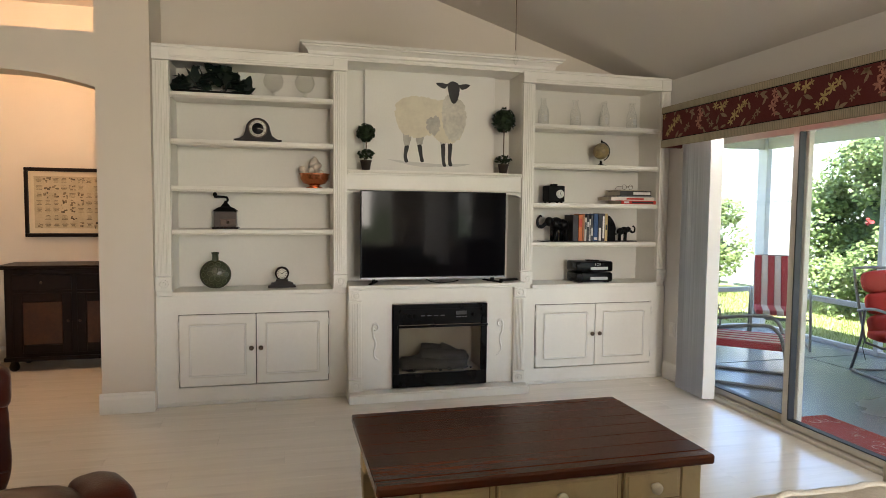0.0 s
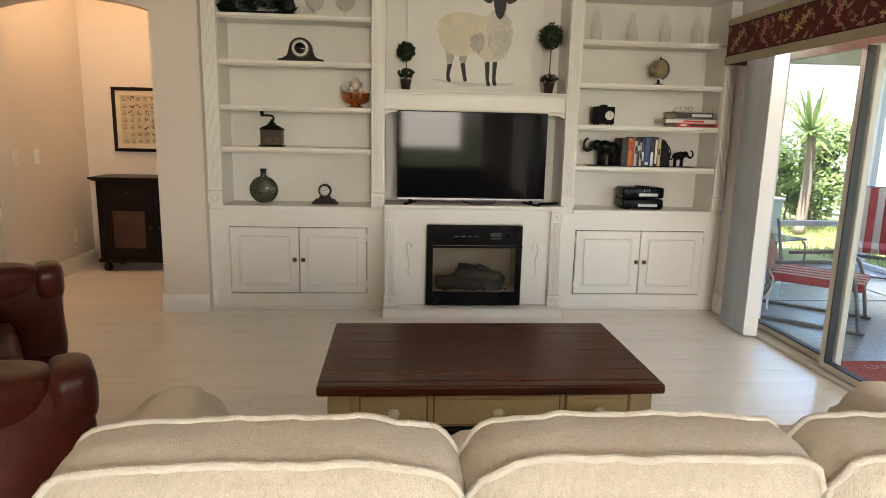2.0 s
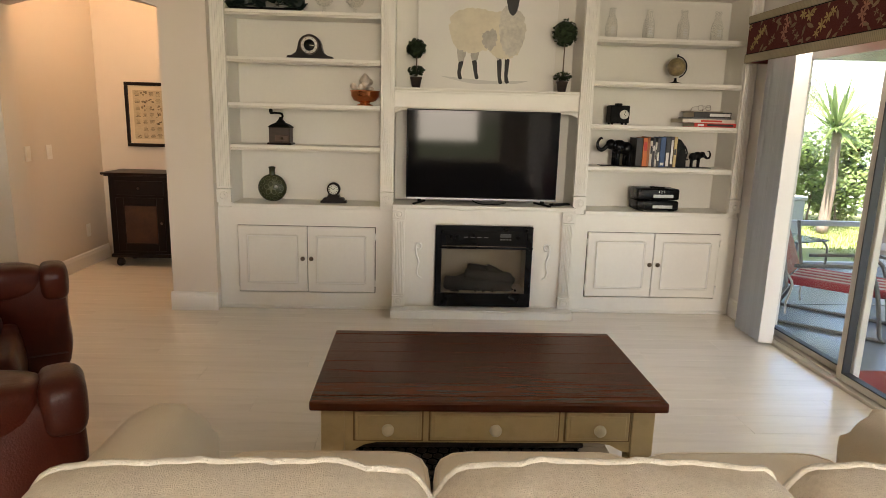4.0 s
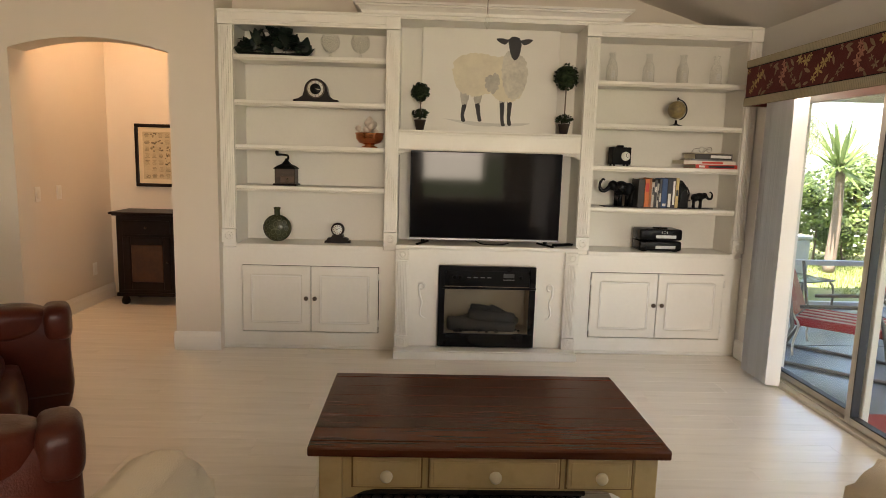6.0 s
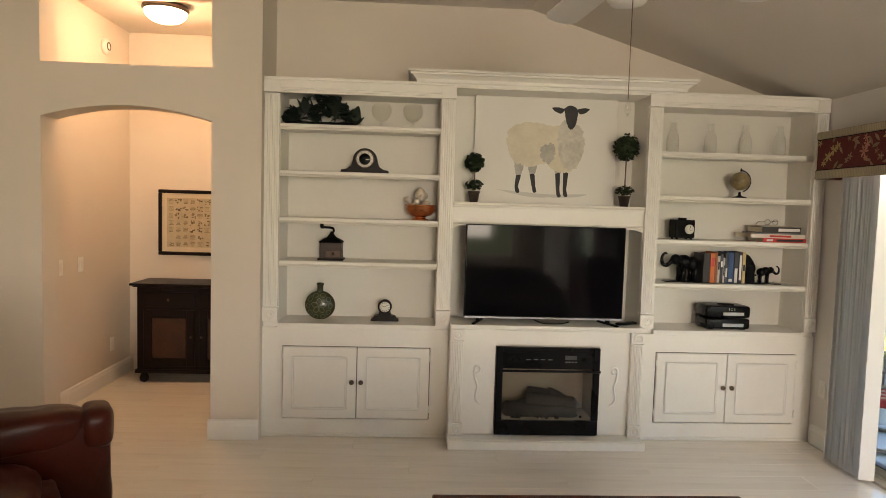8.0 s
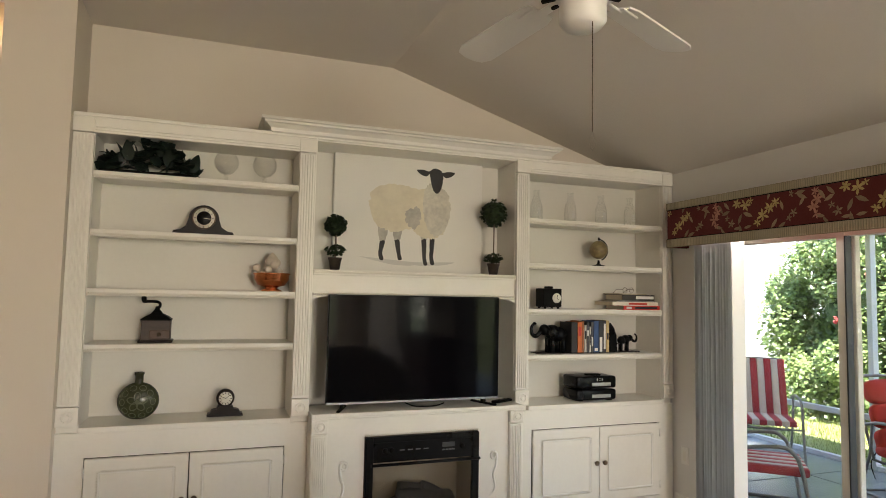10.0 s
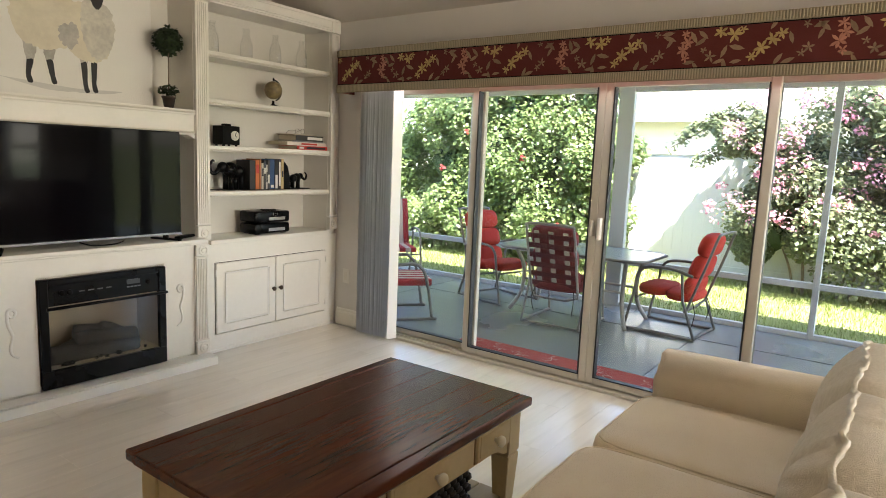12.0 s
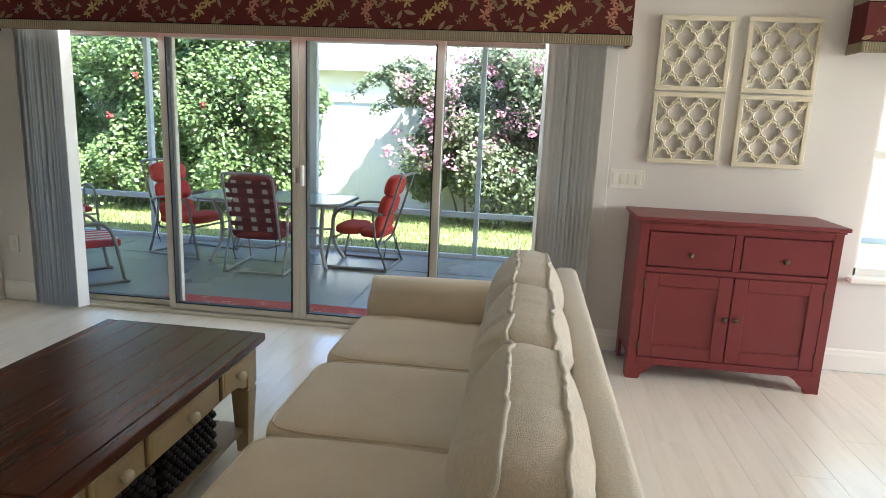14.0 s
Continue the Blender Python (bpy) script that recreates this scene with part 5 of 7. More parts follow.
def ceiling_fan(place, top, blade_z, radius, housing, label, chain=None, colour=None):
    t = thing("ceiling_fan", place, 0, label, "ceiling fan")
    x = colour or TRIM
    part("canopy", lathe([(0.07, top), (0.07, top - 0.02), (0.03, top - 0.07), (0.015, top - 0.075)], 24), x, t, "", True)
    part("downrod", lathe([(0.013, top - 0.07), (0.013, blade_z + 0.09)], 12), x, t, "", True)
    mtr = part("motor", lathe([(0.02, blade_z + 0.10), (0.09, blade_z + 0.085), (0.145, blade_z + 0.05), (0.15, blade_z + 0.01), (0.125, blade_z - 0.02), (0.08, blade_z - 0.03)], 28), x, t, "white motor housing", True)
    for k in range(14):
        a = 2 * math.pi * k / 14
        part("vent", moved(box(0.085, 0.128, -0.006, 0.006, blade_z - 0.030, blade_z - 0.022), Matrix.Rotation(a, 4, "Z")), BLACKM, mtr)
    part("switch_housing", lathe([(0.078, blade_z - 0.028), (0.078, blade_z - 0.045), (0.068, blade_z - 0.05), (0.068, blade_z - 0.115), (0.055, blade_z - 0.132), (0, blade_z - 0.137)], 28), x, t, "", True)
    for k in range(5):
        a = 2 * math.pi * k / 5 + 0.45
        m = Matrix.Rotation(a, 4, "Z") @ Matrix.Translation((0, 0, blade_z - 0.005)) @ Matrix.Rotation(radians(12), 4, "X")
        b = bmesh.new()
        o = [(0.20, -0.045), (0.24, -0.058), (radius - 0.06, -0.068), (radius - 0.015, -0.052), (radius, -0.02), (radius, 0.02), (radius - 0.015, 0.052), (radius - 0.06, 0.068), (0.24, 0.058), (0.20, 0.045)]
        lo = [b.verts.new((p, q, -0.003)) for p, q in o]
        hi = [b.verts.new((p, q, 0.003)) for p, q in o]
        b.faces.new(lo)
        b.faces.new(hi)
        for i in range(len(o)):
            j = (i + 1) % len(o)
            b.faces.new((lo[i], lo[j], hi[j], hi[i]))
        bl = part("blade", moved(b, m), x, t, "white fan blade")
        part("blade_arm", moved(boxes([(0.09, 0.21, -0.016, 0.016, -0.012, -0.004), (0.19, 0.28, -0.035, 0.035, -0.010, -0.003)], 0.003), m), x, bl)
    if chain:
        part("pull_chain", tube([(0.0, -0.05, blade_z - 0.10), (0.0, -0.05, chain + 0.05)], 0.0016, 6), BRONZE, t, "fine pull chain")
        part("chain_crystal", lathe([(0, chain - 0.006), (0.011, chain + 0.012), (0.009, chain + 0.03), (0.003, chain + 0.05), (0, chain + 0.052)], 12, (0, -0.05, 0)), CLEAR, t, "small clear crystal pull", True)


CLEAR = pane_mat("clear_glass", (0.98, 0.982, 0.978), 0.05)
ceiling_fan((1.62, 3.45, 0), FLAT_Z, 2.445, 0.66, 0.1, "white five-blade ceiling fan at rest with a pull chain", 1.945)
vl = solo("recessed_light", lathe([(0.0, 2.995), (0.075, 2.995), (0.085, 2.985), (0.085, 3.005), (0, 3.005)], 28, (0, 0, 0)), TRIM, "flat round white ceiling fitting", "ceiling fitting", "", True)
vl.matrix_world = Matrix.Translation((2.13, 4.25, -0.01)) @ Matrix.Translation((0, 0, 2.99)) @ Matrix.Rotation(math.atan2(0.645, 2.09), 4, "Y") @ Matrix.Translation((0, 0, -2.99))

# ---- porch ----
PZ = -0.15
setting("porch_floor", box(WALL_X + 0.20, 7.06, -3.0, 8.35, PZ - 0.15, PZ), CONCRETE, "smooth blue-grey painted concrete porch floor", "porch floor")
setting("porch_joint", boxes([(6.18, 6.19, -3.0, 8.3, PZ - 0.001, PZ + 0.003), (4.06, 7.05, 3.36, 3.37, PZ - 0.001, PZ + 0.003), (4.06, 7.05, 6.55, 6.56, PZ - 0.001, PZ + 0.003)]), mat("joint_dark", (0.09, 0.10, 0.11), 0.8), "dark joints in the concrete", "joint")
setting("porch_ceiling", box(WALL_X + 0.20, 7.3, -3.0, 8.55, 2.48, 2.56), TRIM, "white porch ceiling", "ceiling")
setting("house_wall", boxes([(WALL_X + 0.2, WALL_X + 0.24, 5.44, 8.35, PZ, 2.48), (-2.0, WALL_X + 0.2, 8.0, 8.2, PZ, 3.4)]), WALL_R, "pale stucco house wall", "wall")


def screen_frame():
    t = thing("screen_enclosure", (7.0, 4.0, PZ), 0, "grey-white aluminium porch screen frame with a low rail", "porch frame")
    H = 2.42 + 0.15
    for y, wd in ((-2.9, 0.06), (0.55, 0.055), (2.49, 0.055), (4.47, 0.17), (6.47, 0.055), (8.24, 0.17)):
        part("post", box(-0.04, 0.04, y - 4.0 - wd / 2, y - 4.0 + wd / 2, 0, H, 0.004, 1), PORCHALU, t)
    for z0, z1 in ((0.0, 0.05), (0.485, 0.545), (H - 0.20, H)):
        part("rail", box(-0.03, 0.03, -6.9, 4.24, z0, z1, 0.004, 1), PORCHALU, t)
        part("rail", box(-2.94, -0.03, 4.21, 4.27, z0, z1, 0.004, 1), PORCHALU, t)
    part("post", box(-1.45, -1.40, 4.21, 4.27, 0, H, 0.004, 1), PORCHALU, t)
    part("post", box(-2.94, -2.89, 4.21, 4.27, 0, H, 0.004, 1), PORCHALU, t)


screen_frame()


def rug():
    t = thing("door_mat", (4.46, 3.80, PZ), 0, "red runner mat with white scroll pattern outside the door", "rug")
    part("mat_body", box(-0.31, 0.29, -1.25, 1.13, 0, 0.012, 0.004, 1), mat("rug_red", (0.42, 0.050, 0.036), 0.95, scale=12, fine=180, var=0.12, bump=0.2), t)
    bm = bmesh.new()
    rng = random.Random(5)
    for i in range(46):
        cx, cy, r, a0 = rng.uniform(-0.25, 0.24), rng.uniform(-1.2, 1.08), rng.uniform(0.025, 0.06), rng.uniform(0, 6)
        sweep = rng.uniform(2.5, 5.5)
        prev = None
        for k in range(11):
            a = a0 + sweep * k / 10
            rr = r * (1 - 0.05 * k)
            cur = [bm.verts.new((cx + q * math.cos(a), cy + q * math.sin(a), 0.0132)) for q in (rr, rr - 0.008)]
            if prev:
                bm.faces.new((prev[0], prev[1], cur[1], cur[0]))
            prev = cur
    tagged(part("scrolls", bm, mat("rug_pale", (0.62, 0.40, 0.33), 0.95, island=0.2), t, "pale woven scrolls"), "", "", "", "stuff")


rug()

PATIO = mat("patio_bronze", (0.20, 0.185, 0.165), 0.42, metal=0.3, scale=8, fine=90, var=0.08)
PATIO_L = mat("patio_taupe", (0.40, 0.375, 0.34), 0.42, metal=0.2, scale=8, fine=90, var=0.08)
CORAL = mat("red_cushion", (0.50, 0.030, 0.012), 0.85, scale=6, fine=200, var=0.10, bump=0.15)
STRAP = mat("pale_strap", (0.62, 0.57, 0.50), 0.7, scale=9, fine=120, var=0.06)
STRAPD = mat("dark_red_strap", (0.15, 0.022, 0.028), 0.7, scale=9, fine=120, var=0.06)
WINE = mat("wine_cushion", (0.24, 0.028, 0.032), 0.85, scale=6, fine=200, var=0.10, bump=0.15)
STRIPE_W = mat("cream_stripe", (0.62, 0.50, 0.42), 0.85, scale=9, fine=160, var=0.06)
STRIPE_R = mat("red_stripe", (0.40, 0.035, 0.04), 0.85, scale=9, fine=160, var=0.08)


def arm_frame(s, w, frame_mat, t):
    """One side: a sled base, rising to a bent arm."""
    pts = smooth_path([(s * w, 0.30, 0.015), (s * w, -0.33, 0.015), (s * w, -0.37, 0.03), (s * w, -0.30, 0.40), (s * w, -0.27, 0.56), (s * w, -0.18, 0.635), (s * w, 0.05, 0.645), (s * w, 0.24, 0.60)], 6)
    part("side_frame", tube(pts, 0.014, 8), frame_mat, t, "", True)
    part("rear_leg", tube([(s * w, 0.30, 0.015), (s * w, 0.17, 0.36), (s * w, 0.14, 0.62)], 0.013, 8), frame_mat, t, "", True)


def cushion_chair(place, rz, style, label, frame_mat):
    """Front faces local -y."""
    t = thing("patio_chair", place, rz, label, "patio chair", "patio chairs")
    w = 0.30
    for s in (-1, 1):
        arm_frame(s, w, frame_mat, t)
    part("cross_bar", tube([(-w, 0.28, 0.015), (w, 0.28, 0.015)], 0.011, 8), frame_mat, t, "", True)
    part("cross_bar", tube([(-w, -0.28, 0.33), (w, -0.28, 0.33)], 0.011, 8), frame_mat, t, "", True)
    back = smooth_path([(-0.24, 0.20, 0.30), (-0.245, 0.33, 0.70), (-0.24, 0.405, 0.95), (-0.20, 0.425, 1.0), (0.20, 0.425, 1.0), (0.24, 0.405, 0.95), (0.245, 0.33, 0.70), (0.24, 0.20, 0.30), (0.18, 0.16, 0.25), (-0.18, 0.16, 0.25)], 5)
    part("back_frame", tube(back[:-1], 0.013, 8, None, True), frame_mat, t, "", True)
    lean = Matrix.Translation((0, 0.255, 0.66)) @ Matrix.Rotation(radians(-17), 4, "X")
    if style == "strap":
        for i in range(3):
            x = -0.15 + i * 0.15
            part("strap", moved(box(x - 0.026, x + 0.026, 0.044, 0.050, -0.30, 0.30, 0.002, 1), lean), STRAP, t, "pale vertical strap")
        for i in range(6):
            z = -0.25 + i * 0.10
            part("strap", moved(box(-0.245, 0.245, 0.052, 0.058, z - 0.026, z + 0.026, 0.002, 1), lean), STRAPD, t, "dark red woven cross strap")
    if style in ("strap", "puff"):
        cm = CORAL if style == "puff" else WINE
        for i in range(3):
            part("back_pad", moved(pillow(0.47, 0.12, 0.225, 3.5, 8, 0.2, i, 0.008), lean @ Matrix.Translation((0, -0.03, -0.21 + 0.215 * i))), cm, t, "tufted red cushion section", True)
        part("seat_pad", pillow(0.50, 0.30, 0.11, 3.5, 8, 0.1, 4, 0.008, Matrix.Translation((0, -0.16, 0.405))), cm, t, "tufted red seat section", True)
        part("seat_pad", pillow(0.50, 0.28, 0.11, 3.5, 8, 0.1, 5, 0.008, Matrix.Translation((0, 0.10, 0.385))), cm, t, "tufted red seat section", True)
        for s in (-1, 1):
            part("tie", tube(smooth_path([(s * 0.2, 0.22, 0.36), (s * 0.22, 0.26, 0.25), (s * 0.20, 0.24, 0.12)], 4), 0.004, 5), BLACKM, t, "dangling dark tie")
    else:
        n = 7
        for i in range(n):
            x0 = -0.25 + 0.5 * i / n
            m_ = STRIPE_R if i % 2 == 0 else STRIPE_W
            part("back_stripe", moved(box(x0, x0 + 0.5 / n, -0.03, 0.03, -0.31, 0.36, 0.010, 2), lean), m_, t, "", True)
            part("seat_stripe", box(x0, x0 + 0.5 / n, -0.30, 0.22, 0.36, 0.42, 0.010, 2), m_, t, "", True)
    return t


# local front is -y; turned so that each faces the table
cushion_chair((5.88, 4.57, PZ), 92, "strap", "bronze patio chair with a strapped back and red cushion", PATIO_L)
cushion_chair((6.36, 3.60, PZ), 176, "puff", "bronze patio chair with a tufted orange-red cushion", PATIO)
cushion_chair((6.38, 5.66, PZ), -14, "puff", "bronze patio chair with a red cushion beside the table", PATIO)
cushion_chair((6.45, 7.30, PZ), -38, "stripe", "patio chair with red and cream striped cushions", PATIO)


def lounge_chair():
    t = thing("lounge_chair", (4.86, 6.03, PZ), 48, "low patio lounge chair with striped seat and floral back", "lounge chair")
    w = 0.30
    for s in (-1, 1):
        part("side_frame", tube(smooth_path([(s * w, 0.42, 0.015), (s * w, -0.40, 0.015), (s * w, -0.42, 0.05), (s * w, -0.36, 0.40), (s * w, -0.30, 0.52), (s * w, -0.18, 0.555), (s * w, 0.22, 0.50)], 6), 0.016, 8), PATIO, t, "", True)
        part("rear_leg", tube([(s * w, 0.42, 0.015), (s * w, 0.26, 0.32), (s * w, 0.34, 0.80)], 0.015, 8), PATIO, t, "", True)
    n = 9
    for i in range(n):
        x0 = -0.27 + 0.54 * i / n
        part("seat_stripe", box(x0, x0 + 0.54 / n, -0.42, 0.26, 0.335, 0.40, 0.012, 2), STRIPE_R if i % 2 == 0 else STRIPE_W, t, "", True)
    bm = moved(box(-0.26, 0.26, -0.03, 0.03, -0.02, 0.50, 0.02, 2), Matrix.Translation((0, 0.30, 0.40)) @ Matrix.Rotation(radians(-20), 4, "X"))
    bk = part("back_pad", bm, mat("floral_red", (0.33, 0.06, 0.05), 0.85, col2=(0.42, 0.30, 0.20), scale=14, fine=60, var=0.3), t, "red floral back cushion", True)
    rng = random.Random(8)
    pm = bmesh.new()
    for i in range(16):
        cx, cz = rng.uniform(-0.22, 0.22), rng.uniform(0.03, 0.45)
        for k in range(5):
            a = 2 * math.pi * k / 5
            pm.faces.new([pm.verts.new((cx + 0.028 * q * math.cos(a + d), -0.0325, cz + 0.028 * q * math.sin(a + d))) for q, d in ((0.1, 0), (0.7, 0.4), (1, 0), (0.7, -0.4))])
    tagged(part("print", moved(pm, Matrix.Translation((0, 0.30, 0.40)) @ Matrix.Rotation(radians(-20), 4, "X")), mat("floral_pale", (0.55, 0.45, 0.33), 0.85, island=0.4), bk, "pale printed flowers"), "", "", "", "stuff")
    for s in (-1, 1):
        part("tie", tube(smooth_path([(s * 0.24, 0.28, 0.42), (s * 0.29, 0.22, 0.34), (s * 0.28, 0.25, 0.18), (s * 0.30, 0.24, 0.08)], 4), 0.010, 5), STRAP, t, "white cloth tie")


lounge_chair()


def patio_table():
    t = thing("patio_table", (6.28, 4.58, PZ), 0, "rectangular glass-topped patio table with taupe metal legs", "patio table")
    w, d, h = 0.42, 0.79, 0.70
    c = 0.10
    o = [(-w + c, -d), (w - c, -d), (w, -d + c), (w, d - c), (w - c, d), (-w + c, d), (-w, d - c), (-w, -d + c)]
    bm = bmesh.new()
    lo = [bm.verts.new((x, y, h - 0.007)) for x, y in o]
    hi = [bm.verts.new((x, y, h)) for x, y in o]
    bm.faces.new(lo)
    bm.faces.new(hi)
    for i in range(8):
        bm.faces.new((lo[i], lo[(i + 1) % 8], hi[(i + 1) % 8], hi[i]))
    part("glass_top", bm, mat("frosted_table_glass", (0.36, 0.42, 0.42), 0.12, scale=30, fine=120, var=0.06, bump=0.05), t, "pebbled grey-green glass top")
    part("rim", tube([(x, y, h - 0.012) for x, y in o], 0.016, 8, None, True), PATIO, t, "", True)
    for sx in (-1, 1):
        for sy in (-1, 1):
            part("leg", tube(smooth_path([(sx * 0.30, sy * 0.60, h - 0.02), (sx * 0.20, sy * 0.55, 0.45), (sx * 0.22, sy * 0.56, 0.2), (sx * 0.32, sy * 0.64, 0.0)], 6), 0.022, 8), PATIO_L, t, "", True)
    part("stretcher", tube([(0.2, -0.55, 0.34), (0.2, 0.55, 0.34)], 0.014, 8), PATIO_L, t, "", True)
    part("stretcher", tube([(-0.2, -0.55, 0.34), (-0.2, 0.55, 0.34)], 0.014, 8), PATIO_L, t, "", True)


patio_table()
st = thing("side_table", (5.45, 7.55, PZ), 20, "small dark metal patio side table with glass top", "side table")
part("top", box(-0.24, 0.24, -0.24, 0.24, 0.445, 0.46, 0.006, 2), mat("dark_table_glass", (0.10, 0.12, 0.12), 0.1), st)
for sx in (-1, 1):
    for sy in (-1, 1):
        part("leg", tube(smooth_path([(sx * 0.20, sy * 0.20, 0.44), (sx * 0.23, sy * 0.23, 0.34), (sx * 0.22, sy * 0.22, 0.0)], 4), 0.012, 8), PATIO, st, "", True)
ceiling_fan((5.55, 6.05, 0), 2.48, 2.27, 0.60, 0.1, "white porch ceiling fan at rest", None)

# ---- garden ----
GRASS = mat("lawn", (0.24, 0.25, 0.085), 0.9, col2=(0.115, 0.15, 0.035), scale=0.9, fine=30, var=0.15, bump=0.3, dirt=(0.26, 0.22, 0.11), dirt_amount=0.5)
gb = bmesh.new()
bmesh.ops.create_grid(gb, x_segments=2, y_segments=2, size=1500, matrix=Matrix.Translation((0, 0, -0.22)))
setting("ground", gb, GRASS, "sunlit green lawn", "lawn")


def grass_blades(n, x0, x1, y0, y1, seed):
    rng = np.random.default_rng(seed)
    x, y = rng.uniform(x0, x1, n), rng.uniform(y0, y1, n)
    a, h = rng.uniform(0, 6.28, n), rng.uniform(0.03, 0.085, n)
    lx, ly = rng.normal(0, 0.02, n), rng.normal(0, 0.02, n)
    wx, wy = 0.006 * np.cos(a), 0.006 * np.sin(a)
    z = np.full(n, -0.225)
    v = np.stack([np.stack([x - wx, y - wy, z], 1), np.stack([x + wx, y + wy, z], 1), np.stack([x + lx, y + ly, z + h], 1)], 1).reshape(-1, 3)
    me = bpy.data.meshes.new("grass")
    me.from_pydata(v.tolist(), [], np.arange(3 * n).reshape(-1, 3).tolist())
    me.materials.append(leaf_mat("grass_blade", (0.29, 0.33, 0.10), (0.19, 0.25, 0.06)))
    tagged(new("grass", me), "short sunlit lawn grass beyond the porch", "grass", "", "stuff")


grass_blades(26000, 7.1, 10.4, 0.0, 12.5, 3)


def leaves(n, centres, radii, size, rng, flat=0.35):
    """Diamond leaves scattered through lumpy clumps, thickest near the outside."""
    k = rng.integers(0, len(centres), n)
    d = rng.normal(size=(n, 3))
    d /= np.linalg.norm(d, axis=1)[:, None]
    r = rng.uniform(0.45, 1.08, n) ** 0.6
    p = centres[k] + d * r[:, None] * radii[k]
    up = d * 0.45 + np.array([-0.30, -0.30, 0.75]) + rng.normal(0, 0.42, (n, 3))
    up /= np.linalg.norm(up, axis=1)[:, None]
    ax = np.cross(up, rng.normal(size=(n, 3)))
    ax /= np.linalg.norm(ax, axis=1)[:, None]
    side = np.cross(up, ax)
    s = size * rng.uniform(0.6, 1.3, n)[:, None]
    q = np.stack([p - ax * s * 0.5, p + side * s * flat - ax * s * 0.05, p + ax * s * 0.55, p - side * s * flat - ax * s * 0.05], 1).reshape(-1, 3)
    return q, np.arange(4 * n).reshape(-1, 4)


def cloud(name, parent, n, centres, radii, size, material, seed, label="", flat=0.35):
    rng = np.random.default_rng(seed)
    q, f = leaves(n, np.array(centres, float), np.array(radii, float), size, rng, flat)
    me = bpy.data.meshes.new(name)
    me.from_pydata(q.tolist(), [], f.tolist())
    me.materials.append(material)
    ob = new(name, me)
    ob.parent = parent
    return tagged(ob, label, "", "", "stuff")


LEAF = leaf_mat("hedge_leaf", (0.235, 0.30, 0.105), (0.135, 0.205, 0.065), 0.36)
LEAF2 = leaf_mat("vine_leaf", (0.27, 0.30, 0.16), (0.16, 0.20, 0.095), 0.38)
PINK = leaf_mat("pink_bract", (0.72, 0.30, 0.40), (0.66, 0.40, 0.46), 0.6)
BARK = mat("bark", (0.16, 0.12, 0.09), 0.9, scale=9, fine=50, bump=0.4)
# core colour: in the shrubs, the shade deep among the leaves painted dark
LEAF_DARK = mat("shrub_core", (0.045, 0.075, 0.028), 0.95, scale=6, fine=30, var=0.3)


def shrub(name, base, lumps, n, size, leaf, seed, label, category, stems=7):
    t = thing(name, base, 0, label, category)
    rng = random.Random(seed)
    cs, rs = [], []
    for (x, y, z, r) in lumps:
        for _ in range(9):
            a, b = rng.uniform(0, 6.28), rng.uniform(-0.9, 1.2)
            k = rng.uniform(0.35, 0.8) * r
            cs.append((x + k * math.cos(a) * math.cos(b), y + k * math.sin(a) * math.cos(b), z + k * math.sin(b)))
            q = rng.uniform(0.35, 0.8) * r
            rs.append((q, q, q * 0.85))
    for i in range(stems):
        x, y, z, r = lumps[i % len(lumps)]
        x0, y0 = x * 0.5 + rng.uniform(-0.15, 0.15), y * 0.85 + rng.uniform(-0.2, 0.2)
        part("stem", tube(smooth_path([(x0, y0, 0), (x0 + rng.uniform(-0.1, 0.1), y0 + rng.uniform(-0.1, 0.1), z * 0.5), (x, y, z)], 4), 0.022, 6, None, False, [1 - 0.07 * q for q in range(9)]), BARK, t, "", True)
    cloud("foliage", t, n, cs, rs, size, leaf, seed, "dense leaves with gaps")
    # solid lumps whose dark colour stands for shade between the leaves
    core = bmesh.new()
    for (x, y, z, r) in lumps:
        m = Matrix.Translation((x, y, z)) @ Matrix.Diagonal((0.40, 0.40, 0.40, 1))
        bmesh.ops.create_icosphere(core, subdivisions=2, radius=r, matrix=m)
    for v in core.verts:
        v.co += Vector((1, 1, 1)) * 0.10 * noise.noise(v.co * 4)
    part("shade_core", core, LEAF_DARK, t, "dark solid core for the shade among the leaves", True)
    return t


HB = -0.22
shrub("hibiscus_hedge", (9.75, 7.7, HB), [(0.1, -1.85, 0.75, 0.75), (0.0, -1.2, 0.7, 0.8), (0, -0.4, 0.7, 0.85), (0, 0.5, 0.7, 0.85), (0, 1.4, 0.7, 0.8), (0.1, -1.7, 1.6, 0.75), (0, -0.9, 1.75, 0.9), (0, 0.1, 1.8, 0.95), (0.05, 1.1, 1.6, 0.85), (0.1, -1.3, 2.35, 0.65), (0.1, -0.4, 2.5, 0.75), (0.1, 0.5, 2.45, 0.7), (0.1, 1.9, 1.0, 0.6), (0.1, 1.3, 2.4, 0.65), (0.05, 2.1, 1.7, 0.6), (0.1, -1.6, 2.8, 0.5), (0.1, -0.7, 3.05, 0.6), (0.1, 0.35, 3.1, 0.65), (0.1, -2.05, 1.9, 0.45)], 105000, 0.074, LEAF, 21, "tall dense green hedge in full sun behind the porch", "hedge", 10)
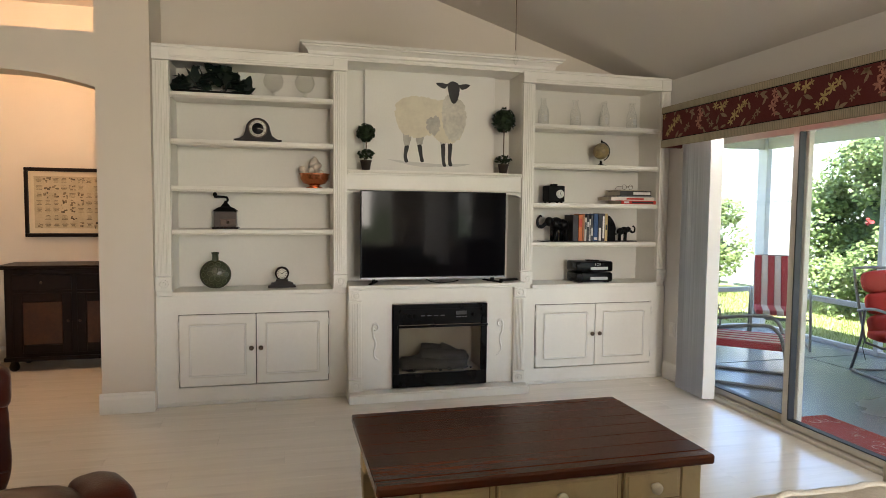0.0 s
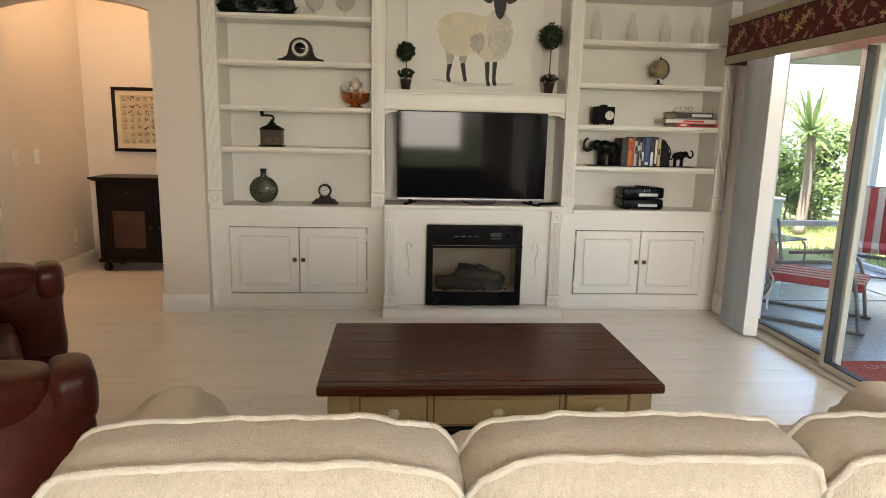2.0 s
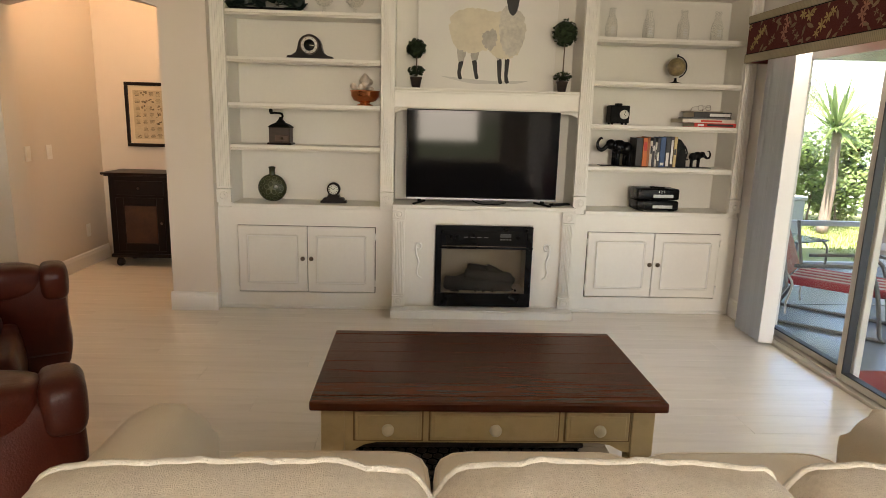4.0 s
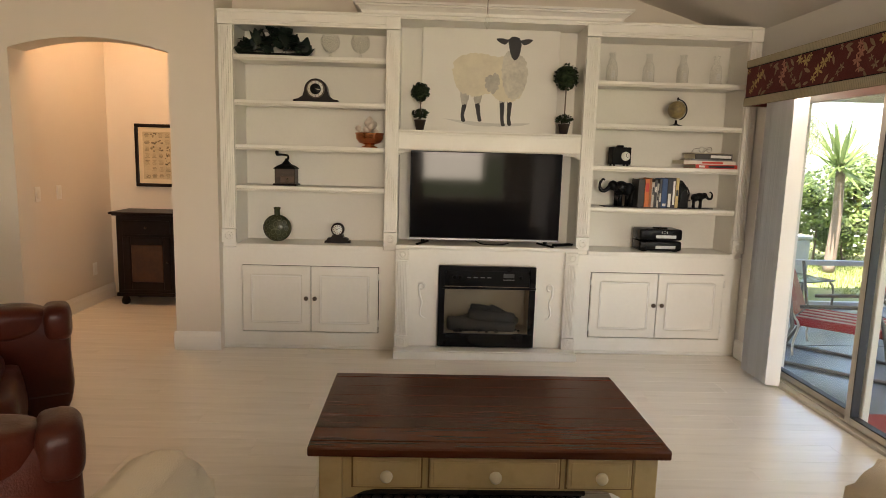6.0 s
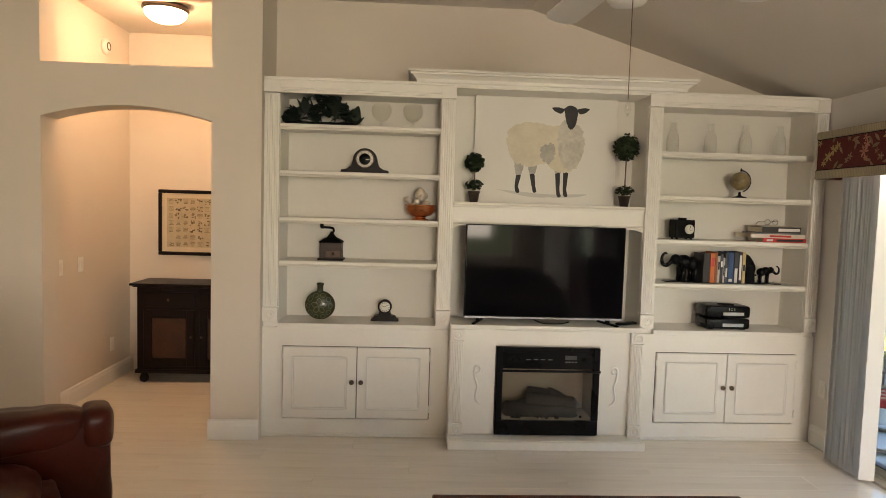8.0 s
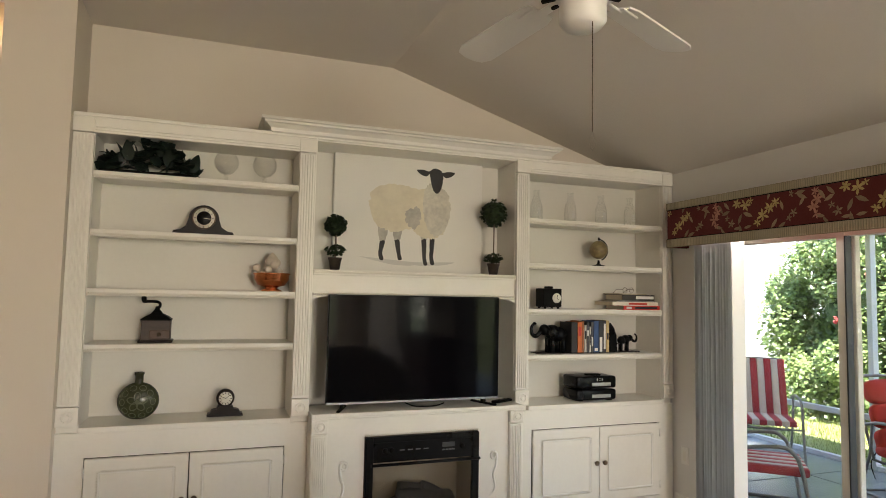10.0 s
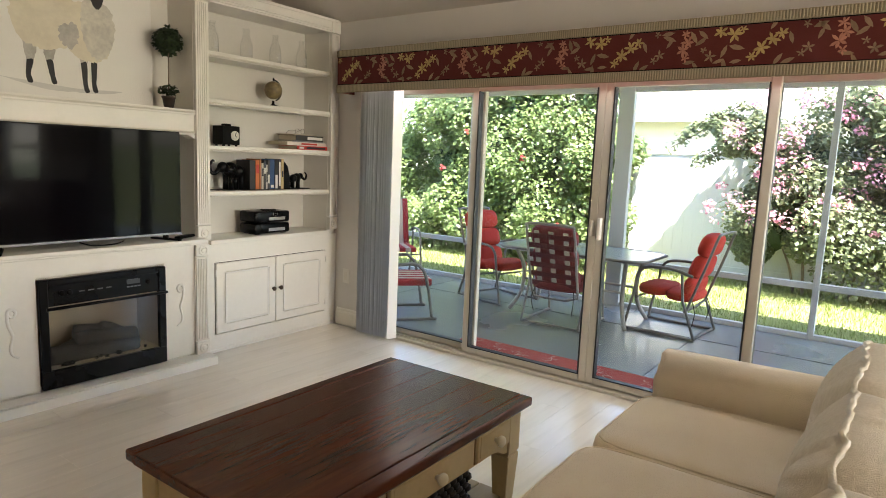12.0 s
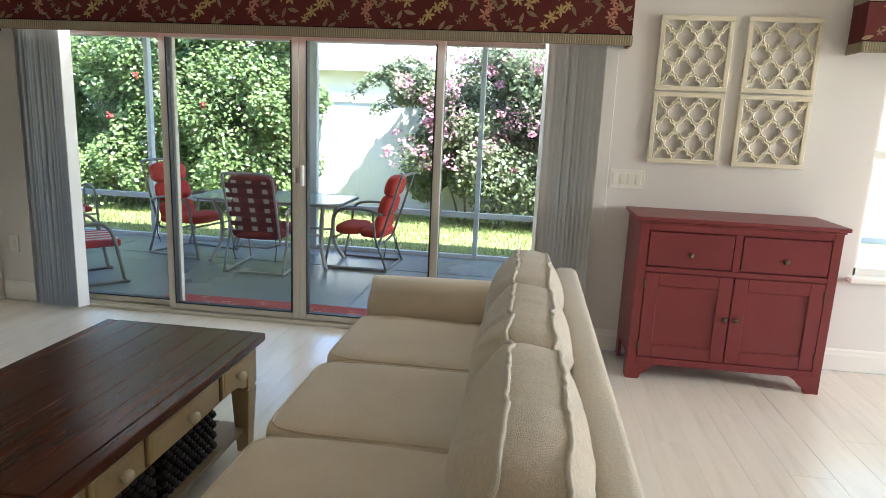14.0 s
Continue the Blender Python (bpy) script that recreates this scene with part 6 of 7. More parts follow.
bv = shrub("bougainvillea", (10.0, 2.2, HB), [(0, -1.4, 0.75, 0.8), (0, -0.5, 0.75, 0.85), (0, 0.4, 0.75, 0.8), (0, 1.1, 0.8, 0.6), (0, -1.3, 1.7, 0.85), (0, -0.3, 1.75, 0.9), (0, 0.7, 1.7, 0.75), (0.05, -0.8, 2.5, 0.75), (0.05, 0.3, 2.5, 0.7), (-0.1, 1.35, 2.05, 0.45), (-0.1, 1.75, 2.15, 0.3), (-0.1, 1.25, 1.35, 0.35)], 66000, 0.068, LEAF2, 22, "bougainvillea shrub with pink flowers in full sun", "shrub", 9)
rngp = random.Random(31)
pc, pr = [], []
for i in range(90):
    pc.append((rngp.uniform(-0.85, -0.25), rngp.uniform(-1.8, 1.9), rngp.uniform(0.95, 2.8)))
    q = rngp.uniform(0.05, 0.17)
    pr.append((q, q * 1.3, q))
cloud("blossom", bv, 3600, pc, pr, 0.046, PINK, 33, "pink papery bracts", 0.45)
for i in range(7):
    y0 = rngp.uniform(1.0, 1.6)
    pts = smooth_path([(-0.1, y0, 1.6 + 0.1 * i), (-0.15, y0 + 0.4, 1.95 + 0.1 * i), (-0.2, y0 + rngp.uniform(0.7, 1.1), 1.75 + 0.13 * i - rngp.uniform(0, 0.3))], 6)
    part("spray", tube(pts, 0.008, 5), BARK, bv, "arching bare spray")
    cloud("spray_leaves", bv, 260, [tuple(p) for p in pts], [(0.09, 0.09, 0.09)] * len(pts), 0.07, LEAF2, 50 + i)
hb_f = bpy.data.objects["hibiscus_hedge"]
cloud("blossom", hb_f, 20, [(-0.85, -0.9, 1.7), (-0.9, 0.6, 1.5), (-0.9, -1.6, 0.7), (-0.8, 0.2, 2.1)], [(0.05, 0.05, 0.05)] * 4, 0.07, leaf_mat("red_bloom", (0.5, 0.06, 0.05), (0.4, 0.05, 0.05)), 35, "few red blooms", 0.45)


def fence():
    FW = mat("vinyl_white", (0.80, 0.80, 0.78), 0.45, scale=2, fine=60, var=0.02)
    t = thing("garden_fence", (10.5, 6.0, HB), 0, "tall white vinyl privacy fence with capped posts", "fence")
    for i in range(11):
        y = -10 + i * 1.9
        part("post", boxes([(-0.055, 0.055, y - 0.055, y + 0.055, 0, 2.02), (-0.07, 0.07, y - 0.07, y + 0.07, 2.02, 2.06)], 0.004), FW, t)
        if i < 10:
            part("rail", box(-0.03, 0.03, y + 0.055, y + 1.845, 1.86, 1.98, 0.004, 1), FW, t)
            part("rail", box(-0.03, 0.03, y + 0.055, y + 1.845, 0.06, 0.18, 0.004, 1), FW, t)
            pan = part("panel", box(-0.006, 0.006, y + 0.055, y + 1.845, 0.18, 1.86), FW, t)
            for k in range(12):
                yy = y + 0.06 + k * 0.1485
                part("picket", box(-0.012, -0.005, yy + 0.003, yy + 0.1455, 0.18, 1.86, 0.002, 1), FW, pan)
    t2 = thing("garden_fence", (6.0, 15.0, HB), 0, "white vinyl privacy fence at the end of the garden", "fence")
    for i in range(8):
        x = -6 + i * 1.5
        if i < 7:
            part("post", box(x - 0.055, x + 0.055, -0.055, 0.055, 0, 2.0, 0.004, 1), FW, t2)
        if i < 7:
            part("rail", box(x + 0.055, x + 1.445, -0.03, 0.03, 1.84, 1.96, 0.004, 1), FW, t2)
            for k in range(9):
                xx = x + 0.055 + k * 0.154
                part("picket", box(xx + 0.004, xx + 0.15, -0.01, 0.01, 0.05, 1.84, 0.002, 1), FW, t2)


fence()


def neighbour_house():
    ST = mat("stucco_pale", (0.74, 0.70, 0.62), 0.85, scale=2, fine=90, var=0.03, bump=0.2)
    RF = mat("roof_tile", (0.42, 0.36, 0.31), 0.8, scale=4, fine=40, var=0.12, bump=0.3)
    t = thing("neighbour_house", (17.0, 5.0, HB), 0, "pale stucco neighbouring house with a low hipped roof", "house")
    part("wall", box(-2.5, 4.0, -9, 8, 0, 2.7), ST, t)
    part("fascia", box(-3.1, -2.98, -9.6, 8.6, 2.62, 2.82), TRIM, t, "white fascia board")
    bm = bmesh.new()
    lo = [bm.verts.new(p) for p in ((-3.05, -9.6, 2.78), (4.6, -9.6, 2.78), (4.6, 8.6, 2.78), (-3.05, 8.6, 2.78))]
    hi = [bm.verts.new(p) for p in ((0.8, -5.6, 4.3), (0.8, 4.6, 4.3))]
    bm.faces.new(lo)
    bm.faces.new((lo[0], lo[1], hi[0]))
    bm.faces.new((lo[1], lo[2], hi[1], hi[0]))
    bm.faces.new((lo[2], lo[3], hi[1]))
    bm.faces.new((lo[3], lo[0], hi[0], hi[1]))
    part("roof", bm, RF, t)
    for y in (-5.5, 1.5, 5.0):
        wv = part("window", boxes([(-2.56, -2.48, y - 0.6, y + 0.6, 1.0, 1.06), (-2.56, -2.48, y - 0.6, y + 0.6, 2.1, 2.16), (-2.56, -2.48, y - 0.6, y - 0.54, 1.06, 2.1), (-2.56, -2.48, y + 0.54, y + 0.6, 1.06, 2.1)]), TRIM, t)
        part("pane", box(-2.52, -2.495, y - 0.54, y + 0.54, 1.06, 2.1), FIREGLASS, wv)


neighbour_house()


def palm(place, h, seed, label, spiky=False):
    t = thing("palm_tree", place, 0, label, "palm")
    rng = random.Random(seed)
    part("trunk", tube(smooth_path([(0, 0, 0), (0.06, 0.03, h * 0.5), (0.02, 0.0, h)], 8), 0.14 if not spiky else 0.08, 10, None, False, [1.1 - 0.02 * i + 0.05 * (i % 2) for i in range(17)]), BARK, t, "ringed grey trunk", True)
    n = 34 if not spiky else 80
    for i in range(n):
        a = rng.uniform(0, 6.28)
        up = rng.uniform(-0.5, 1.1) if not spiky else rng.uniform(-0.4, 1.3)
        ln = rng.uniform(1.3, 1.9) if not spiky else rng.uniform(0.65, 1.0)
        d = Vector((math.cos(a), math.sin(a), 0))
        bm = bmesh.new()
        if spiky:
            s = d.cross(Vector((0, 0, 1)))
            tip = d * ln * math.cos(up) + Vector((0, 0, h + ln * math.sin(up)))
            b0 = Vector((0, 0, h - 0.05 + 0.2 * rng.random()))
            mid = (b0 + tip) / 2
            bm.faces.new([bm.verts.new(p) for p in (b0 - s * 0.012, mid - s * 0.03, tip, mid + s * 0.03, b0 + s * 0.012)])
            part("blade", bm, LEAF, t)
            continue
        pts = smooth_path([Vector((0, 0, h)), d * ln * 0.5 + Vector((0, 0, h + 0.45 * up)), d * ln + Vector((0, 0, h + 0.2 * up - 0.7))], 10)
        tube(pts, 0.012, 4, bm)
        for k, p in enumerate(pts[3:]):
            tang = (pts[min(len(pts) - 1, k + 4)] - p)
            tang = tang.normalized() if tang.length > 1e-4 else d
            s = tang.cross(Vector((0, 0, 1))).normalized()
            for sg in (-1, 1):
                e = p + s * sg * 0.34 + tang * 0.18 - Vector((0, 0, 0.22))
                bm.faces.new([bm.verts.new(q) for q in (p - tang * 0.02, e, p + tang * 0.025)])
        part("frond", bm, LEAF2, t, "drooping frond")
    return t


# first palm stands mostly out of view, added to cast frond shadows on the fence
palm((8.0, 13.1, HB), 4.3, 41, "tall palm tree, mostly out of view, added to dapple the white fence")
palm((10.4, 17.2, HB), 2.7, 45, "palm tree with hanging fronds behind the white fence")
palm((8.6, 16.9, HB), 3.0, 46, "palm tree with hanging fronds behind the white fence")
palm((7.55, 11.8, HB), 1.0, 42, "spiky yucca plant with sword leaves", True)
palm((8.05, 11.0, HB), 1.65, 43, "spiky yucca plant with sword leaves", True)
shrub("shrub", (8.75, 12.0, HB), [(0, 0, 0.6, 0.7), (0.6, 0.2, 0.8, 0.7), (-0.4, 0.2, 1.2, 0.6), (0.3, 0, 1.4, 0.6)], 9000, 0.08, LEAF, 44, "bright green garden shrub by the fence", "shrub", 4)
ub = thing("utility_box", (6.35, 9.6, HB), 10, "pale grey utility box standing on the lawn", "utility box")
part("cabinet", box(-0.32, 0.32, -0.25, 0.25, 0, 0.72, 0.02, 2), mat("box_grey", (0.55, 0.57, 0.52), 0.6), ub)
part("lid", box(-0.34, 0.34, -0.27, 0.27, 0.72, 0.77, 0.015, 2), mat("box_lid", (0.60, 0.62, 0.57), 0.6), ub)

# ---- things on the shelves ----
IY = 5.87
TURN_Y = Matrix.Rotation(radians(90), 4, "X")


def canvas():
    """A stretched canvas with a plain animal silhouette in flat paint."""
    t = thing("canvas_painting", (1.895, 6.012, 1.667), 0, "large off-white canvas painting of a cream and black silhouette", "painting")
    w, h = 0.525, 0.800
    part("stretched_canvas", box(-w, w, -0.035, 0.0, 0.002, h, 0.004, 1), mat("canvas_white", (0.80, 0.775, 0.72), 0.8, scale=3, fine=240, var=0.03, bump=0.15), t)
    wool = mat("paint_cream", (0.74, 0.68, 0.53), 0.75, col2=(0.62, 0.56, 0.44), scale=9, fine=40, var=0.1, bump=0.2)
    grey = mat("paint_grey", (0.56, 0.525, 0.46), 0.75, col2=(0.36, 0.335, 0.30), scale=12, fine=50, var=0.2, bump=0.2)
    dark = mat("paint_dark", (0.025, 0.022, 0.022), 0.6, scale=12, fine=60, var=0.2, bump=0.1)

    def blob(name, pts, y, m, rough=0.012, seed=0.0, label=""):
        p = smooth_path([(a, 0, b) for a, b in pts] + [(pts[0][0], 0, pts[0][1])], 9)[:-1]
        bm = bmesh.new()
        c = Vector((sum(q.x for q in p) / len(p), 0, sum(q.z for q in p) / len(p)))
        ring = []
        for i, q in enumerate(p):
            d = (q - c).normalized()
            k = rough * (noise.noise(Vector((i * 0.5, seed, 0))) + 0.6 * noise.noise(Vector((i * 1.9, seed, 3))))
            ring.append(bm.verts.new((q.x + d.x * k, y, q.z + d.z * k)))
        hub = bm.verts.new((c.x, y - 0.0004, c.z))
        for i in range(len(ring)):
            bm.faces.new((hub, ring[i], ring[(i + 1) % len(ring)]))
        part(name, bm, m, t, label)

    blob("paint_shadow", [(-0.36, 0.105), (-0.1, 0.085), (0.15, 0.075), (0.32, 0.085), (0.2, 0.06), (-0.1, 0.055)], -0.0356, mat("paint_shade", (0.66, 0.64, 0.60), 0.8), 0.01, 2)
    for i, (x, z0, z1, k) in enumerate(((-0.195, 0.085, 0.24, -0.012), (-0.095, 0.09, 0.25, 0.014), (0.095, 0.06, 0.26, 0.006), (0.155, 0.065, 0.28, -0.004))):
        blob("paint_leg_upper", [(x - 0.035, z1 + 0.07), (x + 0.035, z1 + 0.07), (x + 0.02, z1 - 0.03), (x - 0.016, z1 - 0.03)], -0.0362, grey, 0.006, 5 + i)
        blob("paint_leg", [(x - 0.017, z1 - 0.03), (x + 0.018, z1 - 0.03), (x + 0.014 + k, z0 + 0.05), (x + 0.024 + k, z0 + 0.005), (x + 0.0 + k, z0), (x - 0.012 + k, z0 + 0.04)], -0.0366, dark, 0.003, 8 + i, "dark painted leg")
    blob("paint_body", [(-0.29, 0.46), (-0.26, 0.555), (-0.12, 0.60), (0.05, 0.575), (0.15, 0.60), (0.245, 0.57), (0.275, 0.45), (0.255, 0.32), (0.18, 0.245), (0.08, 0.25), (0.0, 0.30), (-0.10, 0.275), (-0.18, 0.29), (-0.25, 0.33)], -0.0372, wool, 0.020, 1, "cream woolly painted body")
    blob("paint_smudge", [(-0.04, 0.42), (0.05, 0.45), (0.07, 0.37), (0.03, 0.30), (-0.03, 0.34)], -0.0378, grey, 0.018, 14)
    blob("paint_smudge", [(0.14, 0.40), (0.20, 0.38), (0.18, 0.31), (0.13, 0.33)], -0.0378, grey, 0.016, 15)
    fleece = mat("paint_fleece", (0.70, 0.66, 0.56), 0.75, col2=(0.44, 0.41, 0.37), scale=16, fine=45, var=0.2, bump=0.2)
    blob("paint_chest", [(0.09, 0.56), (0.13, 0.62), (0.20, 0.60), (0.262, 0.56), (0.285, 0.44), (0.255, 0.32), (0.18, 0.26), (0.12, 0.31), (0.085, 0.44)], -0.0381, fleece, 0.016, 21, "ruffled pale grey painted chest")
    blob("paint_head", [(0.125, 0.705), (0.165, 0.728), (0.215, 0.712), (0.228, 0.66), (0.212, 0.585), (0.185, 0.555), (0.155, 0.58), (0.135, 0.65)], -0.0386, dark, 0.003, 16, "black painted head")
    for s, x in ((-1, 0.135), (1, 0.215)):
        blob("paint_ear", [(x, 0.700), (x + s * 0.05, 0.712), (x + s * 0.098, 0.708), (x + s * 0.075, 0.682), (x + s * 0.03, 0.668)], -0.0384, dark, 0.002, 18 + s)


canvas()


def topiary(x, z, ball_z, ball_r, label, low):
    t = thing("topiary", (x, 5.845, z), 0, label, "topiary", "topiaries on the picture shelf")
    rng = np.random.default_rng(int(x * 100))
    part("pot", lathe([(0.028, 0), (0.040, 0.066), (0.044, 0.068), (0.044, 0.080), (0.036, 0.080), (0.034, 0.070), (0, 0.070)], 20), mat("dark_pot", (0.045, 0.030, 0.022), 0.6, scale=14, fine=60, var=0.2) if "dark_pot" not in bpy.data.materials else bpy.data.materials["dark_pot"], t, "dark tapered pot", True)
    part("stem", tube([(0, 0, 0.07), (0.004, 0, ball_z)], 0.005, 6), BARK, t)
    cloud("crown", t, 620, [(0, 0, ball_z)], [(ball_r, ball_r, ball_r)], 0.024, TOPLEAF, int(x * 50), "clipped ball of small dark leaves", 0.42)
    core = bmesh.new()
    bmesh.ops.create_icosphere(core, subdivisions=3, radius=ball_r * 0.82, matrix=Matrix.Translation((0, 0, ball_z)))
    for v in core.verts:
        v.co += (v.co - Vector((0, 0, ball_z))) * 0.18 * noise.noise(v.co * 40)
    part("crown_core", core, LEAF_DARK, t, "", True)
    cloud("lower_sprigs", t, 150, [(0, 0, low)], [(0.062, 0.062, 0.035)], 0.024, TOPLEAF, int(x * 70), "loose sprigs at the pot", 0.42)


TOPLEAF = leaf_mat("topiary_leaf", (0.030, 0.050, 0.020), (0.015, 0.028, 0.012), 0.6)
topiary(1.365, 1.668, 0.285, 0.066, "small topiary with two leaf balls in a dark pot", 0.125)
topiary(2.452, 1.668, 0.425, 0.092, "tall topiary ball on a thin stem in a pot", 0.115)


def ivy():
    t = thing("foliage_spray", (0.275, 5.84, 2.167), 0, "dark green artificial leaf arrangement lying on the top shelf", "artificial plant")
    rng = random.Random(6)
    lm = mat("dark_leaf", (0.008, 0.018, 0.011), 0.5, scale=20, fine=80, var=0.2)
    part("tray", box(-0.24, 0.24, -0.05, 0.05, 0.0, 0.025, 0.01, 2), BLACKM, t)
    for i in range(120):
        x = rng.uniform(-0.275, 0.27)
        env = 0.245 * (1 - (abs(x) / 0.33) ** 1.5)
        z = rng.uniform(0.015, max(0.04, env - 0.03))
        a, b = rng.uniform(0, 6.28), rng.uniform(-0.2, 1.25)
        ln, wd = rng.uniform(0.085, 0.125), rng.uniform(0.055, 0.080)
        bm = bmesh.new()
        rows = []
        for k in range(6):
            u = k / 5
            ww = wd / 2 * math.sin(math.pi * (0.08 + 0.86 * u) ** 0.8)
            rows.append([bm.verts.new((sgn * ww, u * ln, 0.012 * math.sin(3 * u) - 0.15 * abs(sgn) * ww)) for sgn in (-1, 0, 1)])
        for r0, r1 in zip(rows, rows[1:]):
            for q in range(2):
                bm.faces.new((r0[q], r0[q + 1], r1[q + 1], r1[q]))
        m = Matrix.Translation((x * 0.9, rng.uniform(-0.05, 0.04), z)) @ Matrix.Rotation(a, 4, "Z") @ Matrix.Rotation(b, 4, "X")
        part("leaf", moved(bm, m), lm, t, "", True)


ivy()


def goblet(x):
    t = thing("glass_goblet", (x, 5.815, 2.167), 0, "clear cut-glass goblet on the top shelf", "goblet", "cut-glass goblets", 1.20)
    part("bowl", lathe([(0.005, 0.036), (0.030, 0.044), (0.051, 0.066), (0.060, 0.093), (0.055, 0.118), (0.043, 0.137), (0.041, 0.137), (0.052, 0.117), (0.056, 0.093), (0.047, 0.068), (0.028, 0.048), (0.0, 0.042)], 24), CUT, t, "crackled clear bowl", True)
    part("stem", lathe([(0.034, 0.0), (0.034, 0.004), (0.012, 0.010), (0.008, 0.020), (0.012, 0.028), (0.006, 0.036), (0, 0.037)], 20), CUT, t, "", True)


CUT = pane_mat("cut_glass", (0.975, 0.975, 0.965), 0.12)
goblet(0.700)
goblet(0.919)


def mantel_clock():
    t = thing("mantel_clock", (0.59, 5.87, 1.849), 0, "dark wooden napoleon-style mantel clock with round dial", "clock")
    o = [(-0.165, 0), (0.165, 0), (0.165, 0.022), (0.13, 0.028), (0.098, 0.05), (0.085, 0.09)]
    o += [(0.085 * math.cos(a), 0.09 + 0.085 * math.sin(a)) for a in [math.pi * k / 16 for k in range(1, 16)]]
    o += [(-0.085, 0.09), (-0.098, 0.05), (-0.13, 0.028), (-0.165, 0.022)]
    part("case", prism(o, 0.075, Matrix.Translation((0, -0.04, 0))), DARKWOOD, t)
    part("base", box(-0.17, 0.17, -0.045, 0.04, 0, 0.012, 0.003, 1), DARKWOOD, t)
    d = part("dial", lathe([(0.061, -0.008), (0.061, 0.0058), (0, 0.0058)], 32, (0, -0.047, 0.098), None, TURN_Y), mat("dial_ivory", (0.82, 0.79, 0.70), 0.5), t, "ivory chapter ring", True)
    part("bezel", lathe([(0.066, -0.008), (0.066, 0.008), (0.059, 0.009), (0.058, 0.004)], 32, (0, -0.047, 0.098), None, TURN_Y), BRONZE, d, "brass bezel", True)
    part("centre", lathe([(0.040, 0.0062), (0.038, 0.0076), (0, 0.0076)], 32, (0, -0.047, 0.098), None, TURN_Y), BLACK, d, "dark centre disc", True)
    for k in range(12):
        a = math.pi * k / 6
        part("numeral_bar", moved(box(-0.001, 0.001, -0.0540, -0.0525, 0.045, 0.056), Matrix.Translation((0, 0, 0.098)) @ Matrix.Rotation(a, 4, "Y")), BLACKM, d)
    part("pointer", moved(boxes([(-0.0015, 0.0015, -0.0568, -0.0546, 0, 0.036)]), Matrix.Translation((0, 0, 0.098)) @ Matrix.Rotation(1.7, 4, "Y")), IVORY, d)


mantel_clock()


def copper_bowl():
    t = thing("copper_bowl", (0.988, 5.865, 1.530), 0, "polished copper footed bowl filled with seashells", "bowl", "", 1.18)
    part("bowl", lathe([(0.052, 0), (0.052, 0.006), (0.030, 0.014), (0.034, 0.022), (0.068, 0.032), (0.087, 0.060), (0.087, 0.082), (0.094, 0.090), (0.092, 0.093), (0.083, 0.083), (0.08, 0.06), (0.06, 0.038), (0, 0.032)], 36), mat("copper", (0.72, 0.28, 0.12), 0.22, metal=1.0, scale=18, fine=80, var=0.12, bump=0.04), t, "polished copper", True)
    sh = mat("shell", (0.72, 0.62, 0.52), 0.45, scale=20, fine=90, var=0.12, bump=0.1)
    rng = random.Random(9)
    for i in range(11):
        a = rng.uniform(0, 6.28)
        r = rng.uniform(0.0, 0.062)
        z = 0.095 + 0.05 * (1 - r / 0.062) * rng.random()
        ln = rng.uniform(0.04, 0.065)
        bm = lathe([(0.0, 0), (0.006, ln * 0.15), (0.010, ln * 0.18), (0.013, ln * 0.42), (0.017, ln * 0.46), (0.021, ln * 0.72), (0.014, ln * 0.95), (0, ln)], 10)
        m = Matrix.Translation((r * math.cos(a), r * math.sin(a), z)) @ Matrix.Rotation(rng.uniform(0, 6.28), 4, "Z") @ Matrix.Rotation(rng.uniform(0.6, 1.9), 4, "X")
        part("seashell", moved(bm, m), sh, t, "", True)
    part("seashell", lathe([(0, 0), (0.03, 0.01), (0.036, 0.03), (0.022, 0.055), (0.008, 0.07), (0, 0.075)], 14, (0.0, 0, 0.125)), sh, t, "pale conch on top", True)


copper_bowl()


def grinder():
    t = thing("coffee_grinder", (0.363, 5.87, 1.231), 0, "antique wooden box coffee grinder with iron crank", "coffee grinder", "", 1.15)
    part("base", box(-0.078, 0.078, -0.065, 0.065, 0, 0.012, 0.004, 2), DARKWOOD, t)
    bx = mat("grinder_wood", (0.060, 0.032, 0.019), 0.45, col2=(0.030, 0.017, 0.011), scale=8, fine=40, stretch=(1, 1, 6))
    part("box", box(-0.066, 0.066, -0.055, 0.055, 0.012, 0.108, 0.003, 1), bx, t)
    dr = part("drawer", box(-0.028, 0.062, -0.059, -0.05, 0.020, 0.062, 0.003, 1), mat("grinder_drawer", (0.10, 0.055, 0.033), 0.45, scale=8, fine=40), t)
    part("knob", lathe([(0.005, 0), (0.010, 0.010), (0, 0.015)], 12, (0.017, -0.059, 0.041), None, TURN_Y), BRONZE, dr, "", True)
    part("lid", lathe([(0.098, 0.108), (0.098, 0.113), (0.070, 0.128), (0.036, 0.140), (0.030, 0.148), (0.016, 0.160), (0.010, 0.175), (0, 0.176)], 4, (0, 0, 0), None, Matrix.Rotation(radians(45), 4, "Z")), BLACKM, t, "black iron domed lid")
    part("crank", tube(smooth_path([(0.0, -0.0, 0.16), (0.012, 0, 0.178), (0.004, 0, 0.196), (-0.034, 0, 0.200), (-0.062, 0, 0.198)], 6), 0.007, 8), BLACKM, t, "curved iron crank", True)
    part("crank_knob", lathe([(0.005, 0.192), (0.008, 0.200), (0.012, 0.208), (0.012, 0.220), (0.007, 0.226), (0, 0.227)], 14, (-0.062, 0, 0)), BLACKM, t, "", True)


grinder()


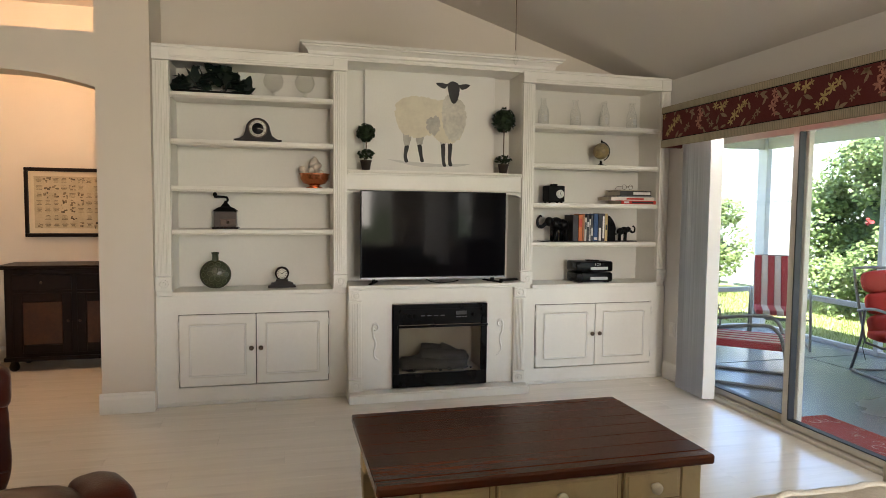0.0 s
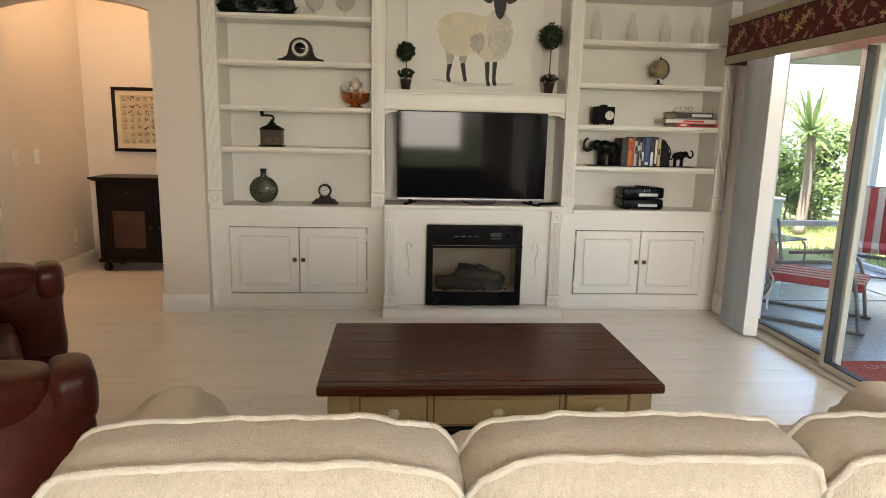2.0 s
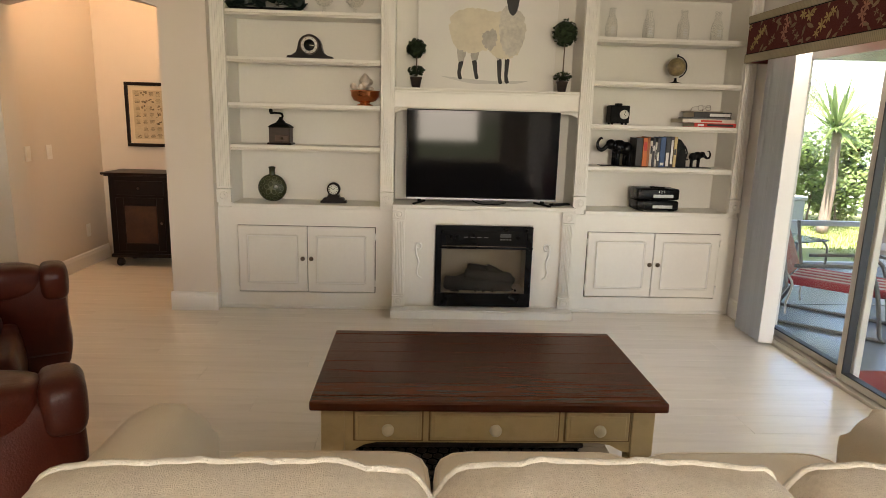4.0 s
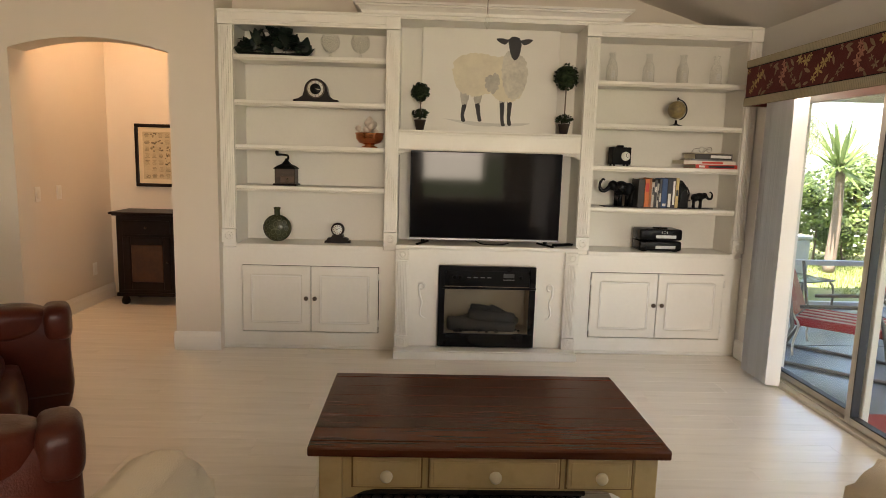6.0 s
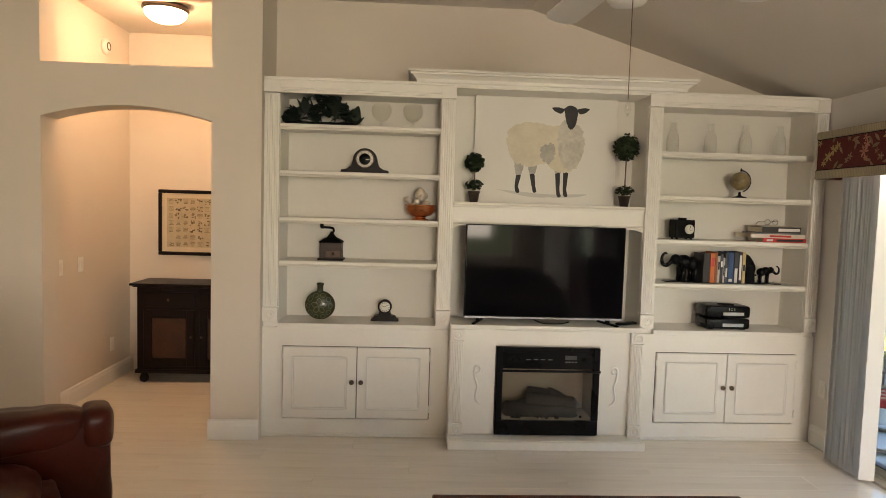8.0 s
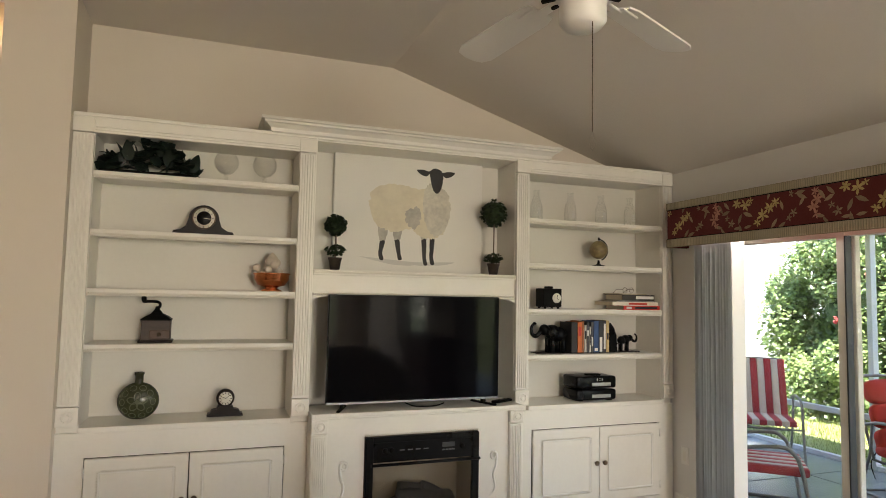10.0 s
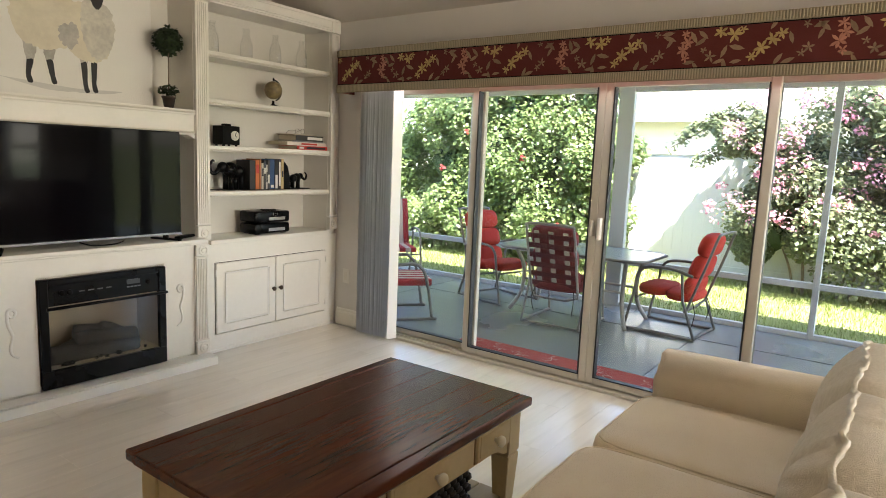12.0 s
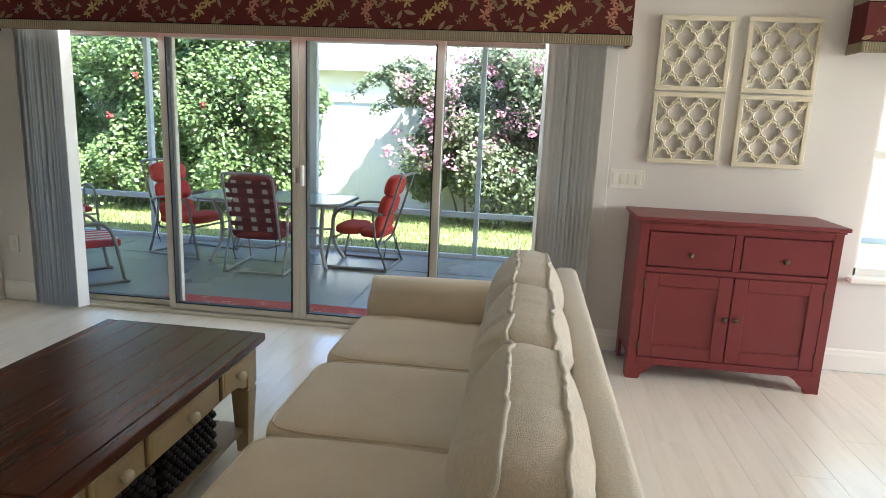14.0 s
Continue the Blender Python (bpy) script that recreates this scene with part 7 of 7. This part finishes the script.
def vase():
    t = thing("moon_vase", (0.289, 5.872, 0.801), 0, "green glazed round flask vase with embossed flower", "vase")
    gm = mat("green_glaze", (0.050, 0.055, 0.022), 0.25, col2=(0.022, 0.027, 0.012), scale=14, fine=60, var=0.2, bump=0.06, dirt=(0.16, 0.16, 0.10), dirt_amount=0.3)
    bm = bmesh.new()
    bmesh.ops.create_uvsphere(bm, u_segments=32, v_segments=20, radius=1)
    for v in bm.verts:
        v.co = Vector((v.co.x * 0.108, v.co.y * 0.055, 0.103 + v.co.z * 0.104))
        v.co.z = max(v.co.z, 0.004)
    part("body", bm, gm, t, "", True)
    part("neck", lathe([(0.026, 0.192), (0.022, 0.205), (0.022, 0.246), (0.026, 0.250), (0.026, 0.262), (0.018, 0.262), (0.018, 0.24), (0, 0.24)], 20), gm, t, "", True)
    em = mat("green_relief", (0.13, 0.14, 0.08), 0.25, scale=14, fine=60, var=0.15)
    for k in range(5):
        a = 2 * math.pi * k / 5 + 0.3
        pts = []
        for i in range(17):
            u = 2 * math.pi * i / 16
            lx, lz = 0.028 + 0.026 * math.cos(u), 0.017 * math.sin(u)
            x, z = lx * math.cos(a) - lz * math.sin(a), lx * math.sin(a) + lz * math.cos(a)
            pts.append((x, -0.055 * math.sqrt(max(0.05, 1 - (x / 0.108) ** 2 - (z / 0.104) ** 2)) - 0.0005, 0.103 + z))
        part("petal", tube(pts[:-1], 0.0032, 6, None, True), em, t, "embossed petal", True)
    part("flower_centre", lathe([(0.010, 0), (0.007, 0.004), (0, 0.005)], 14, (0, -0.053, 0.103), None, TURN_Y), em, t, "", True)
    for k in range(10):
        a = 2 * math.pi * k / 10
        pts = []
        for i in range(13):
            u = 2 * math.pi * i / 12
            lx, lz = 0.078 + 0.013 * math.cos(u), 0.018 * math.sin(u)
            x, z = lx * math.cos(a) - lz * math.sin(a), lx * math.sin(a) + lz * math.cos(a)
            pts.append((x, -0.055 * math.sqrt(max(0.03, 1 - (x / 0.108) ** 2 - (z / 0.104) ** 2)) - 0.0005, 0.103 + z))
        part("petal", tube(pts[:-1], 0.0022, 5, None, True), em, t, "embossed petal", True)


vase()


def small_clock():
    t = thing("table_clock", (0.752, 5.87, 0.801), 0, "small dark table clock on a scrolled base", "clock", "", 1.05)
    o = [(-0.095, 0), (0.095, 0), (0.092, 0.014), (0.080, 0.018), (0.072, 0.034), (0.045, 0.040), (0.038, 0.058), (-0.038, 0.058), (-0.045, 0.040), (-0.072, 0.034), (-0.080, 0.018), (-0.092, 0.014)]
    part("base", prism(o, 0.06, Matrix.Translation((0, -0.03, 0))), DARKWOOD, t)
    part("case", lathe([(0.047, -0.022), (0.049, 0.0), (0.047, 0.026), (0.041, 0.028), (0, 0.028)], 28, (0, 0, 0.098), None, TURN_Y), DARKWOOD, t, "round case", True)
    d = part("dial", lathe([(0.036, 0.028), (0.036, 0.030), (0, 0.030)], 28, (0, 0, 0.098), None, TURN_Y), bpy.data.materials["dial_ivory"], t, "white dial", True)
    for k in range(12):
        a = math.pi * k / 6
        part("numeral_bar", moved(box(-0.0018, 0.0018, -0.0312, -0.0300, 0.024, 0.034), Matrix.Translation((0, 0, 0.098)) @ Matrix.Rotation(a, 4, "Y")), BLACKM, d)
    for a, ln in ((0.9, 0.026), (-1.1, 0.018)):
        part("pointer", moved(box(-0.0012, 0.0012, -0.0325, -0.0310, 0, ln), Matrix.Translation((0, 0, 0.098)) @ Matrix.Rotation(a, 4, "Y")), BLACKM, d)


small_clock()


def bottle(x):
    t = thing("milk_bottle", (x, 5.885, 2.064), 0, "empty clear glass milk bottle on the top shelf", "bottle", "milk bottles")
    part("glass", lathe([(0.0, 0.0), (0.040, 0.0), (0.044, 0.006), (0.044, 0.105), (0.040, 0.128), (0.026, 0.165), (0.021, 0.185), (0.021, 0.205), (0.026, 0.208), (0.026, 0.222), (0.022, 0.224), (0.020, 0.222), (0.018, 0.205), (0.018, 0.186), (0.023, 0.164), (0.037, 0.127), (0.041, 0.105), (0.041, 0.012), (0.0, 0.010)], 28), CLEAR, t, "", True)
    part("lettering_bars", boxes([(-0.014, 0.014, -0.0452, -0.0440, 0.040 + 0.018 * k, 0.050 + 0.018 * k) for k in range(3)]), mat("embossed_white", (0.7, 0.7, 0.68), 0.4) if "embossed_white" not in bpy.data.materials else bpy.data.materials["embossed_white"], t, "worn white print")


for x in (2.803, 3.083, 3.344, 3.600):
    bottle(x)


def globe():
    t = thing("desk_globe", (3.318, 5.875, 1.755), 0, "small antique-toned globe on a black stand", "globe")
    part("base", lathe([(0.050, 0), (0.048, 0.010), (0.020, 0.016), (0.010, 0.024), (0.008, 0.048), (0, 0.048)], 24), BLACK, t, "", True)
    bm = bmesh.new()
    bmesh.ops.create_uvsphere(bm, u_segments=32, v_segments=20, radius=0.067, matrix=Matrix.Translation((0, 0, 0.125)))
    part("ball", bm, mat("globe_paper", (0.36, 0.27, 0.12), 0.35, col2=(0.13, 0.105, 0.06), scale=14, fine=60, var=0.3), t, "tan and brown globe", True)
    pts = [(0.078 * math.cos(a), 0, 0.125 + 0.078 * math.sin(a)) for a in [radians(-70 + 150 * k / 16 + 0) for k in range(17)]]
    part("meridian", tube(pts + [(0.0, 0, 0.21)], 0.005, 6), BLACK, t, "black half-ring", True)
    part("finial", lathe([(0.006, 0.195), (0.008, 0.205), (0.004, 0.218), (0, 0.22)], 10, (0.003, 0, 0)), BLACK, t, "", True)


globe()


def cube_clock():
    t = thing("cube_clock", (2.900, 5.872, 1.445), 0, "black cube desk clock with a white dial", "clock")
    part("case", box(-0.072, 0.072, -0.06, 0.06, 0.012, 0.142, 0.006, 2), BLACKM, t)
    part("handle", box(-0.022, 0.022, -0.03, 0.03, 0.142, 0.158, 0.006, 2), BLACKM, t)
    for sx in (-1, 1):
        for sy in (-1, 1):
            part("foot", lathe([(0.009, 0), (0.009, 0.013)], 10, (sx * 0.052, sy * 0.042, 0)), BLACKM, t)
    d = part("dial", lathe([(0.034, 0.060), (0.034, 0.063), (0, 0.063)], 28, (0.030, 0, 0.075), None, TURN_Y), bpy.data.materials["dial_ivory"], t, "round white dial", True)
    for a, ln in ((0.3, 0.026), (2.2, 0.018)):
        part("pointer", moved(box(-0.0015, 0.0015, -0.066, -0.0635, 0, ln), Matrix.Translation((0.030, 0, 0.075)) @ Matrix.Rotation(a, 4, "Y")), BLACKM, d)


cube_clock()


def book(x, y, z, w, d, h, colour, label, rz=0, upright=False, bars=None, group=""):
    """Spine on local -y. Flat: w along the spine, h thick; upright: w thick, h tall."""
    t = thing("book", (x, y, z), rz, label, "book", group)
    key = "book_%d_%d_%d" % tuple(int(c * 99) for c in colour)
    cm = bpy.data.materials.get(key) or mat(key, colour, 0.55, scale=12, fine=90, var=0.08)
    pg = bpy.data.materials.get("book_pages") or mat("book_pages", (0.70, 0.62, 0.47), 0.85, scale=3, fine=200, var=0.08, stretch=(1, 1, 8))
    if upright:
        part("cover", boxes([(-w / 2, -w / 2 + 0.0025, -d / 2, d / 2, 0, h), (w / 2 - 0.0025, w / 2, -d / 2, d / 2, 0, h), (-w / 2, w / 2, -d / 2, -d / 2 + 0.003, 0, h)], 0.001), cm, t)
        part("pages", box(-w / 2 + 0.0025, w / 2 - 0.0025, -d / 2 + 0.003, d / 2 - 0.004, 0.003, h - 0.004), pg, t, "cream page block")
        for z0, z1, c in bars or ():
            part("title_bar", box(-w * 0.32, w * 0.32, -d / 2 - 0.0008, -d / 2 + 0.0005, h * z0, h * z1), bpy.data.materials[c], t)
    else:
        part("cover", boxes([(-w / 2, w / 2, -d / 2, d / 2, 0, 0.003), (-w / 2, w / 2, -d / 2, d / 2, h - 0.003, h), (-w / 2, w / 2, -d / 2, -d / 2 + 0.003, 0.003, h - 0.003)], 0.001), cm, t)
        part("pages", box(-w / 2 + 0.004, w / 2 - 0.004, -d / 2 + 0.003, d / 2 - 0.004, 0.003, h - 0.003), pg, t, "cream page block")
        for x0, x1, c in bars or ():
            part("title_bar", box(-w / 2 + w * x0, -w / 2 + w * x1, -d / 2 - 0.0008, -d / 2 + 0.0005, h * 0.25, h * 0.75), bpy.data.materials[c], t)


for nm, c in (("ink_white", (0.75, 0.73, 0.68)), ("ink_dark", (0.02, 0.02, 0.025)), ("ink_gold", (0.6, 0.42, 0.14)), ("ink_red", (0.55, 0.05, 0.03))):
    mat(nm, c, 0.55, scale=20, fine=90, var=0.05)
# the pile lying flat
G1, G2 = "stacked books", "standing books"
book(3.610, 5.86, 1.445, 0.33, 0.22, 0.030, (0.58, 0.045, 0.03), "red hardback lying at the bottom of a pile", 0, False, [(0.08, 0.22, "ink_white"), (0.3, 0.9, "ink_dark")], G1)
book(3.555, 5.87, 1.475, 0.40, 0.23, 0.028, (0.74, 0.66, 0.58), "pale hardback lying in a pile", 0, False, [(0.35, 0.75, "ink_red")], G1)
book(3.570, 5.87, 1.503, 0.32, 0.22, 0.010, (0.22, 0.22, 0.22), "thin grey book lying in a pile", 0, False, None, G1)
book(3.580, 5.86, 1.513, 0.285, 0.21, 0.042, (0.04, 0.035, 0.03), "thick dark hardback with a white spine label", 0, False, [(0.42, 0.97, "ink_white")], G1)
book(3.545, 5.87, 1.555, 0.24, 0.20, 0.008, (0.52, 0.45, 0.33), "thin tan booklet on top of a pile", 0, False, None, G1)
eg = thing("eyeglasses", (3.545, 5.83, 1.563), 10, "folded wire-rimmed eyeglasses on top of the books", "eyeglasses")
for s in (-1, 1):
    part("rim", tube([(s * 0.033 + 0.022 * math.cos(2 * math.pi * k / 16), 0, 0.024 + 0.020 * math.sin(2 * math.pi * k / 16)) for k in range(16)], 0.0016, 5, None, True), BRONZE, eg)
    part("temple", tube(smooth_path([(s * 0.056, 0, 0.03), (s * 0.058, 0.06, 0.028), (s * 0.05, 0.10, 0.004)], 5), 0.0015, 5), BRONZE, eg)
part("bridge", tube([(-0.012, 0, 0.028), (0, 0, 0.034), (0.012, 0, 0.028)], 0.0016, 5), BRONZE, eg)

# the standing row
xb = 3.035
for wd, h, col, lab, bars in (
    (0.050, 0.212, (0.025, 0.022, 0.022), "thick black hardback standing in a row", None),
    (0.036, 0.214, (0.62, 0.16, 0.035), "orange-spined book standing in a row", [(0.55, 0.85, "ink_red")]),
    (0.016, 0.222, (0.42, 0.16, 0.06), "brown-orange paperback standing in a row", None),
    (0.019, 0.192, (0.62, 0.58, 0.50), "cream book standing in a row", [(0.5, 0.8, "ink_dark")]),
    (0.020, 0.210, (0.05, 0.05, 0.055), "charcoal book standing in a row", [(0.55, 0.75, "ink_white")]),
    (0.014, 0.182, (0.70, 0.68, 0.62), "white paperback standing in a row", [(0.3, 0.7, "ink_dark")]),
    (0.020, 0.216, (0.06, 0.065, 0.075), "dark grey book standing in a row", [(0.2, 0.5, "ink_white")]),
    (0.042, 0.222, (0.030, 0.075, 0.19), "blue hardback standing in a row", [(0.05, 0.14, "ink_white")]),
    (0.034, 0.224, (0.035, 0.035, 0.04), "black and white book standing in a row", [(0.02, 0.48, "ink_white")]),
    (0.026, 0.226, (0.04, 0.03, 0.04), "dark book with a white title standing in a row", [(0.10, 0.90, "ink_white")]),
    (0.024, 0.226, (0.60, 0.45, 0.20), "gold-spined book standing in a row", [(0.4, 0.6, "ink_dark")]),
):
    book(xb + wd / 2, 5.865, 1.140, wd - 0.001, 0.16, h, col, lab, 0, True, bars, G2)
    xb += wd + 0.0012


def elephant(x, s, size, base_x0, base_x1, label):
    """A bookend: one plain cast shape with its foot plate."""
    bm = box(base_x0, base_x1, -0.05, 0.05, 0.0, 0.006, 0.002, 1)

    def ball(cx, cz, rx, ry, rz, cy=0.0):
        bmesh.ops.create_uvsphere(bm, u_segments=18, v_segments=12, radius=1, matrix=Matrix.Translation((cx * s * size, cy * size, cz * size + 0.006)) @ Matrix.Diagonal((rx * size, ry * size, rz * size, 1)))

    ball(0.0, 0.68, 0.30, 0.24, 0.26)
    ball(0.28, 0.62, 0.25, 0.25, 0.25)
    ball(-0.30, 0.76, 0.19, 0.17, 0.19)
    ball(-0.22, 0.72, 0.10, 0.26, 0.17)
    for cx, cy in ((-0.12, 0.10), (-0.05, -0.12), (0.30, 0.12), (0.38, -0.12)):
        tube([(cx * s * size, cy * size, 0.6 * size), (cx * s * size, cy * size, 0.3 * size), (cx * s * size, cy * size, 0.006)], 0.088 * size, 10, bm, False, [1.15, 0.95, 1.05])
    tr = smooth_path([(-0.42, 0, 0.72), (-0.60, 0, 0.56), (-0.76, 0, 0.60), (-0.80, 0, 0.82), (-0.70, 0, 0.98), (-0.62, 0, 0.96)], 5)
    tube([(p.x * s * size, 0, p.z * size + 0.006) for p in tr], 0.07 * size, 8, bm, False, [1.25 - 0.032 * i for i in range(len(tr))])
    ob = solo("bookend", bm, BLACK, label, "bookend", "elephant bookends", True)
    ob.matrix_world = pose(x, 5.865, 1.134)


elephant(2.925, 1, 0.205, -0.145, 0.44, "black cast elephant bookend with raised trunk")
elephant(3.545, -1, 0.125, -0.20, 0.095, "small black cast elephant bookend")
hb = bmesh.new()
prism([(0, 0), (0.075, 0), (0.07, 0.10), (0.05, 0.17), (0.02, 0.205), (0, 0.21)], 0.09, Matrix.Translation((3.366, 5.82, 1.141)), hb)
tube(smooth_path([(3.44, 5.865, 1.30), (3.462, 5.865, 1.25), (3.455, 5.865, 1.20), (3.475, 5.865, 1.195)], 5), 0.006, 6, hb)
solo("bookend_block", hb, BLACK, "black curved bookend block behind the books", "bookend", "", False)


def radio():
    t = thing("table_radio", (3.235, 5.86, 0.801), 0, "black table radio stacked on its matching disc changer", "radio")
    for z0, z1 in ((0.006, 0.080), (0.088, 0.172)):
        b = part("housing", box(-0.165, 0.165, -0.09, 0.10, z0, z1, 0.016, 3), BLACK, t, "", True)
        part("display", box(-0.04, 0.115, -0.0925, -0.089, z0 + 0.016, z0 + 0.040, 0.002, 1), mat("display_silver", (0.52, 0.52, 0.50), 0.35, metal=0.4) if "display_silver" not in bpy.data.materials else bpy.data.materials["display_silver"], b, "silver front strip")
    part("digits", boxes([(0.0, 0.006, -0.0925, -0.0895, 0.140, 0.158), (0.016, 0.030, -0.0925, -0.0895, 0.140, 0.143), (0.016, 0.030, -0.0925, -0.0895, 0.155, 0.158), (0.040, 0.046, -0.0925, -0.0895, 0.140, 0.158)]), mat("digit_grey", (0.45, 0.47, 0.45), 0.5), t, "grey clock digits")
    for sx in (-1, 1):
        part("foot", box(sx * 0.12 - 0.02, sx * 0.12 + 0.02, -0.07, 0.08, 0, 0.008), BLACKM, t)
    part("remote", moved(box(-0.055, 0.055, -0.022, 0.022, 0, 0.010, 0.004, 2), Matrix.Translation((0.01, -0.02, 0.172)) @ Matrix.Rotation(radians(-18), 4, "Z")), BLACKM, t, "small remote control")


radio()
rc = thing("remote_control", (2.46, 5.70, 0.838), 25, "black remote controls lying beside the television", "remote control")
part("body", box(-0.085, 0.085, -0.022, 0.022, 0, 0.016, 0.006, 2), BLACKM, rc)
part("button_pad", box(-0.06, 0.05, -0.014, 0.014, 0.016, 0.018, 0.001, 1), BLACK, rc)
solo("television_cable", tube(smooth_path([(1.80, 5.70, 0.86), (1.86, 5.66, 0.842), (1.98, 5.655, 0.842), (2.05, 5.69, 0.85)], 6), 0.004, 6), BLACKM, "thin black cable under the television", "cable")

# ---- floor planks ----
PW, PL = 0.19, 1.52
rng = random.Random(17)
plank_meshes = {}


def plank(x0, x1, y0, y1):
    ln = round(x1 - x0, 3)
    if ln not in plank_meshes:
        bm = box(-ln / 2 + 0.0002, ln / 2 - 0.0002, -PW / 2 + 0.0002, PW / 2 - 0.0002, -0.006, 0.0)
        top = [e for e in bm.edges if all(v.co.z > -0.001 for v in e.verts)]
        bmesh.ops.bevel(bm, geom=top, offset=0.0007, segments=1, affect="EDGES")
        ob = mesh_object("plank", bm, FLOOR)
        plank_meshes[ln] = ob.data
    else:
        ob = new("plank", plank_meshes[ln])
    ob.parent = floor
    ob.matrix_basis = pose((x0 + x1) / 2, (y0 + y1) / 2, 0)


rows = int((7.39 - 0.2) / PW)
rest = bmesh.new()
y = 7.385
for r in range(60):
    y1, y0 = y, y - PW
    y = y0
    x = -1.9 - (r * 0.57) % PL
    while x < WALL_X - 0.04:
        xe = min(x + PL, WALL_X - 0.035)
        if xe - x > 0.05:
            near = 0.4 < y0 and y1 < 5.8 or x < -0.2 and y0 > 5.5
            if near and xe > -1.9:
                plank(x, xe, y0, y1)
            else:
                box(x + 0.0006, xe - 0.0006, y0 + 0.0006, y1 - 0.0006, -0.006, 0.0, 0, 1, rest)
        x = xe
tagged(part("plank_field", rest, FLOOR, floor), "", "", "", "stuff")
